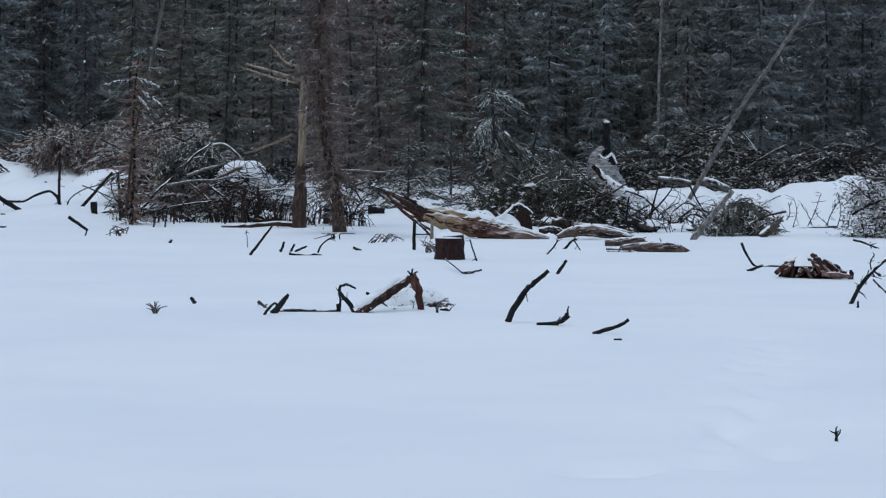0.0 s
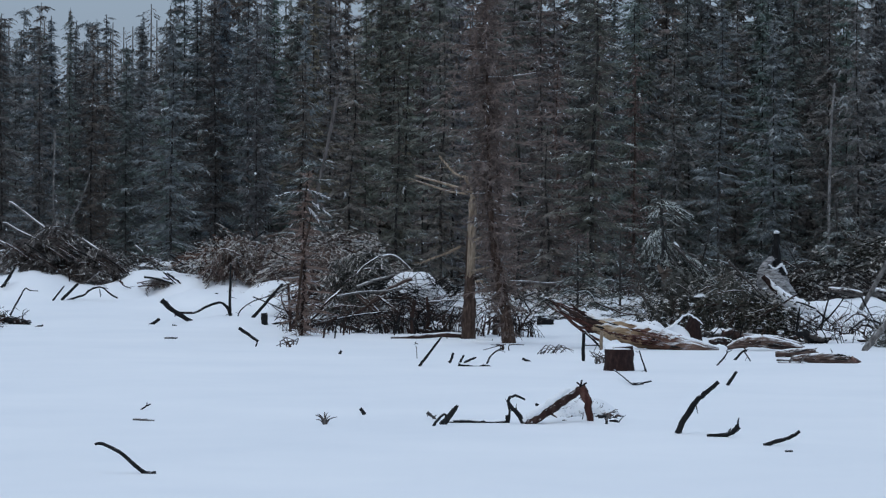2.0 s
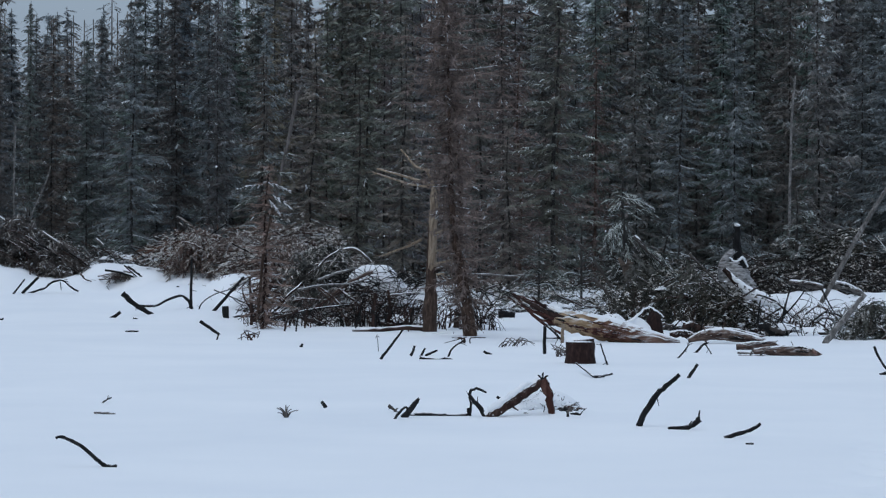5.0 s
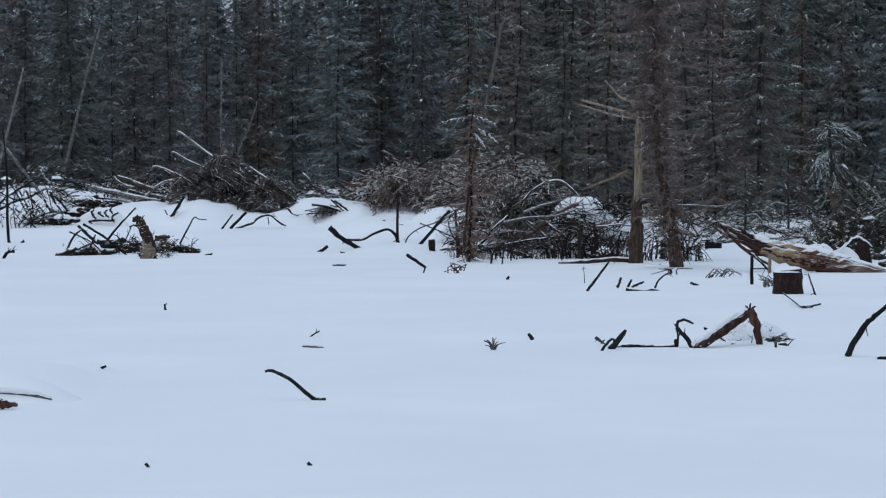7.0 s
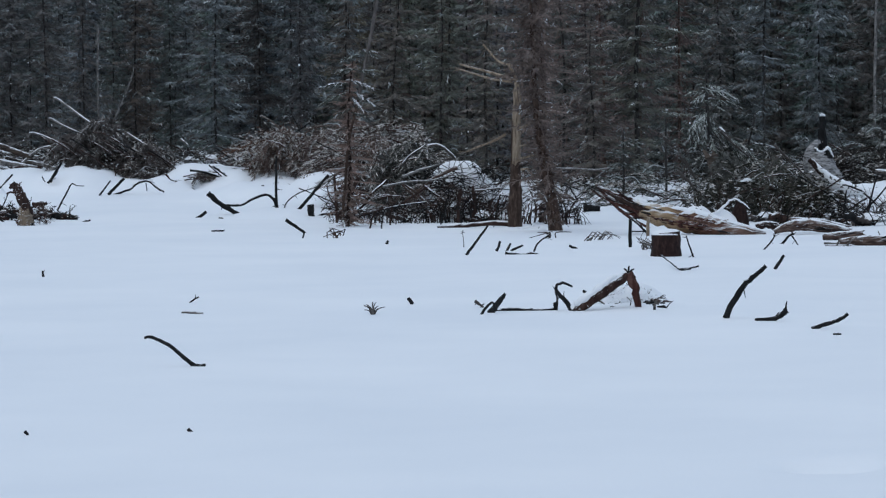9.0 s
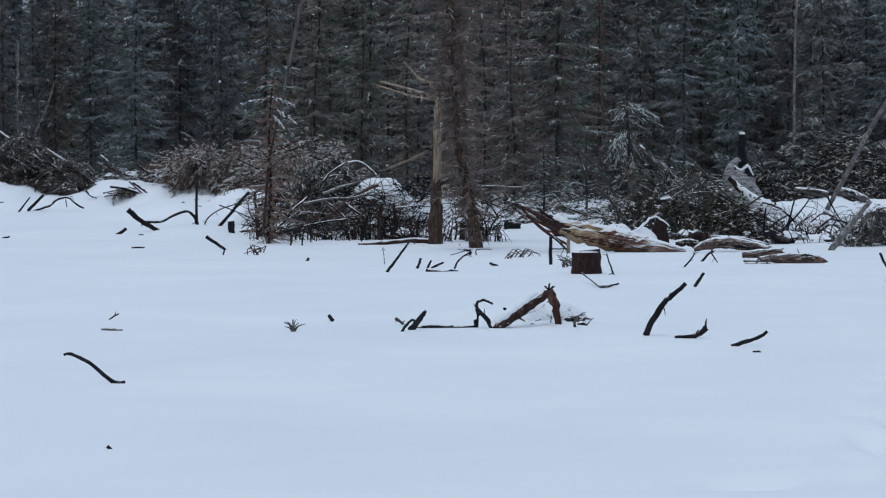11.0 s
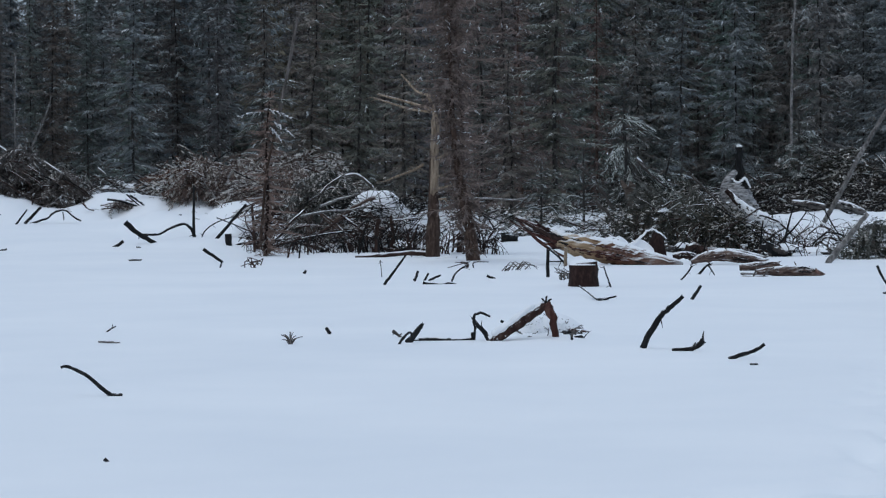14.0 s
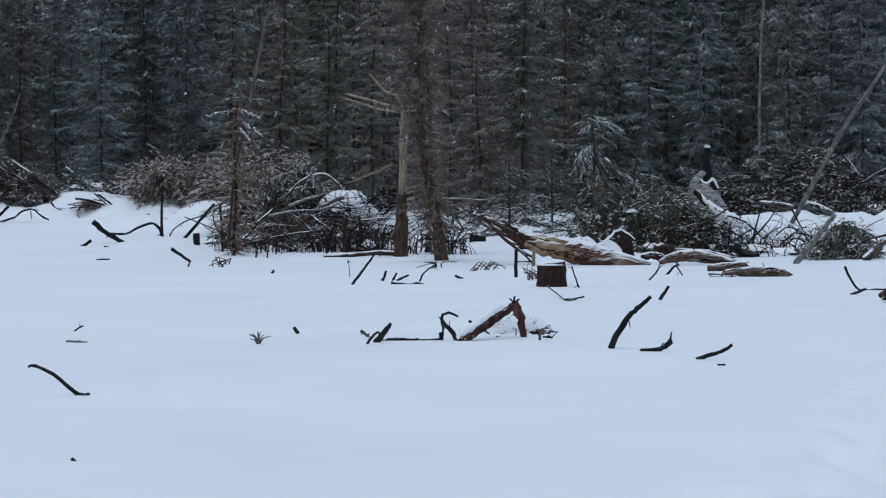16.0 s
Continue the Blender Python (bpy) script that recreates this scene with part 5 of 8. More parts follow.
conifer((1.041, 60, 0.166), "young green spruce under the taller stand", 535, 3.6, 1.0, NEEDLES_GREEN, bare=0.08, tiers=16, per=6, spray=(0.2, 0.05), density=1.8, dust=0.15, ragged=0.5)
conifer((-1.991, 60, 0.158), "young green spruce under the taller stand", 537, 4.4, 1.05, NEEDLES_GREEN, bare=0.08, tiers=18, per=6, spray=(0.2, 0.05), density=1.8, dust=0.08, ragged=0.5)
conifer((-4.067, 62, 0.257), "snow-dusted spruce behind a slash pile", 539, 5.0, 1.15, NEEDLES_GREEN, bare=0.1, tiers=20, per=6, spray=(0.22, 0.055), density=1.8, dust=0.28, ragged=0.5)
conifer((-3.1, 64, 0.193), "spruce behind a slash pile, little snow on it", 540, 5.8, 1.25, NEEDLES_GREEN, bare=0.1, tiers=22, per=6, spray=(0.22, 0.055), density=1.8, dust=0.1, ragged=0.5)
conifer((-1.129, 63, 0.195), "spruce standing behind a dead snag", 541, 6.0, 1.2, NEEDLES_GREEN, bare=0.15, tiers=22, per=6, spray=(0.22, 0.055), density=1.7, dust=0.1, ragged=0.5)
conifer((4.985, 66, 0.343), "tall slim spruce standing at the forest front", 542, 7.0, 1.0, NEEDLES, bare=0.3, tiers=26, per=6, spray=(0.23, 0.06), density=1.5, dust=0.15, ragged=0.5)
conifer((0.453, 66, 0.227), "tall slim spruce standing at the forest front", 543, 7.4, 1.1, NEEDLES, bare=0.25, tiers=26, per=6, spray=(0.23, 0.06), density=1.5, dust=0.12, ragged=0.5)
conifer((-7.224, 66, 0.625), "dark spruce with frosted wide limbs at the forest front", 544, 5.6, 1.4, NEEDLES, bare=0.15, tiers=22, per=6, spray=(0.23, 0.06), density=1.5, dust=0.2, ragged=0.5)
conifer((-11.392, 68, 0.834), "dark spruce standing at the forest front", 545, 5.8, 1.3, NEEDLES, bare=0.1, tiers=24, per=6, spray=(0.23, 0.06), density=1.5, dust=0.2, ragged=0.5)
conifer((9.66, 66, 0.514), "dark spruce standing at the forest front", 546, 6.4, 1.2, NEEDLES, bare=0.12, tiers=24, per=6, spray=(0.23, 0.06), density=1.5, dust=0.2, ragged=0.5)
for p, label in (
    (((-14.129, 69, 1.103), [(0, 0, 0), (0.376, 0, 1.461), (0.655, 0, 2.588), (0.973, 0, 3.673)], 0.046, 0.030), "pale leaning dead stem before dark spruces"),
    (((-15.694, 70, 2.048), [(0, 0, 0), (0.241, 0, 0.876), (0.482, 0, 1.819)], 0.045, 0.03), "pale leaning dead stem before dark spruces"),
    (((-10.313, 69, 1.551), [(0, 0, 0), (-0.005, 0, 1.192), (0.03, 0, 2.383)], 0.022, 0.015), "slim pale bare stem among spruces"),
    (((7.873, 70, 3.374), [(0, 0, 0), (0.019, 0, 0.933), (0.091, 0, 1.866)], 0.04, 0.025), "slim grey bare stem with forked top among spruces"),
    (((-10.305, 69, 1.893), [(0, 0, 0), (-0.021, 0, 1.054), (0.011, 0, 2.107)], 0.026, 0.018), "slim pale bare stem among spruces"),
    (((-9.727, 68, 1.942), [(0, 0, 0), (0.267, 0, 0.586), (0.402, 0, 1.041)], 0.02, 0.013), "pale leaning bare stem among spruces"),
):
    stick(*p[:2], p[2], p[3], label, BARK_BIRCH, "dead_tree", "dead tree", 5, 0.4, 0.0, to_ground=True)

# -- snow-plastered stump and the pole that leans beside it
def plastered_stump(place):
    ob = thing("snowy_stump", place, "tall broken stump plastered with snow, dark spire behind", "stump")

    ob.scale = (1.05, 1.0, 0.86)

    def add(seed, name, pts, radii, look_of, words="", rough=0.05):
        s = Shape(seed)
        s.tube(pts, radii, 18, rough, 7, 0.004)
        part(name, s, look_of, ob, words)

    add(601, "trunk", [(0.26, 0, -0.5), (0.17, 0, 0.0), (0.09, 0, 0.3), (0.02, 0, 0.52), (0.0, 0, 0.70)], [0.32, 0.29, 0.26, 0.23, 0.15], BARK_STUMP_SNOWY, "", 0.10)
    add(602, "shell", [(-0.15, -0.05, 0.42), (-0.14, -0.05, 0.62), (-0.08, -0.05, 0.78), (0.0, -0.05, 0.90), (0.04, -0.05, 0.86)], [0.06, 0.075, 0.07, 0.05, 0.025], BARK_STUMP_SNOWY, "split shell of the trunk")
    # solid dark plug that puts in the shade inside the broken top
    add(603, "hollow", [(0.12, -0.02, 0.35), (0.13, -0.03, 0.6), (0.15, -0.04, 0.76)], [0.13, 0.12, 0.075], BARK_DARK, "dark plug as the shade inside the broken top", 0.15)
    add(604, "spire", [(0.13, 0.1, 0.6), (0.11, 0.1, 0.95), (0.10, 0.1, 1.40)], [0.08, 0.055, 0.048], BARK_DARK, "dark splintered spire", 0.2)
    add(606, "snow", [(0.06, 0.08, 1.41), (0.10, 0.08, 1.43), (0.14, 0.08, 1.41)], [0.02, 0.03, 0.02], SNOW_CAP, "cap of snow on the spire", 0.12)
    add(605, "snow", [(-0.04, -0.12, 0.80), (0.03, -0.15, 0.72), (0.10, -0.16, 0.73), (0.16, -0.15, 0.80), (0.22, -0.12, 0.70), (0.25, -0.1, 0.60)], [0.012, 0.02, 0.02, 0.022, 0.018, 0.008], SNOW_CAP, "rim of snow", 0.12)


plastered_stump((4.635, 50, 0.461))
place, run = (4.305, 47.8, 0.976), [(0, 0, 0), (0.264, 0, -0.284), (0.582, 0, -0.495), (1.056, 0, -0.607)]
slope = thing("sloping_trunk", place, "sloping snow-buried trunk below a broken stump", "fallen log")
s, c = Shape(611), Shape(612)
s.tube(run, [0.04, 0.05, 0.05, 0.03], 11, 0.12, 6, 0.006)
part("log", s, BARK_RED, slope)
c.tube([Vector(p) + Vector((0.02, 0.0, 0.015)) for p in run], [0.012, 0.07, 0.115, 0.06], 14, 0.09, 6, 0.004)
part("snow", c, SNOW_CAP, slope, "smooth strip of snow")
hump = Shape(620)
hump.heap((0.10, 0, 0.36), (0.70, 0.4, 0.60), 35, 0.2, 16, 40, False, 2.8)
mound_thing = thing("snow_mound", (-1.427, 49.9, 0.008), "snow-covered hump netted with fine dark twigs", "snow mound")
part("snow", hump, SNOW_CAP, mound_thing)
net = Shape(621)
for k in range(150):
    x, z = net.r.uniform(-0.5, 0.8), net.r.uniform(0.42, 0.92)
    a = net.r.choice((0.4, 2.4, 0.9, 1.9)) + net.r.gauss(0, 0.45)
    q = net.r.uniform(0.10, 0.32)
    top = 0.99 - 0.62 * max(0.0, abs(x - 0.1) - 0.18) ** 1.3 - 0.04
    z = min(z, top - 0.02)
    dx, dz = math.cos(a) * q, math.sin(a) * q * 0.7
    net.tube([(x - dx, -0.42, min(z - dz, top)), (x + net.r.gauss(0, 0.03), -0.45, min(z + net.r.gauss(0.02, 0.02), top)), (x + dx, -0.42, min(z + dz, top + 0.05))], [0.003, 0.0065, 0.002], 4, 0.15, 2)
part("brushwood", net, BARK_DARK, mound_thing, "net of fine dark twigs")["kind"] = "stuff"


the_pole = stick((5.739, 48.5, 0.124), [(0, 0, 0), (0.275, 0, 0.374), (0.959, 0, 1.632), (1.69, 0, 2.75), (2.238, 0, 3.589)], 0.048, 0.024, "long bare grey pole leaning up against the forest", BARK_BIRCH, "leaning_pole", "dead tree", 0, 0.4)
for p in (((7.475, 48.5, 2.921), [(0, 0, 0), (-0.328, 0, 0.136), (-0.516, 0, 0.226)], 0.012, 0.006), ((7.657, 48.5, 3.201), [(0, 0, 0), (0.232, 0, 0.095), (0.558, 0, 0.163)], 0.012, 0.006), ((7.431, 48.5, 2.689), [(0, 0, 0), (0.188, 0, -0.109), (0.375, 0, -0.163)], 0.01, 0.005),
          ((7.702, 48.5, 3.34), [(0, 0, 0), (-0.279, 0, -0.021), (-0.514, 0, 0.087)], 0.01, 0.005)):
    stick(*p[:2], p[2], p[3], "", BARK_GREY, "twig", "", 5, 0.2, parent=the_pole)
fallen_log((6.475, 42.9, 0.017), [(-0.14, 0, 0.0), (0.0, 0.05, 0.10), (0.14, 0.1, 0.27)], [0.05, 0.06, 0.045], "short pale broken limb leaning on brush", WOOD_LOG, 634, 0.3, 0.05)
stick((5.241, 42.2, -0.03), [(0, 0, 0), (0.296, 0, 0.39), (0.575, 0, 0.732)], 0.050, 0.034, "thick grey broken limb slanting up from brush", BARK_BIRCH, "broken_limb", "branch", 3, 0.25, 0.3)
fallen_log((5.563, 49.6, 0.73), [(0, 0, 0), (0.265, 0, -0.03), (0.548, 0, -0.079)], [0.04, 0.055, 0.05], "snow-topped thin log on brush", BARK_GREY, 631, 0.25)
fallen_log((6.257, 49.4, 0.711), [(0, 0, 0), (0.254, 0, -0.067), (0.49, 0, -0.163)], [0.055, 0.075, 0.05], "snow-topped log end on brush", BARK_BIRCH, 632, 0.25)
for p in (((7.468, 47.2, -0.031), [(0, 0, 0), (0.069, 0, 0.299), (0.02, 0, 0.507)], 0.008), ((7.678, 47.2, -0.029), [(0, 0, 0), (0.133, 0, 0.255), (0.238, 0, 0.572)], 0.009), ((7.814, 47.2, -0.028), [(0, 0, 0), (-0.076, 0, 0.208), (-0.206, 0, 0.415)], 0.007), ((8.015, 47.2, -0.027), [(0, 0, 0), (0.069, 0, 0.254), (0.248, 0, 0.527)], 0.010),
          ((8.179, 47.2, -0.026), [(0, 0, 0), (0.069, 0, 0.3), (0.009, 0, 0.616)], 0.009), ((8.361, 47.2, -0.042), [(0, 0, 0), (0.042, 0, 0.272), (0.175, 0, 0.527)], 0.010), ((7.375, 47.2, 0.132), [(0, 0, 0), (0.053, 0, 0.109), (0.033, 0, 0.272)], 0.010), ((8.087, 47.2, 0.028), [(0, 0, 0), (-0.184, 0, 0.153), (-0.277, 0, 0.27)], 0.006)):
    stick(*p[:2], p[2], p[2] * 0.5, "thin twig standing before a snow mound", BARK_DARK, "twig", "twig", 6, 0.16)
fallen_log((7.373, 47, -0.015), [(0, 0, 0), (0.408, 0, 0.021), (0.77, 0, 0.051)], [0.025, 0.03, 0.02], "dark thin log lying at a snow mound", BARK_DARK, 633, 0.4)
for p in (((5.152, 46.5, -0.307), [(0, 0, 0), (-0.061, 0, 0.329), (0.01, 0, 0.728), (0.117, 0, 1.082)], 0.022), ((5.019, 46.5, 0.155), [(0, 0, 0), (0.267, 0, 0.265), (0.444, 0, 0.512)], 0.018), ((5.73, 46.5, 0.684), [(0, 0, 0), (0.088, 0, -0.178), (0.221, 0, -0.4)], 0.016),
          ((5.404, 46, -0.095), [(0, 0, 0), (0.106, 0, 0.263), (0.352, 0, 0.455)], 0.016), ((4.789, 46, -0.135), [(0, 0, 0), (-0.105, 0, 0.308), (-0.069, 0, 0.659)], 0.024), ((4.526, 46, -0.09), [(0, 0, 0), (0.132, 0, 0.263)], 0.016),
          ((5.754, 46, -0.36), [(0, 0, 0), (0.106, 0, 0.263), (0.045, 0, 0.527)], 0.014), ((6.281, 46, -0.187), [(0, 0, 0), (-0.175, 0, 0.264), (-0.219, 0, 0.44)], 0.014)):
    stick(*p[:2], p[2], p[2] * 0.5, "dark bare branch standing in snowy brush", BARK_DARK, "branch", "branch", 7, 0.28)

# -- slash piles
brush_pile((-4.943, 60, 0.66), (1.0, 0.7), 0.85, "slash pile of frosted grey fir tops on the bank", NEEDLES_SLASH, 701, 90, 14, BARK_SNOWY, 56, (0.08, 0.013), 0, 0.0, 0.7, 1.0, 0.42, 8, 0.3, fluffs=1100, tuft_size=0.2)
brush_pile((-2.95, 54.5, 0.072), (0.98, 0.8), 1.62, "large slash pile of grey and brown fir tops dusted with snow", NEEDLES_SLASH, 723, 130, 30, BARK_SNOWY, 56, (0.075, 0.012), 0, 0.0, 0.5, 1.2, 0.42, 22, 0.35, 0.9, 0.85, fluffs=1800, tuft_size=0.2)
brush_pile((-1.887, 51, 0.017), (0.85, 0.6), 1.0, "slash pile of brown branches with snowy limbs", NEEDLES_SLASH, 702, 14, 10, BARK_SNOWY, 46, (0.075, 0.012), 2, 0.0, 0.5, 1.3, 0.35, 8, 0.4, 0.9, 0.5, fluffs=400)
brush_pile((-1.247, 48.8, 0.002), (0.72, 0.35), 0.52, "red-brown tangle of twigs with snow between", NEEDLES_RED, 703, 12, 9, BARK_RED, 40, (0.06, 0.008), 4, 0.0, 0.6, 0.7, 0.3, 12, 0.45, 0.7, fluffs=330, tuft_size=0.11)
brush_pile((3.633, 47.5, -0.023), (0.95, 0.7), 1.0, "green-brown fir slash with pads of snow", NEEDLES_SNOWY_BROWN, 704, 24, 10, BARK_SNOWY, 48, (0.08, 0.015), 4, 0.0, 0.55, 1.0, 0.15, 14, 0.0, 0.5, fluffs=700, flecks=30)
brush_pile((4.36, 47, -0.021), (0.42, 0.45), 0.62, "low green-brown slash under a snowy trunk", NEEDLES_SNOWY_BROWN, 724, 15, 6, BARK_SNOWY, 48, (0.08, 0.014), 2, 0.0, 0.55, 0.8, 0.2, 8, 0.0, 0.4, fluffs=500)
brush_pile((3.299, 50, -0.015), (0.8, 0.6), 1.25, "tangled fir tops with broken trunk behind a log", NEEDLES_SNOWY_BROWN, 705, 50, 14, BARK_SNOWY, 48, (0.08, 0.015), 2, 0.0, 0.55, 1.0, 0.2, 6, 0.0, 0.5, fluffs=1100)
brush_pile((5.522, 47, -0.001), (0.75, 0.5), 0.65, "thin dark brush in front of snow mounds", NEEDLES_SLASH_DARK, 706, 0, 8, BARK_DARK, 20, (0.06, 0.008), 3, 0.0, 0.6, 0.6, 0.3, 40, fluffs=60, tuft_size=0.10)
brush_pile((6.129, 43.86, 0.011), (0.5, 0.4), 0.62, "dark green-brown fir slash beside a leaning pole", NEEDLES_SNOWY, 707, 12, 6, BARK_SNOWY, 44, (0.05, 0.009), 2, 0.0, 0.3, 0.7, 0.12, 0, 0.0, 0.3, fluffs=1200, tuft_size=0.10, flecks=40)
brush_pile((8.168, 43.36, 0.012), (0.5, 0.4), 1.05, "brown brush with pads of snow at a mound", NEEDLES_SLASH_DARK, 708, 12, 10, BARK_SNOWY, 44, (0.05, 0.009), 9, 0.0, 0.65, 0.7, 0.25, 6, 0.0, 0.4, fluffs=3200, tuft_size=0.11, flecks=110)
brush_pile((5.519, 53, 0.046), (0.8, 0.5), 0.85, "dark heap of brush behind a snowy stump", NEEDLES_SLASH_DARK, 709, 90, 8, BARK_DARK, 44, (0.09, 0.016), 0, 0.0, 0.7, 1.0, 0.14, fluffs=900, flecks=14)
brush_pile((6.149, 56, 0.164), (0.9, 0.5), 1.05, "dark heap of brush behind a snowy stump", NEEDLES_SLASH_DARK, 741, 90, 10, BARK_DARK, 44, (0.11, 0.02), 0, 0.0, 0.7, 1.0, 0.14, flecks=14)
brush_pile((7.172, 56, 0.167), (0.8, 0.5), 1.45, "high dark heap of fir tops behind snow mounds", NEEDLES_SNOWY_BROWN, 742, 110, 10, BARK_DARK, 44, (0.11, 0.02), 0, 0.0, 0.6, 1.0, 0.14, flecks=14)
brush_pile((8.23, 55.5, 0.156), (0.8, 0.5), 1.05, "dark tangle of branches behind snow mounds", NEEDLES_SLASH_DARK, 743, 90, 14, BARK_SNOWY, 44, (0.11, 0.02), 0, 0.0, 0.7, 1.2, 0.14, flecks=14)
brush_pile((9.438, 56, 0.179), (0.9, 0.5), 1.10, "dark tangle of branches behind snow mounds", NEEDLES_SLASH_DARK, 744, 100, 14, BARK_SNOWY, 44, (0.11, 0.02), 0, 0.0, 0.7, 1.2, 0.14, flecks=14)
brush_pile((10.574, 56, 0.2), (0.9, 0.5), 1.0, "dark tangle of branches behind snow mounds", NEEDLES_SLASH_DARK, 745, 90, 10, BARK_SNOWY, 44, (0.11, 0.02), 0, 0.0, 0.7, 1.2, 0.14, flecks=14)
brush_pile((6.756, 54, 0.09), (0.9, 0.5), 0.9, "dark heap of brush behind snow mounds", NEEDLES_SLASH_DARK, 710, 90, 8, BARK_DARK, 44, (0.09, 0.016), 0, 0.0, 0.7, 1.0, 0.14, fluffs=900, flecks=14)
brush_pile((-8.7, 61, 0.66), (1.0, 0.6), 0.85, "dark slash pile with snowy pole ends on a bank", NEEDLES_SLASH_DARK, 711, 60, 14, BARK_SNOWY, 50, (0.085, 0.018), 0, 0.0, 0.35, 0.8, 0.16, 4, 0.0, 0.55, 0.8, fluffs=1000, flecks=14)
brush_pile((-13.075, 61, 0.691), (0.95, 0.6), 0.85, "tangle of dark brush over a snowy hump", NEEDLES_SLASH_DARK, 712, 2, 11, BARK_DARK, 24, (0.07, 0.010), 5, 0.0, 0.6, 0.9, 0.2, 13)
brush_pile((-6.786, 61.4, 0.80), (0.75, 0.4), 0.28, "low frosted brush lying on the bank", NEEDLES_GREY, 713, 26, 10, BARK_SNOWY, 14, (0.07, 0.007), 3, 0.0, 0.6, 0.8)
brush_pile((-4.564, 58, 0.202), (0.35, 0.3), 0.32, "low brush clump dusted with snow", NEEDLES_SNOWY, 714, 20, 4, BARK_DARK, 20, (0.06, 0.009), 1)
brush_pile((0.009, 47, 0.01), (0.48, 0.3), 0.8, "dark twigs at the foot of dead trunks", NEEDLES_GREY, 715, 3, 5, BARK_RED, 10, (0.06, 0.006), 1, 0.0, 0.6, 0.6, 0.4, 18, 0.2)
brush_pile((-8.352, 49, 0.005), (0.14, 0.14), 0.36, "ragged brown brush tuft beside a broken stump", NEEDLES_SLASH, 718, 3, 0, BARK_DARK, 40, (0.04, 0.010), 0, 0.0, 0.7, 0.4, 0.12, 3, 0.0, 0.25, fluffs=160, tuft_size=0.05)
brush_pile((0.918, 56, 0.076), (0.9, 0.5), 0.55, "low dusky brush under young firs", NEEDLES_SNOWY_BROWN, 719, 30, 10, BARK_SNOWY, 40, (0.09, 0.014), 2, dust=0.5)
brush_pile((2.183, 53, 0.024), (1.1, 0.5), 0.40, "low dusky brush with caught snow behind a log", NEEDLES_SNOWY_BROWN, 720, 22, 10, BARK_SNOWY, 40, (0.09, 0.014), 4, dust=0.55)
brush_pile((-5.282, 61, 0.72), (1.0, 0.5), 0.45, "grey brown brush along the bank top", NEEDLES_GREY, 721, 60, 8, BARK_SNOWY, 36, (0.11, 0.014), 0)
brush_pile((-11.744, 63.8, 0.818), (1.3, 0.5), 0.38, "dusky brush behind stacked logs", NEEDLES_SLASH_DARK, 722, 90, 8, BARK_SNOWY, 36, (0.11, 0.014), 2)

# boughs inside two piles, coloured dark for the shade in their gaps
brush_pile((-2.461, 54, 0.069), (0.75, 0.5), 1.05, "inner boughs coloured dark as the shade in a slash pile", NEEDLES_SLASH_DARK, 725, 55, 4, BARK_DARK, 44, (0.10, 0.018), 0, 0.0, 0.6, 1.0, 0.0, flecks=0)
brush_pile((-4.874, 61, 0.68), (0.9, 0.5), 0.7, "inner boughs coloured dark as the shade in a slash pile on the bank", NEEDLES_SLASH_DARK, 726, 80, 2, BARK_DARK, 44, (0.11, 0.02), 0, 0.0, 0.7, 1.0, 0.0, flecks=0)


def debris(place, half, high, label, seed, chunks=9, twigs=8, pads=1, barks=(BARK_RED, BARK_DARK, BARK_FLECKED), fat=1.0):
    """Rotten chunks of wood and bark heaped in the snow, twigs and pads of snow on them."""
    ob = thing("wood_debris", place, label, "wood debris")
    r = random.Random(seed)
    for k in range(chunks):
        x, y = r.uniform(-1, 1), r.uniform(-1, 0.6)
        top = high * (1 - 0.6 * abs(x) ** 2)
        a = r.uniform(-0.5, 0.5)
        q = r.uniform(0.08, 0.22) * fat
        d = Vector((math.cos(a), math.sin(a), r.uniform(-0.35, 0.35)))
        p = Vector((x * half[0], y * half[1], top * r.uniform(0.05, 0.75)))
        w = r.uniform(0.028, 0.062) * fat
        s = Shape(seed * 17 + k)
        s.tube([p - d * q, p + Vector((0, 0, 0.01)), p + d * q], [w * 0.7, w, w * 0.6], 8, 0.32, 4, 0.010, 0.02)
        part("chunk", s, barks[k % len(barks)], ob)
    for k in range(twigs):
        x = r.uniform(-1, 1) * half[0]
        s = Shape(seed * 23 + k)
        q = r.uniform(0.1, 0.3)
        lean = r.uniform(-0.25, 0.25)
        w = r.uniform(0.006, 0.013)
        line, _ = s.tube([(x, -half[1] * 0.8, -0.02), (x + lean * 0.4, -half[1] * 0.8, q * 0.6 + high * 0.2), (x + lean, -half[1] * 0.7, q + high * 0.1)], [w, w * 0.8, w * 0.5], 5, 0.15, 3, w * 0.4)
        s.twigs(line, 3, 0.09, w * 0.5, 0.1, 1.0, 0.2, 1.0, True)
        part("twig", s, BARK_DARK, ob)
    for k in range(pads):
        c = Shape(seed * 29 + k)
        x = r.uniform(-0.7, 0.7)
        c.heap((x * half[0], r.uniform(-0.3, 0.3) * half[1], high * (0.75 - 0.4 * abs(x))), (r.uniform(0.10, 0.22), r.uniform(0.10, 0.16), r.uniform(0.04, 0.08)), seed + k, 0.5, 7, 18)
        part("snow", c, SNOW_CAP, ob, "pad of lying snow")
    return ob


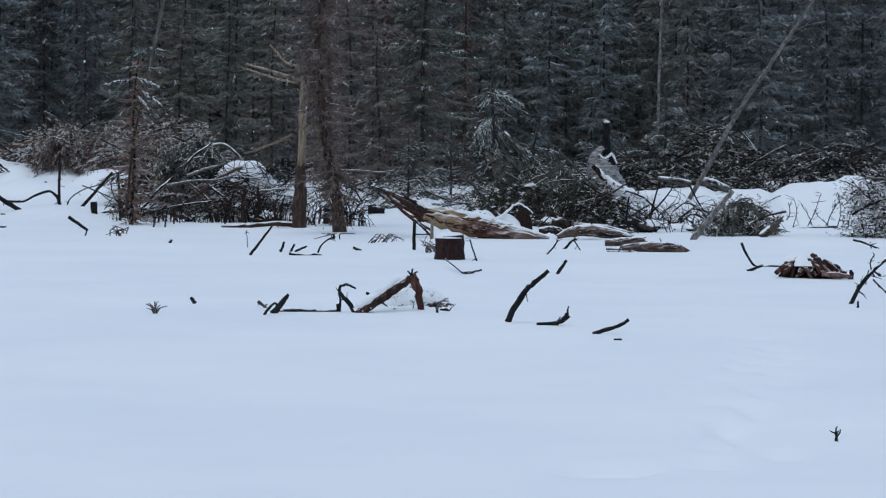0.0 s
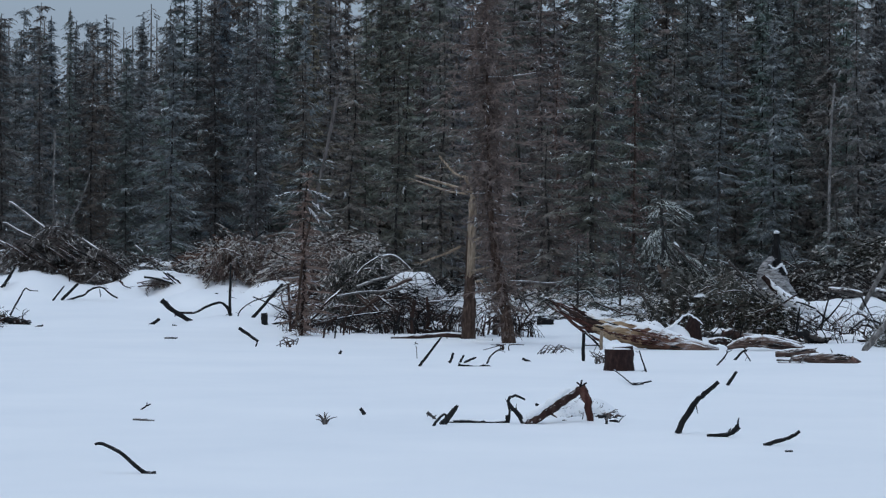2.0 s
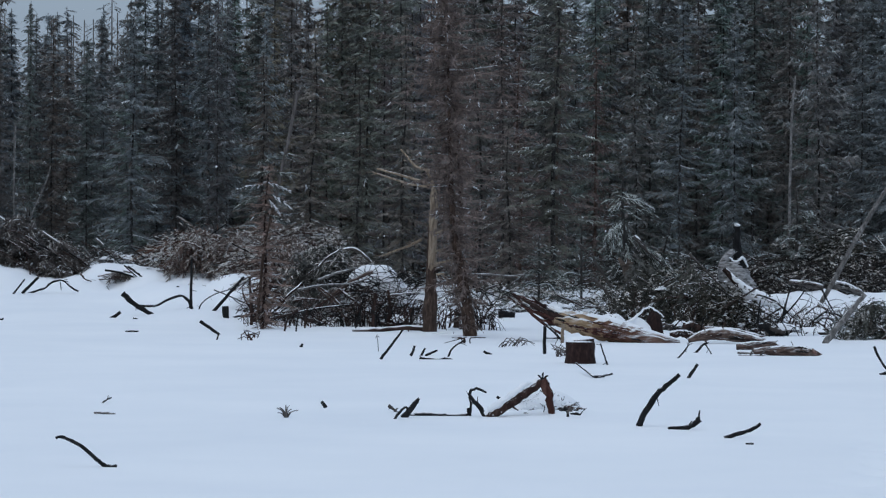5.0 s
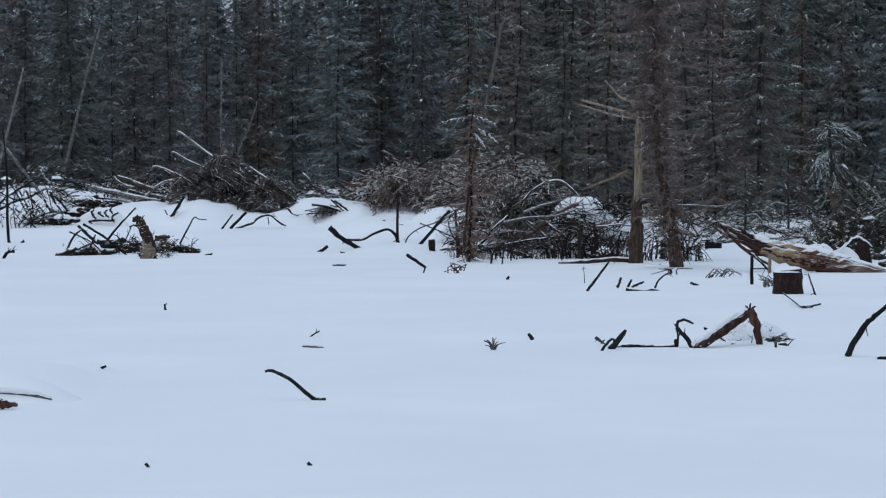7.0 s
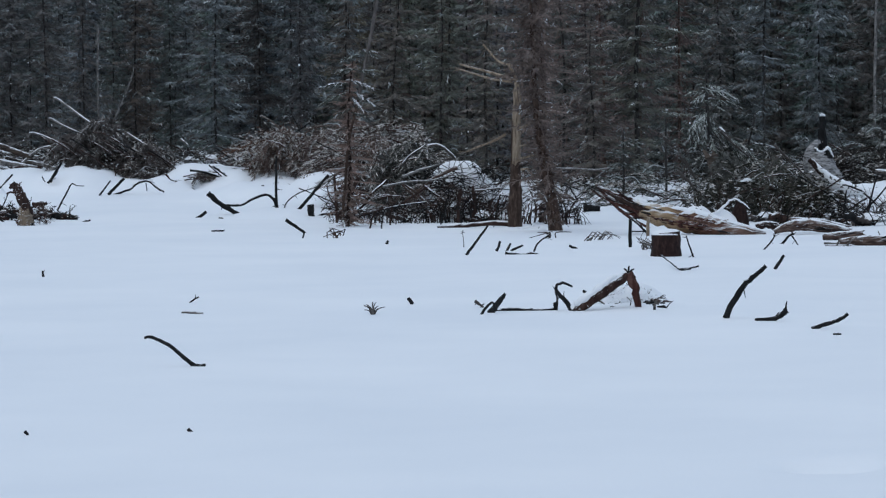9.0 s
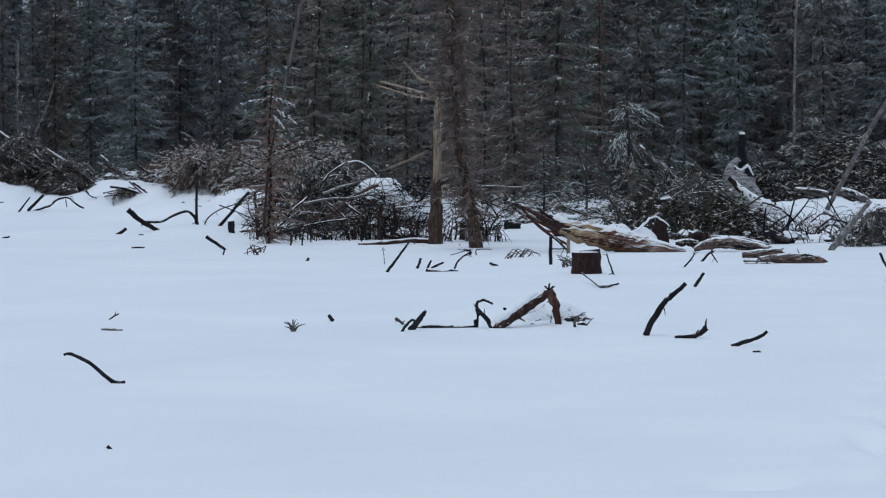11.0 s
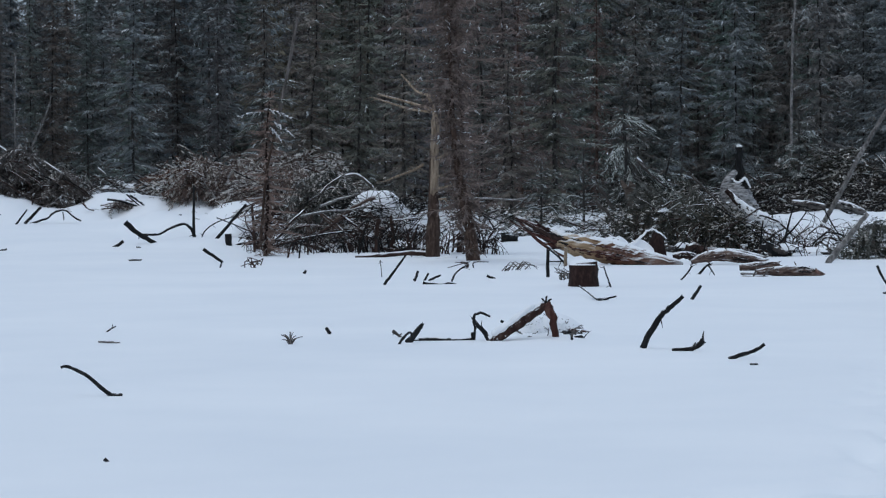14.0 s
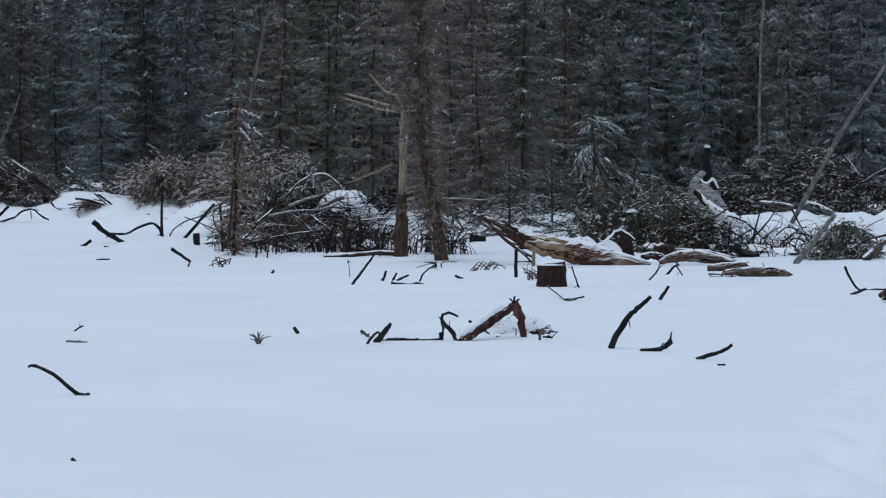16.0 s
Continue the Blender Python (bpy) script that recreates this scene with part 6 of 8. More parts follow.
debris((-9.548, 52.26, 0.061), (0.34, 0.22), 0.17, "dark brown rotten wood heaped at a broken stump", 761, 16, 6, 1)
debris((-9.13, 51.62, 0.039), (0.26, 0.16), 0.12, "dark brown bark crumbs at the foot of a stump", 762, 9, 2, 0)
debris((-8.455, 51.18, 0.021), (0.26, 0.12), 0.10, "broken red-brown wood bits around a buried branch", 763, 9, 6, 0, fat=0.75)
debris((-9.906, 50.34, 0.003), (0.36, 0.16), 0.10, "dark log pieces under a thick pad of snow", 764, 8, 4, 0, (BARK_DARK, BARK_FLECKED))
debris((-11.75, 57, 0.387), (0.26, 0.25), 0.22, "dark heap of rotten roots at a snow hump", 765, 7, 6, 1, (BARK_RED, BARK_DARK), 0.9)
debris((-11.63, 60, 0.611), (0.42, 0.25), 0.34, "brown rotten wood heaped under stacked logs", 766, 20, 8, 1, fat=1.2)
debris((-10.842, 61.5, 0.621), (0.45, 0.2), 0.20, "dark wood rubble under stacked logs", 767, 14, 5, 1, fat=1.2)
debris((-11.434, 58, 0.458), (0.2, 0.2), 0.34, "lumpy snow-covered root heap", 768, 8, 3, 4)
debris((-1.702, 48.5, -0.005), (0.6, 0.25), 0.2, "broken wood and sticks at the foot of a slash pile", 769, 3, 6, 2, fat=0.8)
debris((-0.952, 48, 0.002), (0.5, 0.25), 0.18, "broken wood and sticks at the foot of a snag", 770, 3, 7, 3, fat=0.8)
debris((3.334, 46.5, -0.015), (0.6, 0.25), 0.2, "dark sticks and bark behind a shattered log", 771, 14, 14, 2, (BARK_DARK, BARK_SNOWY, BARK_RED))
debris((4.998, 45.5, -0.014), (0.7, 0.3), 0.16, "dark sticks and bark among low snow heaps", 772, 14, 16, 3, (BARK_DARK, BARK_SNOWY, BARK_RED))
snow_lid = Shape(773)
snow_lid.heap((0, 0, 0.04), (0.36, 0.2, 0.13), 21, 0.35, 10, 26)
solo("snow_pad", snow_lid, SNOW_CAP, (-9.927, 50.7, 0.011), "thick pad of snow over buried sticks", "snow")
brush_pile((-12.527, 56.9, 0.37), (0.85, 0.5), 0.62, "tangle of dark bare brush before a snow hump", NEEDLES_SLASH_DARK, 751, 0, 8, BARK_DARK, 22, (0.06, 0.010), 0, 0.0, 0.7, 0.7, 0.2, 11)
brush_pile((-12.23, 59.5, 0.586), (0.35, 0.4), 0.75, "dark brush standing beside a snow hump", NEEDLES_SLASH_DARK, 752, 12, 8, BARK_DARK, 30, (0.07, 0.012), 0, 0.0, 0.6, 0.7, 0.2, 24, 0.0, 0.6)
# heaps of cut conifer boughs, hanging over one another
def bough_heap(place, half, label, seed, needles, limbs=60, frost=0.25, spray=(0.10, 0.024), sticks=4, hang=0.35):
    ob = thing("bough_heap", place, label, "brush pile")
    r = random.Random(seed)
    c, w = Shape(seed + 1), Shape(seed + 2)
    for k in range(limbs):
        a, e = r.uniform(0, 6.28), r.uniform(-0.1, 1.0) ** 1.0
        u = math.sqrt(max(0.0, 1 - max(0.0, e) ** 2)) * r.uniform(0.55, 1.0)
        p = Vector((math.cos(a) * u * half[0], math.sin(a) * u * half[1], max(0.05, e * half[2])))
        way = Vector((math.cos(a) * 0.6 + r.gauss(0, 0.55), math.sin(a) * 0.4 - 0.45 + r.gauss(0, 0.3), r.gauss(0.0, 0.28))).normalized()
        q = r.uniform(0.28, 0.62)
        p = p - way * q * 0.5
        p.z = max(p.z, 0.06)
        rib = [p, p + way * q * 0.5 + Vector((0, 0, 0.03)), p + way * q + Vector((0, 0, -hang * q))]
        c.tube(rib, [0.010, 0.007, 0.003], 4, 0.1, 1)
        side = way.cross(Vector((0, 0, 1)))
        side = side.normalized() if side.length > 0.1 else Vector((1, 0, 0))
        white = r.random() < frost * (0.5 + e)
        n = int(q * 42)
        for i in range(n):
            s = 0.08 + 0.92 * i / n
            root = rib[0].lerp(rib[1], s * 2) if s < 0.5 else rib[1].lerp(rib[2], s * 2 - 1)
            d = (way * r.uniform(0.5, 1.0) + side * ((1 if i % 2 else -1) * r.uniform(0.3, 0.9)) + Vector((0, 0, r.gauss(-0.22, 0.25)))).normalized()
            size = (1.25 - 0.6 * s) * r.uniform(0.7, 1.25)
            c.feather(root, d, spray[0] * size, spray[1] * size, 0.3, r.gauss(0, 0.7))
            if white and r.random() < 0.7:
                w.feather(root + Vector((0, 0, 0.012)), d, spray[0] * size * 0.9, spray[1] * size * 0.7, 0.3, r.gauss(0, 0.4))
    part("foliage", c, needles, ob, "mass of cut boughs", False)["kind"] = "stuff"
    if w.v:
        part("powder", w, DUST_PILE, ob, "powder snow on the boughs", False)["kind"] = "stuff"
    for k in range(sticks):
        t = Shape(seed * 3 + k)
        x, y = r.uniform(-0.9, 0.9) * half[0], -half[1] * r.uniform(0.3, 1.0)
        a, q = r.gauss(0, 0.7) + r.choice((0, math.pi)), r.uniform(0.12, 0.32)
        z = half[2] * r.uniform(0.1, 0.8)
        rad = r.uniform(0.010, 0.022)
        ln, rd = t.tube([(x - math.cos(a) * q, y, max(0.02, z - math.sin(a) * q * 0.5)), (x, y - 0.05, z + 0.03), (x + math.cos(a) * q, y, max(0.02, z + math.sin(a) * q * 0.5))], [rad, rad * 0.8, rad * 0.4], 6, 0.15, 4, rad * 0.3)
        part("branch", t, (BARK_RED, BARK_FLECKED)[k % 2], ob)
    return ob


for spot, half, limbs, frost, look_of, seed, label in (
    ((-2.25, 50.3, 0.22), (0.80, 0.5, 1.08), 150, 0.50, NEEDLES_TOP, 1001, "dark green fir boughs hanging over a slash pile"),
    ((-1.75, 49.7, 0.20), (0.50, 0.4, 0.46), 44, 0.4, NEEDLES_TOP_BROWN, 1003, "brown fir boughs lying in a slash pile"),
    ((-2.85, 51.0, 0.0), (0.60, 0.5, 1.40), 110, 0.6, NEEDLES_TOP_BROWN, 1005, "frosted brown fir boughs on a slash pile"),
    ((-2.6, 49.9, 0.0), (0.40, 0.3, 0.50), 13, 0.3, NEEDLES_TOP_BROWN, 1007, "thin brown boughs at the foot of a slash pile"),
    ((-5.1, 58.9, 0.66), (0.66, 0.5, 0.82), 100, 0.65, NEEDLES_TOP_BROWN, 1009, "frosted fir boughs heaped on the bank"),
    ((-4.25, 58.6, 0.66), (0.66, 0.45, 0.84), 100, 0.6, NEEDLES_TOP_BROWN, 1011, "frosted fir boughs heaped on the bank"),
    ((-6.68, 58.95, 0.51), (0.24, 0.25, 0.16), 16, 0.5, NEEDLES_BANK, 1027, "low frosted boughs lying on the snow bank"),
    ((-12.05, 57.3, 0.36), (0.34, 0.2, 0.16), 34, 0.0, NEEDLES_BANK, 1029, "dark brown boughs at the foot of a snow hump"),
    ((-9.55, 60.5, 0.86), (0.62, 0.35, 0.60), 100, 0.15, NEEDLES_BANK, 1021, "dark brown cut boughs under pale poles on the bank"),
    ((-8.95, 60.2, 0.70), (0.70, 0.4, 1.05), 190, 0.12, NEEDLES_BANK, 1023, "dark brown cut boughs heaped under pale poles"),
    ((-8.05, 59.9, 0.50), (0.70, 0.4, 0.74), 150, 0.12, NEEDLES_BANK, 1025, "dark brown cut boughs sloping down the bank"),
    ((3.05, 48.3, 0.0), (0.60, 0.4, 1.0), 110, 0.16, NEEDLES_TOP, 1013, "dark green fir boughs heaped behind a log"),
    ((3.75, 47.4, 0.0), (0.62, 0.4, 0.92), 130, 0.12, NEEDLES_TOP, 1015, "dark green fir boughs heaped below a broken stump"),
    ((4.3, 47.2, 0.0), (0.40, 0.3, 0.52), 36, 0.14, NEEDLES_TOP, 1017, "dark green fir boughs lying under a snowy trunk"),
    ((6.15, 43.6, 0.0), (0.45, 0.3, 0.54), 55, 0.25, NEEDLES_TOP, 1019, "green fir boughs beside a leaning pole"),
):
    bough_heap(spot, half, label, seed, look_of, limbs, frost)
# limbs and roots in the main slash pile, sticks along the bank
stick((-2.28, 48.90, 0.74), [(0.00, 0.00, 0.00), (0.27, 0.06, 0.10), (0.62, 0.12, 0.20)], 0.026, 0.018, "frosted grey limb lying across a slash pile", BARK_BIRCH, "branch", "branch", 5, 0.2)
stick((-2.60, 48.70, 0.58), [(0.00, 0.00, 0.00), (0.37, 0.06, 0.07), (0.83, 0.12, 0.10), (1.13, 0.18, 0.18)], 0.024, 0.014, "frosted grey limb lying across a slash pile", BARK_BIRCH, "branch", "branch", 6, 0.2)
stick((-2.35, 49.30, 0.89), [(0.00, 0.00, 0.00), (0.17, 0.06, 0.19), (0.43, 0.12, 0.37)], 0.016, 0.009, "frosted limb curving up out of brush", BARK_SNOWY, "branch", "branch", 3, 0.2, 0.2)
stick((-2.65, 48.30, 0.21), [(0.00, 0.00, 0.00), (0.44, 0.06, 0.08), (0.99, 0.12, 0.15)], 0.020, 0.010, "dark limb lying low in a slash pile", BARK_DARK, "branch", "branch", 4, 0.2, 0.08)
stick((-1.31, 48.10, -0.13), [(0.00, 0.00, 0.00), (-0.04, 0.06, 0.33), (0.01, 0.12, 0.67)], 0.04, 0.028, "thick dark root standing in brush", BARK_RED, "branch", "branch", 7, 0.22, 0)
stick((-1.15, 48.20, -0.11), [(0.00, 0.00, 0.00), (0.07, 0.06, 0.33), (0.04, 0.12, 0.70)], 0.036, 0.024, "thick dark root standing in brush", BARK_RED, "branch", "branch", 7, 0.22, 0)
stick((-1.52, 48.10, -0.11), [(0.00, 0.00, 0.00), (-0.05, 0.06, 0.30), (0.02, 0.12, 0.58)], 0.02, 0.012, "dark root standing in brush", BARK_DARK, "branch", "branch", 2, 0.2, 0)
stick((-0.88, 47.90, -0.07), [(0.00, 0.00, 0.00), (0.21, 0.06, 0.21), (0.33, 0.12, 0.51)], 0.014, 0.008, "thin dark twig curving up beside a snag", BARK_DARK, "branch", "branch", 4, 0.2, 0)
stick((-1.00, 48.00, -0.05), [(0.00, 0.00, 0.00), (0.14, 0.06, 0.30), (0.38, 0.12, 0.59)], 0.014, 0.006, "thin dark twig curving up beside a snag", BARK_RED, "branch", "branch", 4, 0.2, 0)
stick((-1.59, 47.80, -0.04), [(0.00, 0.00, 0.00), (0.25, 0.06, -0.02), (0.59, 0.12, -0.07)], 0.03, 0.02, "dark root running along the snow", BARK_DARK, "branch", "branch", 1, 0.2, 0.2)
stick((-1.08, 48.20, 0.51), [(0.00, 0.00, 0.00), (0.21, 0.06, 0.02), (0.44, 0.12, 0.04)], 0.014, 0.012, "thin snow-topped limb lying across brush", BARK_SNOWY, "branch", "branch", 1, 0.2, 0.5)
stick((-3.34, 49.60, -0.19), [(0.00, 0.00, 0.00), (-0.01, 0.06, 0.28), (0.12, 0.12, 0.57), (0.27, 0.18, 0.90)], 0.05, 0.03, "dark leaning root at the foot of a dead spruce", BARK_RED, "branch", "branch", 3, 0.2, 0.15)
stick((-3.26, 49.20, -0.07), [(0.00, 0.00, 0.00), (0.22, 0.06, 0.27), (0.43, 0.12, 0.41)], 0.03, 0.018, "dark root splayed from a dead spruce", BARK_DARK, "branch", "branch", 2, 0.2, 0.3)
stick((-3.29, 49.30, 0.19), [(0.00, 0.00, 0.00), (0.14, 0.06, 0.19), (0.30, 0.12, 0.23), (0.41, 0.18, 0.15)], 0.022, 0.014, "pale root arching at a dead spruce", BARK_FLECKED, "branch", "branch", 2, 0.2, 0.4)
stick((-3.44, 49.80, 0.04), [(0.00, 0.00, 0.00), (-0.01, 0.06, 0.33), (-0.05, 0.12, 0.66)], 0.026, 0.018, "dark stem standing beside a dead spruce", BARK_DARK, "branch", "branch", 3, 0.2, 0)
stick((-6.51, 58.70, 0.81), [(0.00, 0.00, 0.00), (0.14, 0.06, -0.10), (0.29, 0.12, -0.22)], 0.026, 0.018, "dark stick lying on the snow bank", BARK_DARK, "branch", "branch", 3, 0.2, 0.15)
stick((-6.59, 58.75, 0.83), [(0.00, 0.00, 0.00), (0.12, 0.06, -0.11), (0.27, 0.12, -0.25)], 0.018, 0.012, "dark stick lying on the snow bank", BARK_DARK, "branch", "branch", 3, 0.2, 0.15)
stick((-6.97, 58.75, 0.74), [(0.00, 0.00, 0.00), (0.34, 0.06, -0.06), (0.63, 0.12, -0.16)], 0.03, 0.02, "dark branch lying along the snow bank", BARK_DARK, "branch", "branch", 3, 0.2, 0.15)
stick((-6.33, 59.75, 0.57), [(0.00, 0.00, 0.00), (0.27, 0.06, -0.06), (0.50, 0.12, -0.01), (0.65, 0.18, 0.09)], 0.014, 0.008, "thin twig bowed on the snow bank", BARK_DARK, "branch", "branch", 3, 0.2, 0.15)
stick((-6.25, 60.05, 0.53), [(0.00, 0.00, 0.00), (0.16, 0.06, 0.13), (0.40, 0.12, 0.19)], 0.012, 0.006, "thin twig bowed on the snow bank", BARK_DARK, "branch", "branch", 3, 0.2, 0.15)
stick((-6.10, 59.75, 0.52), [(0.00, 0.00, 0.00), (0.16, 0.06, 0.12), (0.37, 0.12, 0.15)], 0.01, 0.006, "thin twig bowed on the snow bank", BARK_DARK, "branch", "branch", 3, 0.2, 0.15)
stick((-8.38, 59.90, 1.49), [(0.00, 0.00, 0.00), (0.42, 0.06, -0.30), (0.90, 0.12, -0.69)], 0.020, 0.026, "cut pale pole with snow along its top", BARK_BIRCH, "pole", "pole", 0, 0.2, 0.15)
stick((-7.56, 59.90, 1.19), [(0.00, 0.00, 0.00), (0.16, 0.06, -0.21)], 0.022, 0.022, "short pale stub in dark boughs", BARK_BIRCH, "branch", "branch", 0, 0.2, 0.5)
stick((-7.41, 58.30, 0.68), [(0.00, 0.00, 0.00), (0.09, 0.06, -0.11), (0.22, 0.12, -0.16)], 0.02, 0.012, "small grey root on the snow bank", BARK_FLECKED, "branch", "branch", 2, 0.2, 0.2)
stick((-9.75, 58.35, 0.51), [(0.00, 0.00, 0.00), (0.14, 0.06, 0.18), (0.25, 0.12, 0.40)], 0.03, 0.018, "dark stick leaning on the bank", BARK_DARK, "branch", "branch", 2, 0.2, 0)
stick((-9.88, 58.45, 0.64), [(0.00, 0.00, 0.00), (0.04, 0.06, -0.09), (0.11, 0.12, -0.11)], 0.012, 0.008, "thin twig beside a leaning stick", BARK_DARK, "branch", "branch", 1, 0.2, 0)
br = random.Random(1031)
for k in range(16):
    x = br.uniform(-9.7, -7.6)
    top = 1.62 - 0.42 * abs(x + 8.9) - 0.25 * max(0.0, x + 8.6)
    z = br.uniform(0.95, top)
    q = br.uniform(0.25, 0.6)
    stick((round(x, 2), 59.72, round(z, 2)), [(-q * 0.5, 0, q * 0.33), (0.0, -0.04, 0.02), (q * 0.5, 0, -q * 0.34)], br.uniform(0.010, 0.022), 0.010, "broken limb slanting through dark boughs", (BARK_DARK, BARK_RED, BARK_FLECKED)[k % 3], "branch", "branch", 3, 0.18)
# thickets of fine bare twigs before the hump and round the dead trunks
def thicket(place, half, high, label, seed, count, bark=BARK_RED, thick=(0.004, 0.009)):
    ob = thing("twig_thicket", place, label, "brush")
    for j, look_of in enumerate((bark, BARK_DARK)):
        t = Shape(seed + j)
        r = t.r
        for k in range(count // 2):
            x, y = r.uniform(-1, 1) * half[0], r.uniform(-1, 1) * half[1]
            top = high * (1 - 0.5 * (x / half[0]) ** 2)
            lean, q = r.gauss(0, 0.35), top * r.uniform(0.3, 1.0)
            rad = r.uniform(*thick)
            if k % 3:
                pts = [(x, y, -0.03), (x + lean * q * 0.3, y, q * 0.5), (x + lean * q, y + 0.03, q * 0.9), (x + lean * q * 1.6 + r.gauss(0, 0.05), y, q * r.uniform(0.7, 1.05))]
            else:
                z = r.uniform(0.15, 0.95) * top
                w = r.uniform(0.12, 0.3)
                pts = [(x - w, y, z + r.gauss(0, 0.08)), (x - w * 0.3, y - 0.03, z + 0.03), (x + w * 0.3, y - 0.03, z + r.gauss(0.0, 0.03)), (x + w, y, max(0.0, z + r.gauss(-0.04, 0.10)))]
            line, _ = t.tube(pts, [rad, rad * 0.9, rad * 0.7, rad * 0.4], 4, 0.12, 2)
            t.twigs(line, 3, 0.12, rad * 0.5, 0.2, 0.9, 0.2, 1.0, True)
        part("brushwood", t, look_of, ob, "mass of fine bare twigs")["kind"] = "stuff"


thicket((-1.25, 48.3, -0.02), (0.62, 0.16), 0.74, "dense red-brown thicket of bare twigs before a snow hump", 1201, 120)
thicket((-0.55, 47.3, -0.02), (0.32, 0.2), 0.62, "dark bare twigs at the foot of a snag", 1211, 50)
thicket((0.42, 46.6, -0.02), (0.30, 0.2), 0.62, "dark bare twigs beside a dead trunk", 1221, 44)
thicket((-2.45, 48.2, -0.02), (0.55, 0.2), 0.34, "low dark twigs at the foot of a slash pile", 1231, 70)
thicket((-3.25, 48.8, -0.02), (0.24, 0.16), 0.66, "bare twigs round the foot of a dead spruce", 1241, 44)
# dark branches crossing over the western snow hump
net = thing("branch_tangle", (-12.5, 57.8, ground_z(-12.5, 57.8)), "tangle of thick dark branches over a snow hump", "brush pile")
nr = random.Random(1101)
for k in range(34):
    w = Shape(1110 + k)
    x, z = nr.uniform(-0.85, 0.75), nr.uniform(0.06, 0.50)
    a = nr.gauss(-0.85, 0.22) if k % 3 else nr.gauss(0.75, 0.4)
    q = nr.uniform(0.18, 0.5) * (1.2 if k < 10 else 0.8)
    rad = nr.uniform(0.016, 0.030) if k < 10 else nr.uniform(0.006, 0.014)
    dx, dz, y = math.cos(a) * q, math.sin(a) * q, nr.uniform(-0.35, 0.25)
    line, _ = w.tube([(x - dx, y + 0.1, max(-0.04, z - dz)), (x + nr.gauss(0, 0.03), y - 0.04, max(0.0, z + 0.04)), (x + dx, y + 0.05, max(-0.04, z + dz))], [rad, rad * 0.9, rad * 0.5], 6, 0.16, 4, rad * 0.4)
    w.twigs(line, 3, 0.12, rad * 0.45, 0.1, 1.0, 0.2, 1.0, True)
    part("branch", w, (BARK_DARK, BARK_DARK, BARK_RED)[k % 3], net)
# snow hummock with dark twigs arching through it
hum = thing("snow_hummock", (-10.894, 57.38, 0.376), "snow hummock with dark twigs arching through it", "snow mound")
c = Shape(774)
c.heap((-0.05, 0.1, -0.04), (0.60, 0.35, 0.37), 17, 0.4, 14, 36)
part("snow", c, SNOW_CAP, hum)
for k, (x0, x1, z0, z1) in enumerate(((-0.16, -0.10, 0.30, 0.12), (-0.02, 0.05, 0.26, 0.16), (0.10, 0.14, 0.30, 0.14), (0.20, 0.22, 0.34, 0.22), (-0.2, 0.26, 0.03, 0.09), (0.24, 0.34, 0.05, 0.24))):
    s = Shape(775 + k)
    s.tube([(x0, -0.24, z0), (x0 - 0.03, -0.30, (z0 + z1) / 2 + 0.02), (x1, -0.32, z1)], [0.010, 0.024, 0.014], 6, 0.3, 4, 0.006)
    part("twig", s, BARK_DARK, hum)
# heavy limbs thrown over the slash, snow along their tops
heavy = random.Random(91)
for k in range(9):
    x = heavy.uniform(-2.9, -0.95)
    y = heavy.uniform(48.3, 49.3)
    z = heavy.uniform(0.12, 0.80) * (1 - 0.25 * abs(x + 1.9))
    q = heavy.uniform(0.35, 0.85)
    a = heavy.choice((0.0, math.pi)) + heavy.gauss(0, 0.25)
    dx, dz = math.cos(a) * q, heavy.gauss(0.0, 0.16)
    r0 = heavy.uniform(0.014, 0.034)
    stick((x, y, ground_z(x, y) + z), [(-dx * 0.5, 0.08, -dz), (0, 0, heavy.gauss(0.03, 0.03)), (dx * 0.5, -0.06, dz)], r0, r0 * 0.55, "red-brown limb thrown over slash, dusted with snow",
          (BARK_RED, BARK_SNOWY, LOG_DUSTED)[k % 3], "branch", "branch", 4, 0.22, heavy.choice((0.0, 0.08, 0.12)), seed=5200 + k)
for k in range(9):
    x, y = heavy.uniform(-3.3, -0.4), heavy.uniform(45.6, 47.6)
    q, lean = heavy.uniform(0.15, 0.5), heavy.gauss(0, 0.3)
    stick((x, y, ground_z(x, y)), [(0, 0, -0.05), (lean * 0.4 * q, 0, q * 0.55), (lean * 1.6 * q, 0, q * heavy.uniform(0.6, 1.0))], heavy.uniform(0.008, 0.018), 0.005, "thin dark branch standing in snow before slash",
          (BARK_DARK, BARK_RED)[k % 2], "branch", "branch", 5, 0.14, seed=5300 + k)
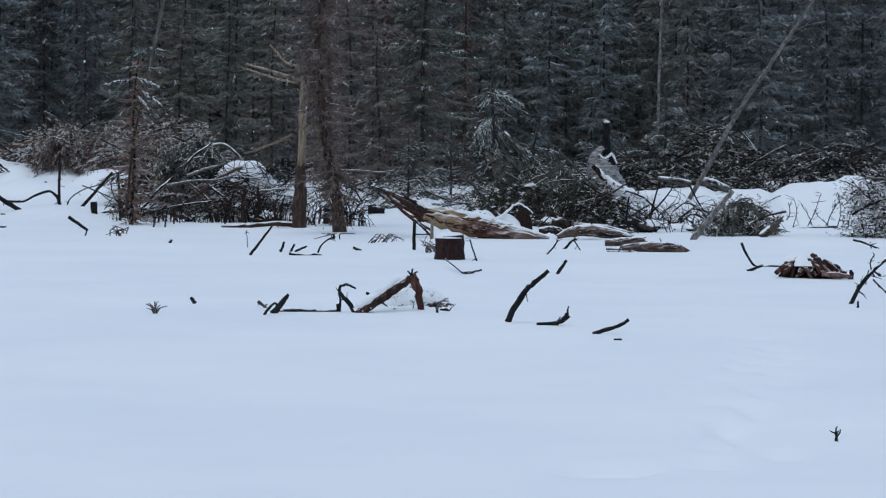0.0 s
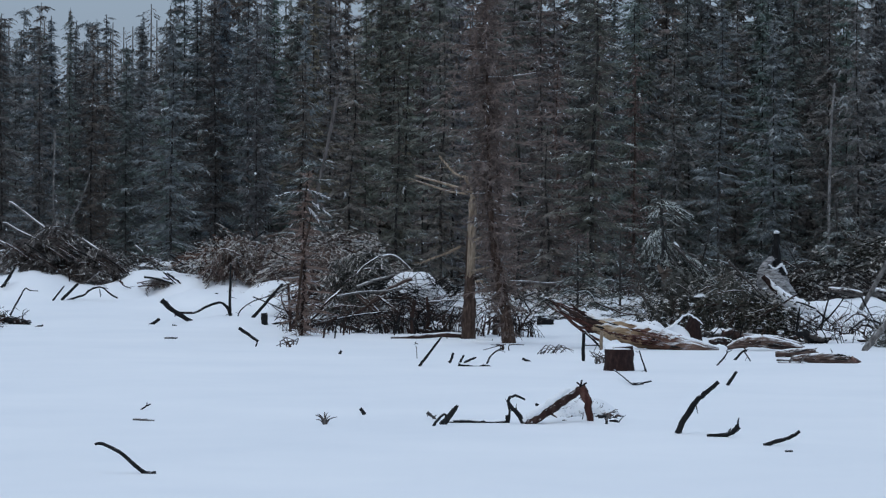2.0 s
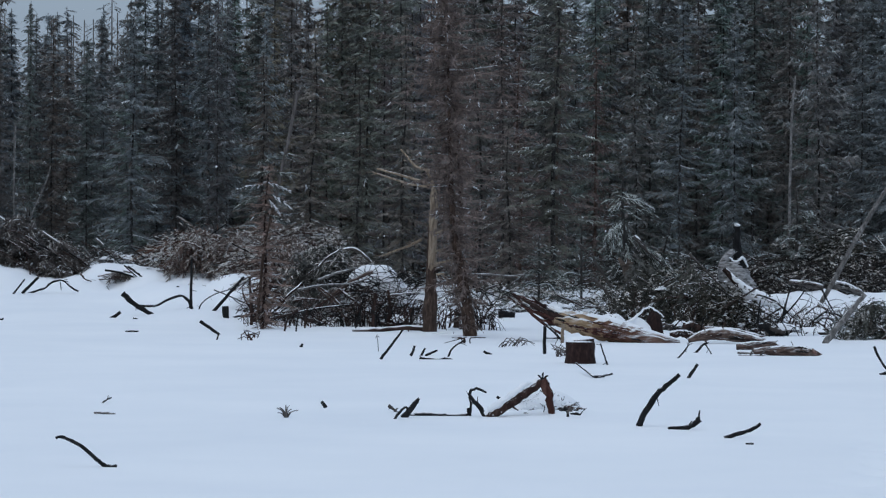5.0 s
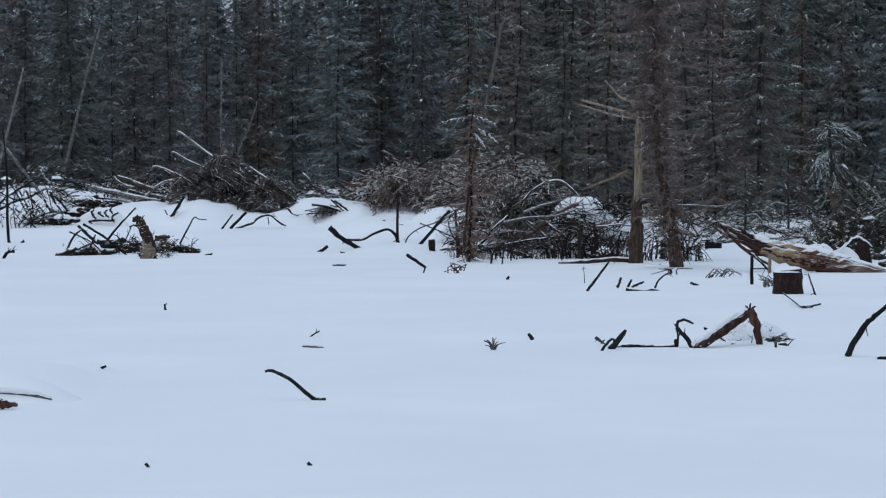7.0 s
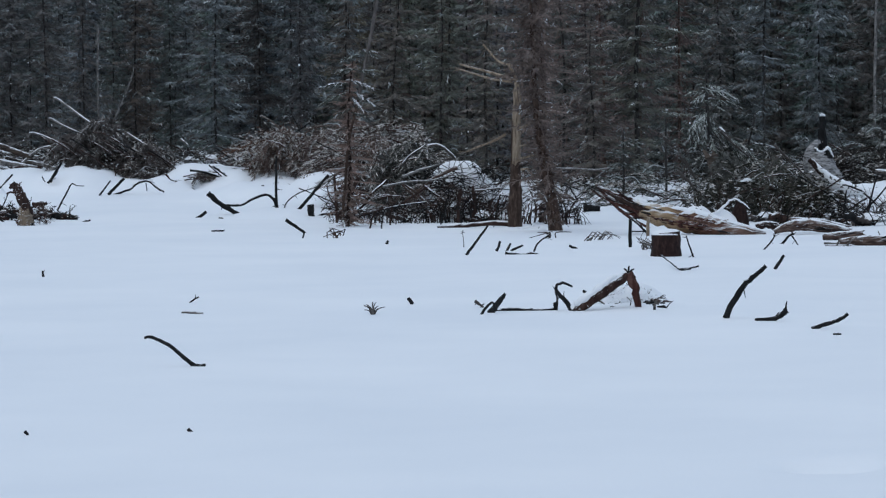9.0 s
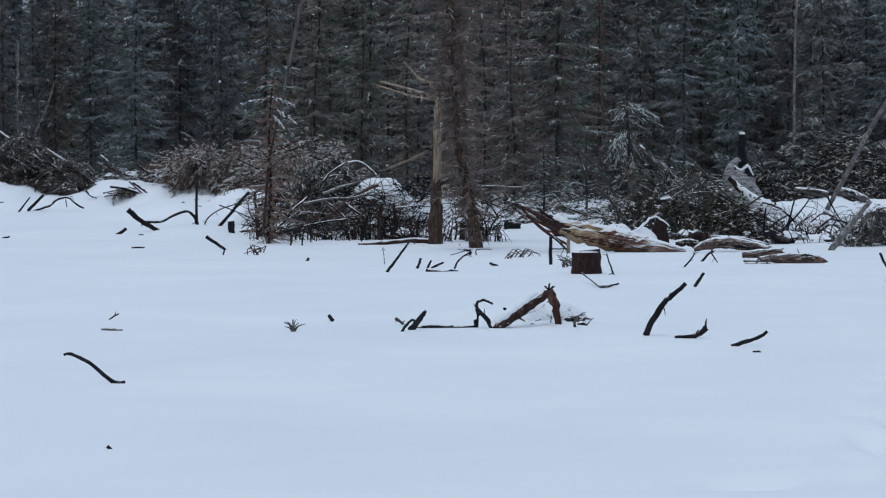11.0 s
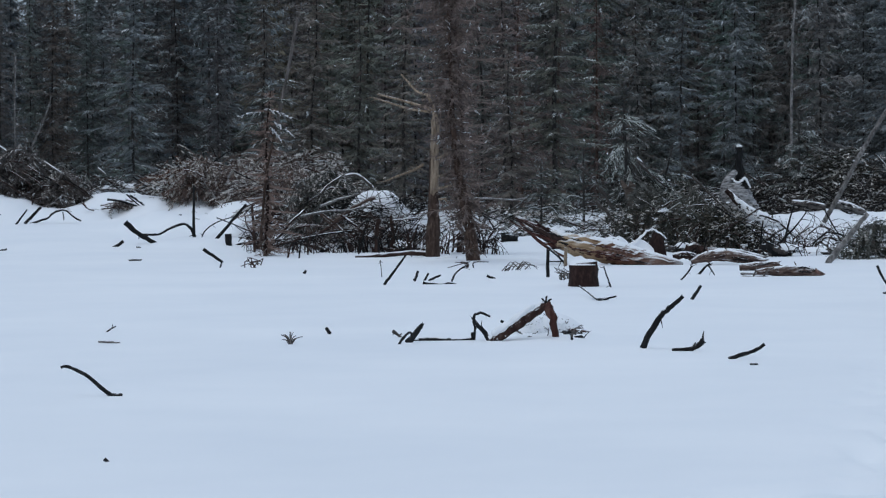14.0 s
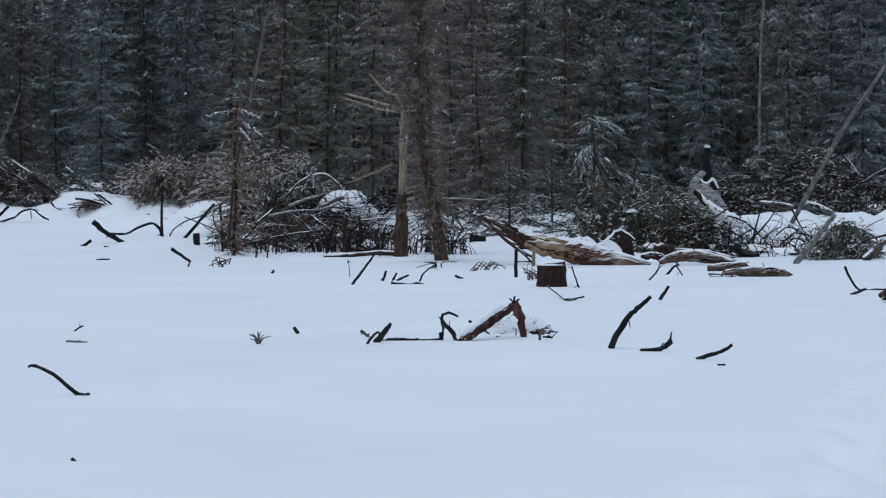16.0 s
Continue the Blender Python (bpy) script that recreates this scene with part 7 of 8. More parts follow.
# limbs on the slash piles
for p in (
    ((-2.47, 51.5, 0.808), [(0, 0, 0), (0.198, 0, 0.235), (0.474, 0, 0.39), (0.719, 0, 0.418), (0.983, 0, 0.191)], 0.032, 0.022),
    ((-3.195, 51, 0.781), [(0, 0, 0), (0.193, 0, -0.186), (0.533, 0, -0.256)], 0.022, 0.012),
    ((-1.921, 52, 0.421), [(0, 0, 0), (0.298, 0, 0.147), (0.595, 0, 0.046)], 0.026, 0.016),
    ((-2.115, 49.5, -0.04), [(0, 0, 0), (0.379, 0, 0.234), (0.758, 0, 0.374)], 0.024, 0.012),
    ((-2.236, 52.5, 1.062), [(0, 0, 0), (0.121, 0, 0.099)], 0.03, 0.02),
    ((-1.158, 49, 0.205), [(0, 0, 0), (0.114, 0, 0.233), (0.282, 0, 0.326)], 0.022, 0.012),
    ((3.726, 47.5, 1.218), [(0, 0, 0), (0.316, 0, -0.318), (0.587, 0, -0.592)], 0.022, 0.012),
    ((2.958, 49, 1.444), [(0, 0, 0), (0.186, 0, -0.188), (0.466, 0, -0.423)], 0.028, 0.014),
    ((3.422, 49, 0.695), [(0, 0, 0), (0.28, 0, -0.235), (0.466, 0, -0.423)], 0.016, 0.01),
    ((2.232, 48.5, 0.803), [(0, 0, 0), (0.184, 0, -0.186), (0.322, 0, -0.372)], 0.03, 0.02),
    ((2.003, 48.5, 1.359), [(0, 0, 0), (0.138, 0, -0.158)], 0.03, 0.02),
):
    stick(*p[:2], p[2], p[3], "frosted bare limb sticking out of slash", BARK_SNOWY, "branch", "branch", 7, 0.25, 0.4 if p[0][0] < 0 else 0.0)
for p in (
    ((-3.315, 48, 0.016), [(0, 0, 0), (-0.015, 0, 0.412), (-0.031, 0, 0.778)], 0.025),
    ((-3.169, 48, -0.031), [(0, 0, 0), (0.112, 0, 0.32), (0.297, 0, 0.594)], 0.028), ((-3.104, 48, 0.015), [(0, 0, 0), (0.23, 0, 0.136), (0.551, 0, 0.226)], 0.018), ((-3.241, 48, 0.153), [(0, 0, 0), (-0.181, 0, 0.276), (-0.225, 0, 0.459)], 0.014), ((-3.515, 48, 0.154), [(0, 0, 0), (0.275, 0, 0.017)], 0.012),
    ((-0.128, 47.5, -0.075), [(0, 0, 0), (0.047, 0, 0.317), (-0.042, 0, 0.589)], 0.02), ((0.325, 47.5, -0.122), [(0, 0, 0), (0.092, 0, 0.271), (0.229, 0, 0.452)], 0.012), ((-0.852, 47.5, 0.02), [(0, 0, 0), (0.137, 0, 0.271), (0.202, 0, 0.452)], 0.018),
    ((-3.15, 48, -0.012), [(0, 0, 0), (0.136, 0, -0.202), (0.09, 0, -0.266)], 0.022),
):
    stick(*p[:2], p[2], p[2] * 0.6, "dark bare stem rising through slash", BARK_RED, "branch", "branch", 6, 0.25)
for p in (
    ((-10.036, 61, 2.148), [(0, 0, 0), (0.036, 0, 0.07), (0.424, 0, -0.213), (1.248, 0, -0.826)], 0.022, 0.024), ((-10.169, 61, 1.726), [(0, 0, 0), (0.048, 0, 0.07), (0.319, 0, -0.084), (0.791, 0, -0.309)], 0.022, 0.024), ((-10.587, 61, 1.411), [(0, 0, 0), (0.072, 0, 0.094), (0.379, 0, -0.002), (0.969, 0, -0.297)], 0.024, 0.024),
    ((-7.371, 60.5, 1.353), [(0, 0, 0), (0.151, 0, -0.128)], 0.025, 0.02),
    ((-11.678, 63.5, 1.076), [(0, 0, 0), (0.308, 0, -0.185), (0.579, 0, -0.271)], 0.035, 0.03), ((-10.921, 62, 0.848), [(0, 0, 0), (0.364, 0, 0.297), (0.666, 0, 0.379)], 0.03, 0.02), ((-13.798, 60.6, 2.188), [(0, 0, 0), (0.469, 0, -0.576), (0.961, 0, -1.233)], 0.03, 0.03), ((-13.305, 63, 1.306), [(0, 0, 0), (0.244, 0, -0.22)], 0.02, 0.018),
    ((-11.955, 64, 1.295), [(0, 0, 0), (0.432, 0, -0.47)], 0.03, 0.02),
):
    stick(*p[:2], p[2], p[3], "cut pale pole with snow along its top", BARK_BIRCH, "pole", "pole", 0, 0.2, 0.15)
for k, (spot, run, radii) in enumerate((
    ((-12.005, 61.5, 1.084), [(0, 0, 0), (0.515, 0, -0.121), (1.053, 0, -0.241), (1.471, 0, -0.302)], (0.06, 0.075, 0.07, 0.05)), ((-11.497, 62, 1.292), [(0, 0, 0), (0.217, 0, -0.085), (0.517, 0, -0.205), (0.758, 0, -0.278)], (0.05, 0.085, 0.085, 0.06)),
    ((-10.508, 61, 0.894), [(0, 0, 0), (0.296, 0, -0.083), (0.532, 0, -0.143), (0.71, 0, -0.179)], (0.06, 0.055, 0.04, 0.025)), ((-12.15, 61.8, 0.855), [(0, 0, 0), (0.482, 0, -0.049), (1.023, 0, -0.123)], (0.06, 0.06, 0.04)), ((-11.547, 61.8, 0.996), [(0, 0, 0), (0.36, 0, -0.097), (0.745, 0, -0.17)], (0.05, 0.06, 0.045)),
    ((-11.3, 62.3, 0.99), [(0, 0, 0), (0.266, 0, -0.085), (0.69, 0, -0.111)], (0.06, 0.06, 0.05)),
)):
    fallen_log(spot, run, [q * 0.74 for q in radii], "pale grey cut log stacked on a snowy bank", (BARK_BIRCH, WOOD_LOG, BARK_BIRCH, BARK_GREY)[k % 4], 741 + k * 3, 0.08, 0.05, None, 0.6)
fallen_log((-1.615, 46, -0.005), [(0, 0, 0), (0.439, 0, 0.024), (0.878, 0, 0.057), (1.246, 0, 0.02)], [0.025, 0.03, 0.035, 0.03], "slim branch lying along the snow at a pile", BARK_RED, 731, 0.4)
fallen_log((-0.396, 45, -0.054), [(0, 0, 0), (0.232, 0, -0.001), (0.421, 0, -0.002)], [0.03, 0.04, 0.03], "dark short log under a thick pad of snow", BARK_DARK, 732, 1.3)

# -- single sticks over the clearing
for args, r0, r1, label, n in (
    (((-0.927, 36.42, -0.014), [(0, 0, 0), (0.119, 0, 0.159), (0.273, 0, 0.367)]), 0.020, 0.013, "straight dark stick leaning out of the snow", 0),
    (((-1.014, 38.72, -0.012), [(0, 0, 0), (-0.007, 0, 0.104), (-0.021, 0, 0.214)]), 0.006, 0.004, "thin pale weed stalk in the snow", 5),
    (((-0.558, 37.32, -0.013), [(-0.014, 0, 0.007), (0.015, 0, 0.05), (0.036, 0, 0.135)]), 0.020, 0.014, "short dark stub of a buried branch", 0),
    (((-0.309, 36.48, -0.012), [(-0.139, 0, 0.022), (0.035, 0, 0), (0.209, 0, 0.013), (0.306, 0, -0.029)]), 0.022, 0.014, "dark forked branch lying on the snow", 0),
    (((-0.443, 37.28, -0.012), [(0, 0, 0), (0.057, 0, 0.106)]), 0.016, 0.012, "short dark prong of a lying branch", 0),
    (((-0.352, 37.4, -0.01), [(-0.036, 0, 0), (0.05, 0, 0.043), (0.122, 0, 0.071)]), 0.016, 0.012, "short dark prong of a lying branch", 0),
    (((-0.087, 36.7, -0.009), [(-0.014, 0, 0), (0.029, 0, 0.105), (0.113, 0, 0.182), (0.197, 0, 0.223)]), 0.014, 0.007, "thin curved prong of a lying branch", 3),
    (((0.417, 37.92, -0.008), [(-0.065, 0, 0.037), (0.043, 0, -0.007)]), 0.018, 0.014, "short dark stick lying in the snow", 0),
    (((1.478, 23.96, 0.01), [(0, 0, 0), (0.064, 0, 0.128), (0.156, 0, 0.265), (0.239, 0, 0.342), (0.331, 0, 0.42)]), 0.029, 0.016, "dark curved stick standing out of the snow", 1),
    (((2.488, 31.76, 0.012), [(0, 0, 0), (0.103, 0, 0.151)]), 0.020, 0.016, "short dark stick leaning out of the snow", 0),
    (((1.83, 23.66, 0.006), [(-0.135, 0, 0.01), (0, 0, 0.014), (0.068, 0, 0.04), (0.118, 0, 0.085)]), 0.014, 0.026, "broken dark wood with a raised stub in snow", 3),
    (((2.068, 22.8, 0.001), [(0, 0, 0), (0.109, 0, 0.034), (0.196, 0, 0.06), (0.279, 0, 0.112)]), 0.017, 0.013, "slim dark stick slanting up from the snow", 0),
    (((2.2, 22.16, -0.002), [(-0.03, 0, 0.004), (0.03, 0, 0.004)]), 0.010, 0.010, "tiny dark wood chip on the snow", 0),
    (((-2.302, 19.58, 0.008), [(-0.342, 0, 0.193), (-0.29, 0, 0.196), (-0.178, 0, 0.143), (-0.074, 0, 0.057), (-0.007, 0, 0.008), (0.064, 0, 0)]), 0.009, 0.017, "slim dark stick arched up out of the snow", 0),
    (((-1.85, 15.46, 0), [(-0.015, 0, 0.015), (0.015, 0, -0.015)]), 0.010, 0.008, "tiny dark wood chip on the snow", 0),
    (((-2.689, 15.34, -0.002), [(-0.015, 0, 0.024), (0.012, 0, -0.018)]), 0.010, 0.008, "tiny dark wood chip on the snow", 0),
    (((-5.422, 32, -0.016), [(0.012, 0, -0.006), (0.001, 0, 0.068)]), 0.016, 0.010, "small dark stub in the snow", 1),
    (((-2.996, 25.36, -0.009), [(-0.103, 0, 0.015), (-0.005, 0, 0.01), (0.083, 0, 0)]), 0.009, 0.011, "thin pale twig half buried in snow", 0),
    (((-3.187, 26.98, -0.008), [(-0.042, 0, -0.005), (0.011, 0, 0.031), (0.052, 0, 0.052)]), 0.008, 0.006, "tiny dark twig on the snow", 1),
    (((-1.167, 26.14, 0.01), [(0.02, 0, 0), (-0.015, 0, 0.06)]), 0.018, 0.014, "short dark peg standing in the snow", 0),
    (((-2.086, 40.02, -0.015), [(-0.015, 0, 0), (0.016, 0, 0.046)]), 0.022, 0.016, "small dark stub in the snow", 0),
    (((-3.689, 44.54, -0.011), [(-0.16, 0, 0.196), (0.018, 0, 0.076), (0.203, 0, -0.069)]), 0.028, 0.018, "dark stick lying slantwise on the snow", 0),
    (((-3.378, 42.24, -0.009), [(-0.04, 0, -0.016), (0.001, 0, 0.097)]), 0.012, 0.010, "small dark twigs poking from snow", 4),
    (((-5.587, 51.96, 0.04), [(-0.268, 0, 0.389), (-0.049, 0, 0.199), (0.3, 0, -0.011)]), 0.050, 0.038, "thick dark branch stub leaning in the snow", 1),
    (((-4.672, 52.24, 0.049), [(-0.944, 0, 0.163), (-0.642, 0, 0.162), (-0.39, 0, 0.281), (-0.159, 0, 0.341), (-0.019, 0, 0.2), (0.02, 0, -0.02)]), 0.024, 0.030, "long dark bent branch arching over the snow", 1),
    (((-4.672, 52.24, 0.049), [(0, 0, -0.01), (-0.008, 0, 0.4), (0.005, 0, 1.02)]), 0.030, 0.018, "dark upright post with small twigs", 5),
    (((-4.277, 51.82, 0.041), [(-0.05, 0, 0), (0.25, 0, 0.336), (0.56, 0, 0.692)]), 0.034, 0.022, "dark straight stick leaning against brush", 0),
    (((-4.55, 52.22, 0.049), [(0, 0, 0), (0.061, 0, 0.2), (0.293, 0, 0.369), (0.644, 0, 0.478)]), 0.012, 0.009, "thin grey bent twig arching over snow", 2),
    (((-3.944, 50.74, 0.024), [(0.01, 0, -0.019), (-0.009, 0, 0.223)]), 0.06, 0.055, "small dark stub stump in the snow", 0),
    (((-3.864, 50.96, 0.027), [(-0.049, 0, -0.01), (0.147, 0, 0.048), (0.391, 0, 0.058)]), 0.02, 0.014, "dark root running along the snow", 1),
    (((-8.458, 57.12, 0.286), [(-0.089, 0, 0), (0.135, 0, 0.285)]), 0.02, 0.014, "dark stick leaning out of the snow", 0),
    (((-8.401, 57.26, 0.294), [(0.011, 0, 0), (0.145, 0, 0.143), (0.324, 0, 0.318)]), 0.030, 0.026, "dark stick leaning out of the snow", 0),
    (((-8.066, 57.48, 0.299), [(-0.267, 0, -0.01), (0.056, 0, 0.088), (0.202, 0, 0.209), (0.424, 0, 0.253), (0.579, 0, 0.131), (0.734, 0, 0.042)]), 0.024, 0.022, "dark bent branch arched over snow", 2),
    (((-7.693, 57.86, 0.311), [(-0.043, 0, 0.2), (-0.022, 0, 0)]), 0.012, 0.006, "thin twig hanging from a bent branch", 3),
    (((-5.889, 51.1, 0.027), [(-0.079, 0, -0.029), (0.099, 0, 0.098)]), 0.034, 0.026, "short dark log end in the snow", 0),
    (((-5.505, 50.74, 0.018), [(-0.029, 0, 0.01), (0.049, 0, 0)]), 0.024, 0.02, "tiny dark stub in the snow", 0),
    (((-4.883, 44.6, 0.013), [(-0.095, 0, 0), (0.103, 0, 0.017)]), 0.020, 0.010, "short dark stick lying in the snow", 0),
    (((-5.442, 57.3, 0.394), [(-0.08, 0, 0), (0.08, 0, 0.045)]), 0.03, 0.02, "small dark lump of wood on snow", 0),
    (((-8.771, 53.6, 0.101), [(-0.021, 0, 0), (0.159, 0, 0.33), (0.253, 0, 0.484), (0.336, 0, 0.453), (0.482, 0, 0.442)]), 0.018, 0.008, "bent grey branch standing out of the snow", 0),
    (((-10.186, 53.36, 0.112), [(-0.435, 0, 0.331), (-0.104, 0, 0.021), (0.206, 0, -0.258)]), 0.028, 0.022, "dark crossed stick leaning in the snow", 1),
    (((-10.235, 53.62, 0.125), [(0.052, 0, -0.021), (0.316, 0, 0.309), (0.632, 0, 0.639)]), 0.024, 0.018, "dark crossed stick leaning in the snow", 0),
    (((-10.309, 50.78, 0.009), [(-0.03, 0, 0), (0.122, 0, 0.294), (0.272, 0, 0.44)]), 0.022, 0.016, "dark leaning stick in a snowy heap", 1),
    (((-9.906, 50.34, 0.003), [(-0.344, 0, 0.04), (0, 0, 0.01), (0.393, 0, -0.001)]), 0.045, 0.035, "dark short log under drifted snow", 1),
    (((-8.562, 53.6, 0.101), [(-0.229, 0, -0.041), (0.052, 0, 0)]), 0.024, 0.016, "dark short branch on the snow", 2),
    (((-7.768, 50.14, 0.004), [(-0.098, 0, -0.029), (0.107, 0, 0.029)]), 0.024, 0.016, "dark short stick lying on the snow", 0),
    (((-9.746, 58.2, 0.534), [(0.07, 0, 0), (0.178, 0, 0.197), (0.308, 0, 0.371)]), 0.03, 0.016, "dark branch stub standing in snow", 2),
    (((-11.944, 53.48, 0.134), [(0.021, 0, 0), (-0.006, 0, 0.517), (-0.009, 0, 1.344), (-0.085, 0, 2.17)]), 0.030, 0.014, "dark slim upright stem with few twigs", 4),
    (((-11.666, 53.5, 0.133), [(-0.032, 0, -0.01), (0.021, 0, 0.041)]), 0.03, 0.02, "tiny dark stub in the snow", 0),
    (((-10.941, 49.02, -0.009), [(-0.096, 0, -0.019), (-0.009, 0, 0.104), (0.107, 0, 0.114)]), 0.03, 0.02, "dark ragged twig clump in the snow", 5),
    (((-10.908, 52.82, 0.088), [(-0.083, 0, -0.02), (0.155, 0, 0)]), 0.012, 0.008, "thin grey twig lying on the snow", 3),
    (((0.947, 24.92, 0.016), [(0, 0, -0.005), (-0.005, 0, 0.057)]), 0.014, 0.010, "short dark stub poking from a drift", 1),
    (((1.028, 25.04, 0.018), [(-0.057, 0, 0.015), (0, 0, 0.019), (0.029, 0, -0.005)]), 0.016, 0.012, "dark chip of wood in a drift", 1),
    (((0.852, 25.2, 0.018), [(0.029, 0, 0.038), (0.106, 0, 0.052), (0.135, 0, 0.028)]), 0.014, 0.010, "dark chip of wood in a drift", 1),
    (((0.647, 25.1, 0.016), [(-0.072, 0, 0.015), (0.024, 0, 0.009), (0.096, 0, 0.019)]), 0.014, 0.012, "dark twig half buried under a snapped log", 2),
    (((4.961, 33.88, 0.01), [(-0.186, 0, 0.272), (-0.133, 0, 0.155), (-0.026, 0, 0.006), (0.131, 0, 0.001), (0.294, 0, 0.015)]), 0.015, 0.012, "dark bent branch beside a rotten log", 3),
    (((4.689, 32.66, 0.017), [(-0.019, 0, 0), (0.157, 0, 0.064)]), 0.018, 0.014, "dark stick lying on the snow", 0),
    (((4.891, 27.26, -0.019), [(-0.026, 0, -0.011), (0.051, 0, 0.147), (0.18, 0, 0.305), (0.3, 0, 0.411), (0.414, 0, 0.49)]), 0.022, 0.012, "dark twiggy branch rising from the snow", 8),
    (((5.391, 29.42, 0.001), [(-0.08, 0, 0.022), (-0.001, 0, 0.068), (0.043, 0, 0.193)]), 0.012, 0.007, "dark side branch of a twiggy bough in snow", 5),
    (((5.969, 32.08, -0.008), [(0.019, 0, -0.012), (-0.033, 0, 0.136), (0.015, 0, 0.247)]), 0.010, 0.006, "dark side branch of a twiggy bough in snow", 5),
    (((5.422, 28.68, -0.002), [(-0.085, 0, 0.137), (0.01, 0, 0.044), (0.112, 0, -0.054)]), 0.010, 0.006, "dark side branch of a twiggy bough in snow", 4),
    (((4.843, 26.7, -0.021), [(-0.01, 0, 0), (-0.006, 0, 0.062)]), 0.012, 0.008, "small dark twig in the snow", 0),
    (((6.119, 32.12, -0.009), [(-0.144, 0, 0.073), (-0.05, 0, 0), (0.138, 0, -0.061)]), 0.012, 0.008, "thin dark side branch on the snow", 4),
    (((7.352, 39.34, 0.007), [(-0.306, 0, 0.111), (-0.115, 0, 0.06), (0.191, 0, -0.074)]), 0.016, 0.010, "grey twiggy branch leaning on brush", 6),
    (((2.632, 15.1, -0.008), [(0.003, 0, 0), (-0.004, 0, 0.05)]), 0.010, 0.005, "tiny dark weed stub in the snow", 5),
    (((2.964, 38.3, 0.014), [(-0.146, 0, -0.072), (-0.015, 0, -0.058), (0.11, 0, -0.023), (0.234, 0, 0.108), (0.293, 0, 0.123)]), 0.020, 0.012, "dark angled branch lying in the snow", 3),
    (((3.218, 37.84, 0.017), [(-0.036, 0, 0.123), (0.015, 0, 0.05), (0.058, 0, -0.022)]), 0.010, 0.007, "thin twig bent to the snow", 1),
    (((2.729, 36.62, 0.014), [(0.007, 0, -0.007), (0.105, 0, 0.104), (0.147, 0, 0.174)]), 0.012, 0.008, "thin grey twig by an angled branch", 4),
):
    place, pts = args
    stick(place, pts, r0, r1, label, BARK_GREY if "pale" in label else BARK_DARK, "stick", "stick", n, min(0.14, r0 * 6), 0.22 if 0.021 < r0 < 0.028 else 0.0)


def twig_cluster(name, place, label, bark, runs, radii, seed):
    """A few twigs that grow from one spot, each one a part."""
    ob = thing(name, place, label, "twigs")
    for k, run in enumerate(runs):
        t = Shape(seed * 13 + k)
        t.tube(run, radii, 5, 0.1, 3)
        part("twig", t, bark, ob)
    return ob


tr = random.Random(801)
runs = []
for k in range(13):
    a, q = tr.uniform(-1.3, 1.3), 0.12 * tr.uniform(0.5, 1.0)
    runs.append([(0, 0, -0.03), (math.sin(a) * q * 0.4, tr.uniform(-0.02, 0.02), math.cos(a) * q * 0.7), (math.sin(a) * q, tr.uniform(-0.05, 0.05), math.cos(a) * q)])
twig_cluster("twig_tuft", (-1.417, 24.74, 0.012), "little tuft of grey twigs sticking from the snow", BARK_GREY, runs, (0.006, 0.005, 0.003), 801)
for k, p in enumerate(((0.699, 40.4, -0.014), (0.822, 40.72, -0.012), (0.941, 40.86, -0.01))):
    runs = []
    for j in range(5):
        x = tr.uniform(-0.07, 0.07)
        runs.append([(x - 0.08, 0, 0), (x, -0.02, tr.uniform(0.06, 0.13)), (x + 0.10, 0, tr.uniform(0.0, 0.08))])
    twig_cluster("arched_twigs", p, "arched grey twigs bent into the snow", BARK_SNOWY, runs, (0.008, 0.006, 0.003), 810 + k)
for k, p in enumerate(((-2.967, 43.3, -0.019), (-2.985, 42.38, -0.017), (0.125, 41.62, -0.012))):
    runs = []
    for j in range(5):
        x = tr.uniform(-0.1, 0.1)
        runs.append([(x, 0, -0.02), (x + tr.uniform(-0.1, 0.1), -0.02, tr.uniform(0.05, 0.12)), (x + tr.uniform(-0.22, 0.22), 0, tr.uniform(0.0, 0.12))])
    twig_cluster("bent_twigs", p, "reddish twigs bent down to the snow", BARK_RED, runs, (0.010, 0.008, 0.005), 820 + k)

# dark block beyond the log
blk = Shape(830)
blk.tube([(-0.14, 0, 0.05), (0.0, 0.0, 0.055), (0.14, 0, 0.05)], [0.06, 0.062, 0.06], 8, 0.08, 3, 0.0, 0.015)
bx, by, _ = (0.847, 49.9, -0.003)
bo = thing("log_end", (bx, by, snow_surface(bx, by)), "short dark sawn log end lying in snow", "log")
part("log", blk, BARK_DARK, bo)
bs = Shape(831)
bs.heap((0, 0.02, 0.10), (0.16, 0.07, 0.03), 3, 0.1, 5, 14)
part("snow", bs, SNOW_CAP, bo)

# leaning rotten stump in the western brush
stump_w = thing("rotten_stump", (-8.461, 48.36, 0.007), "leaning rotten stump, torn at the top, flecked with snow", "stump")
w = Shape(841)
w.tube([(-0.01, 0.02, -0.1), (0.0, 0.0, 0.06), (0.0, 0, 0.2), (-0.02, 0, 0.33)], [0.15, 0.125, 0.10, 0.07], 15, 0.22, 6, 0.014, 0.03)
part("trunk", w, WOOD_PALE, stump_w, "pale rotten foot")
w = Shape(843)
w.tube([(0.06, 0.02, 0.16), (0.0, 0.01, 0.32), (-0.07, 0, 0.48), (-0.12, 0, 0.60), (-0.19, 0, 0.66), (-0.23, 0, 0.63)], [0.075, 0.092, 0.084, 0.074, 0.055, 0.025], 13, 0.11, 5, 0.006, 0.03)
part("shell", w, BARK_RED, stump_w, "dark leaning shell of bark")
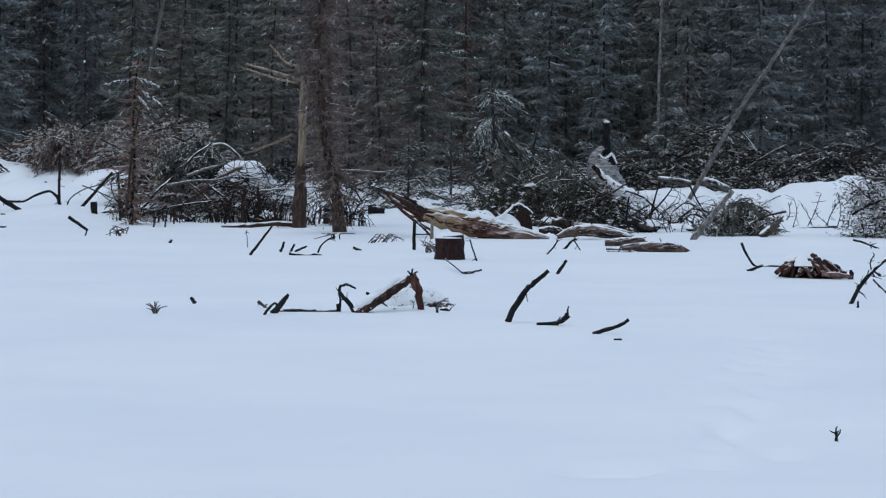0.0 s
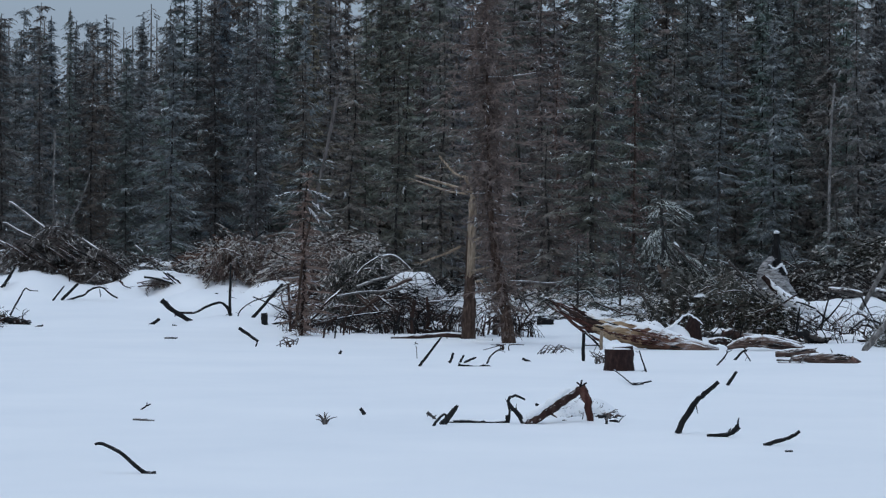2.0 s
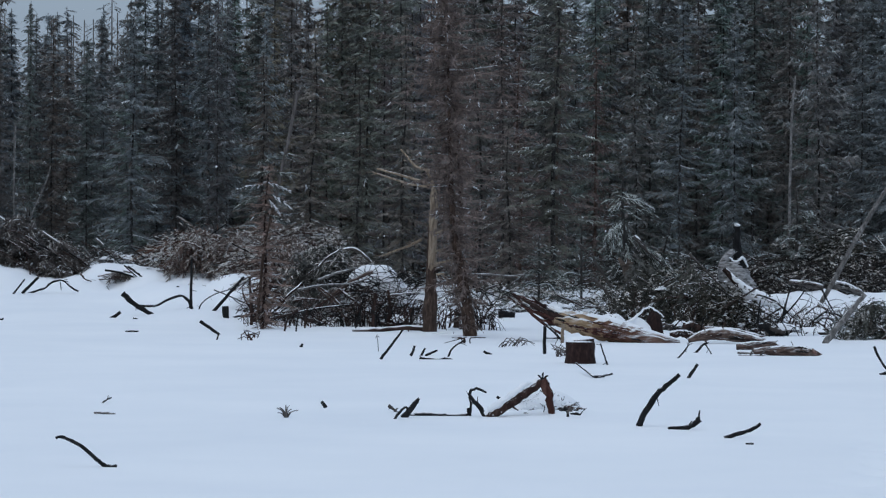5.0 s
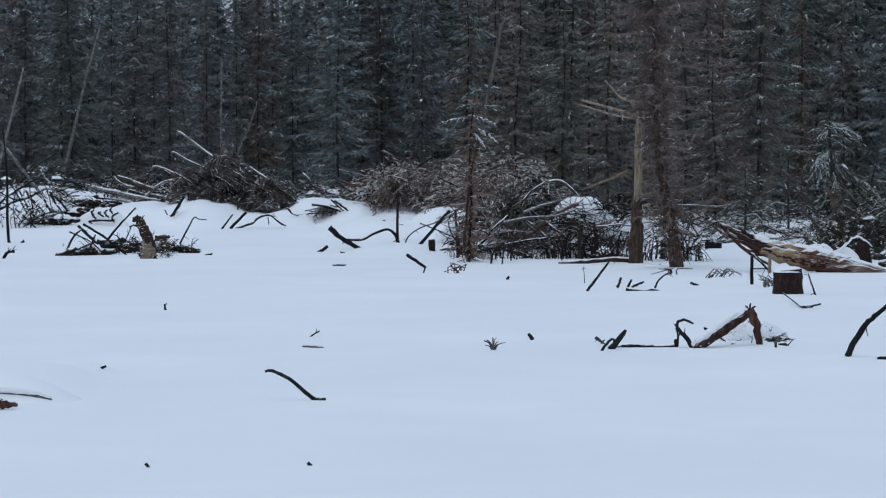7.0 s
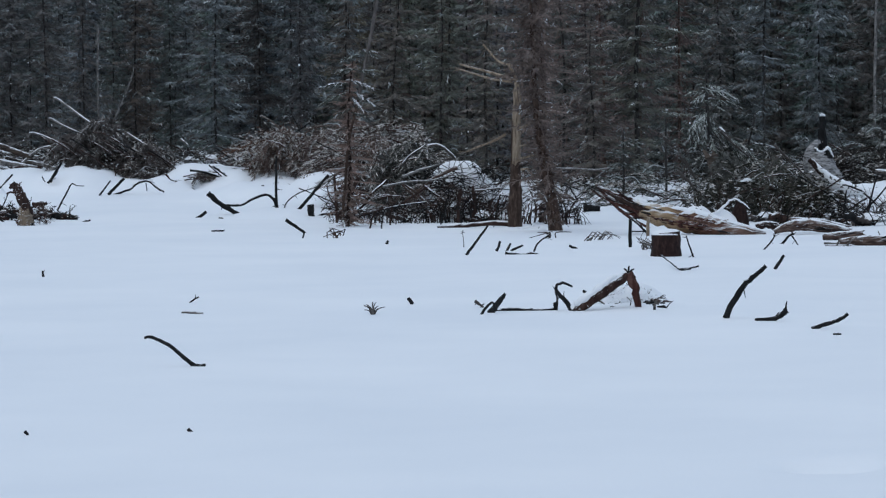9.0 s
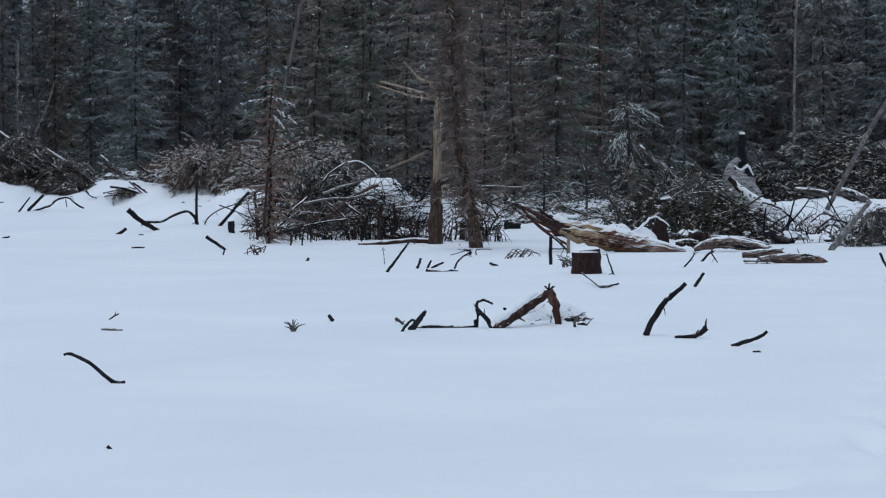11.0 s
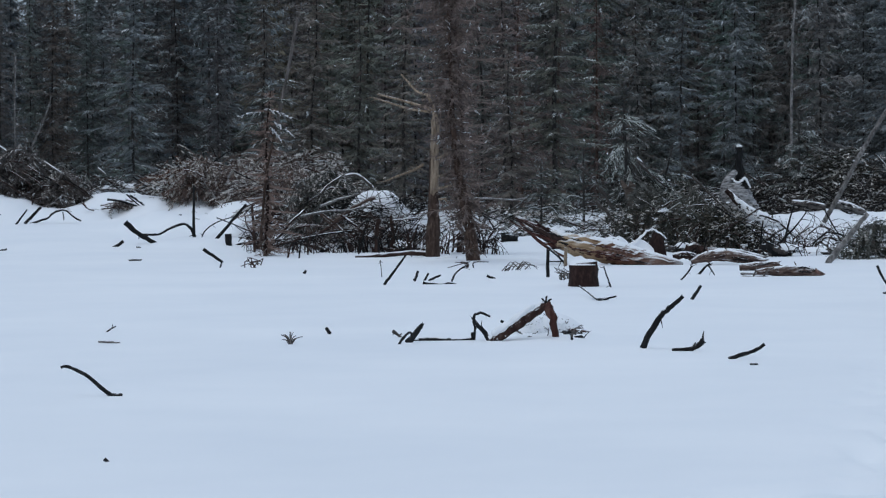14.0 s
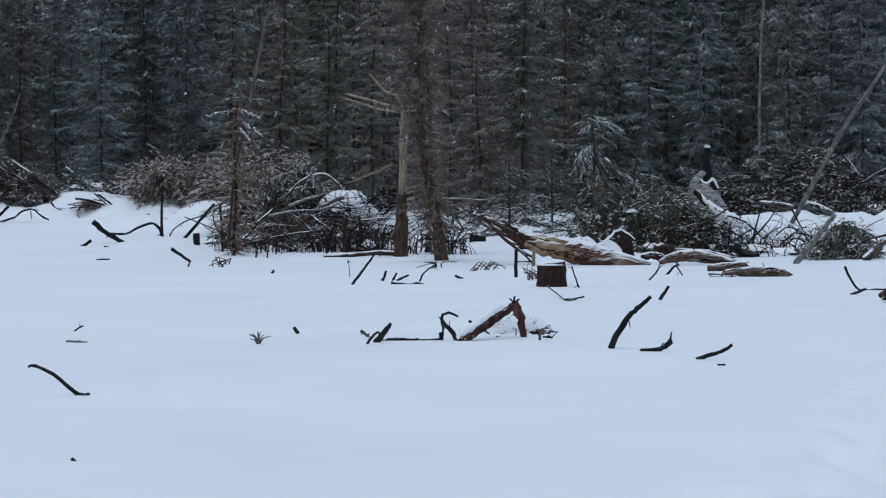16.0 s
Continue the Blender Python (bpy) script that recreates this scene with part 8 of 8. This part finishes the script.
for k, (x0, z0, x1, z1, q) in enumerate(((-0.15, 0.56, -0.30, 0.52, 0.022), (-0.10, 0.60, -0.05, 0.72, 0.018), (-0.14, 0.62, -0.17, 0.73, 0.016), (0.02, 0.30, 0.10, 0.40, 0.016), (-0.10, 0.02, -0.17, 0.10, 0.030), (0.10, 0.02, 0.16, -0.02, 0.035))):
    w = Shape(1041 + k)
    w.tube([(x0, -0.03, z0), ((x0 + x1) / 2, -0.05, (z0 + z1) / 2 + 0.01), (x1, -0.04, z1)], [q, q * 0.8, q * 0.3], 7, 0.3, 4, 0.006)
    part("splinter", w, (BARK_RED, WOOD_RUST, BARK_DARK)[k % 3], stump_w)
c = Shape(842)
for k in range(60):
    z = 0.6 * c.r.random()
    a = c.r.uniform(-1.2, 1.2)
    q = 0.135 - 0.1 * z
    c.blob(Vector((0.02 - 0.22 * z + math.sin(a) * q, -math.cos(a) * q, z)), c.r.uniform(0.004, 0.016))
part("caught_snow", c, SNOW_CAP, stump_w, "flecks of snow on the bark")["kind"] = "stuff"
debris((-9.12, 50.9, 0.02), (0.30, 0.16), 0.22, "red-brown rotten wood heaped beside a broken stump", 781, 13, 4, 0, (BARK_RED, BARK_FLECKED, WOOD_RUST, BARK_DARK), 0.85)
debris((-8.72, 51.0, 0.02), (0.20, 0.12), 0.36, "dark red rotten knot of wood behind a stump", 782, 18, 4, 0, (BARK_RED, BARK_DARK, BARK_FLECKED), 0.8)
debris((-8.30, 51.0, 0.01), (0.22, 0.10), 0.12, "crumbled dark wood trailing from a stump", 783, 12, 4, 0, (BARK_DARK, BARK_RED), 0.7)
for p, pts, r in (((-9.75, 50.2, 0.0), [(-0.12, 0, -0.03), (-0.02, 0.03, 0.18), (0.05, 0.06, 0.36)], 0.018), ((-9.72, 50.3, 0.42), [(-0.20, 0, 0.12), (0.20, 0, -0.13), (0.62, 0, -0.48)], 0.022), ((-9.9, 50.6, 0.05), [(-0.25, 0, 0.0), (0.1, 0.02, 0.16), (0.45, 0.04, 0.20)], 0.018), ((-9.5, 50.7, 0.04), [(0, 0, 0.0), (0.22, 0.02, 0.2), (0.34, 0.04, 0.46)], 0.014), ((-10.0, 50.5, 0.30), [(-0.2, 0, 0.1), (0.15, 0, -0.06), (0.4, 0, -0.28)], 0.014)):
    stick(p, pts, r, r * 0.7, "dark crossed stick in rotten wood", BARK_DARK, "branch", "branch", 2, 0.12)

# rotten rust-red pile on the eastern side
pile = thing("rotten_log", (5.167, 31.46, 0.007), "rotten rust-red log heap under a snow cap", "rotten log")
core = Shape(849)
core.heap((0.0, 0.05, -0.03), (0.36, 0.2, 0.2), 9, 0.35, 10, 22)
part("core", core, BARK_STUMP, pile, "dark rotten core")
rr = random.Random(8)
for k in range(26):
    a = -1.5 + 3.0 * k / 25 + rr.uniform(-0.15, 0.15)
    inner, outer = rr.uniform(0.04, 0.2), rr.uniform(0.26, 0.44)
    low = rr.uniform(0.0, 0.09)
    foot = (math.sin(a) * outer, -math.cos(a) * outer * 0.5 - 0.04, low)
    head = (math.sin(a) * inner + rr.uniform(-0.06, 0.06), -math.cos(a) * inner * 0.5 - 0.02, low + rr.uniform(0.08, 0.17))
    w = rr.uniform(0.018, 0.045)
    q = Shape(850 + k)
    q.tube([foot, tuple((a + b) / 2 + rr.uniform(-0.025, 0.025) for a, b in zip(foot, head)), head], [w * 0.5, w * 0.85, w * 0.5], 8, 0.22, 4, 0.005, 0.008)
    part("slab", q, (WOOD_RUST, BARK_RED, WOOD_ROT, WOOD_RUST, BARK_DARK)[k % 5], pile)
limb = Shape(900)
limb.tube([(0.10, -0.22, 0.06), (0.28, -0.24, 0.045), (0.42, -0.22, 0.02)], [0.03, 0.03, 0.018], 8, 0.2, 4, 0.004)
part("limb", limb, WOOD_ROT, pile)
for k, (x, z) in enumerate(((0.43, 0.05),)):
    knob = Shape(901 + k)
    knob.tube([(x, -0.1, z - 0.08), (x + 0.01, -0.1, z), (x - 0.01, -0.1, z + 0.04)], [0.03, 0.026, 0.012], 7, 0.3, 3)
    part("knob", knob, BARK_DARK, pile)
pc = Shape(860)
pc.heap((-0.10, 0.02, 0.15), (0.24, 0.16, 0.10), 5, 0.3, 12, 32)
part("snow", pc, SNOW_CAP, pile, "thick cap of snow")

# snow-buried log at the western edge
wl = thing("buried_log", (-4.4, 19.42, 0.007), "snow-buried log showing red rotten wood", "fallen log")
for k, (run, radii, look_of, kind_name, words) in enumerate((
    ([(-0.343, 0, 0.064), (-0.076, 0, 0.06), (0.115, 0, 0.053), (0.237, 0, 0.042), (0.351, 0, 0.019)], (0.022, 0.020, 0.018, 0.014, 0.005), BARK_GREY, "log", ""),
    # thin dark strip that draws the shade below the log
    ([(-0.343, 0, 0.037), (-0.076, 0, 0.038), (0.115, 0, 0.034), (0.267, 0, 0.027), (0.335, 0, 0.015)], (0.012, 0.011, 0.010, 0.008, 0.003), BARK_RED, "underside", "dark strip as the shade under the log"),
    ([(-0.344, 0, 0.015), (-0.076, 0, 0.015), (0.076, 0, 0.015), (0.191, 0, 0.012), (0.305, 0, 0.008)], (0.026, 0.024, 0.022, 0.018, 0.008), SNOW_CAP, "snow", "ledge of snow"),
    ([(-0.4, -0.6, 0.02), (-0.1, -0.6, 0.025), (0.06, -0.6, 0.035), (0.15, -0.58, 0.035), (0.24, -0.55, 0.03)], (0.045, 0.045, 0.042, 0.032, 0.010), WOOD_RUST, "rotten_slab", "red rotten slab"),
)):
    s = Shape(871 + k)
    s.tube(run, radii, 11, 0.14 if k == 3 else 0.08, 6, 0.003 if k == 3 else 0.001)
    part(kind_name, s, look_of, wl, words)
lid = Shape(878)
lid.heap((-0.10, 0.24, -0.02), (0.74, 0.36, 0.20), 27, 0.12, 14, 40, False, 2.0)
part("snow", lid, SNOW_CAP, wl, "drift of snow over the log")
cover = Shape(879)
cover.tube([(-0.36, 0.0, 0.092), (-0.076, 0.0, 0.090), (0.115, 0.0, 0.080), (0.237, 0.005, 0.062), (0.34, 0.01, 0.030)], [0.030, 0.030, 0.028, 0.022, 0.008], 12, 0.06, 6, 0.001)
part("snow", cover, SNOW_CAP, wl, "thick snow on the log")
for k, p in enumerate([(0.016, 0, 0.079), (0.039, 0, 0.072), (0.203, 0, 0.068)]):
    t = Shape(880 + k)
    a = Vector(p)
    t.tube([a + Vector((-0.02, 0, -0.03)), a, a + Vector((0.012, 0, 0.012))], [0.012, 0.009, 0.004], 6, 0.35, 3)
    part("knot", t, BARK_DARK, wl)
stick((-4.19, 21.9, 0.035), [(-0.09, 0.02, -0.03), (-0.01, 0, 0.018), (0.035, 0, 0.040)], 0.013, 0.009, "tiny dark twig on a snow drift", BARK_DARK, "twig", "twig", 2, 0.05)


# ---- a few flakes of the falling snow ----
flakes = Shape(951)
for k in range(260):
    y = 8 + 60 * flakes.r.random() ** 0.8
    x, z = y * flakes.r.uniform(-0.23, 0.20), 1.6 + y * flakes.r.uniform(-0.02, 0.085)
    q = flakes.r.uniform(0.002, 0.006) * (0.5 + y / 45)
    n = len(flakes.v)
    flakes.v += [Vector((x, y, z + q)), Vector((x + q, y, z)), Vector((x, y + q, z)), Vector((x - q, y - q * 0.5, z)), Vector((x, y, z - q))]
    flakes.f += [(n, n + 1, n + 2), (n, n + 2, n + 3), (n, n + 3, n + 1), (n + 4, n + 2, n + 1), (n + 4, n + 3, n + 2), (n + 4, n + 1, n + 3)]
solo("falling_snow", flakes, SNOW_CAP, (0, 0, 0), "sparse white snowflakes hanging in the air", "snowflakes", kind="stuff")
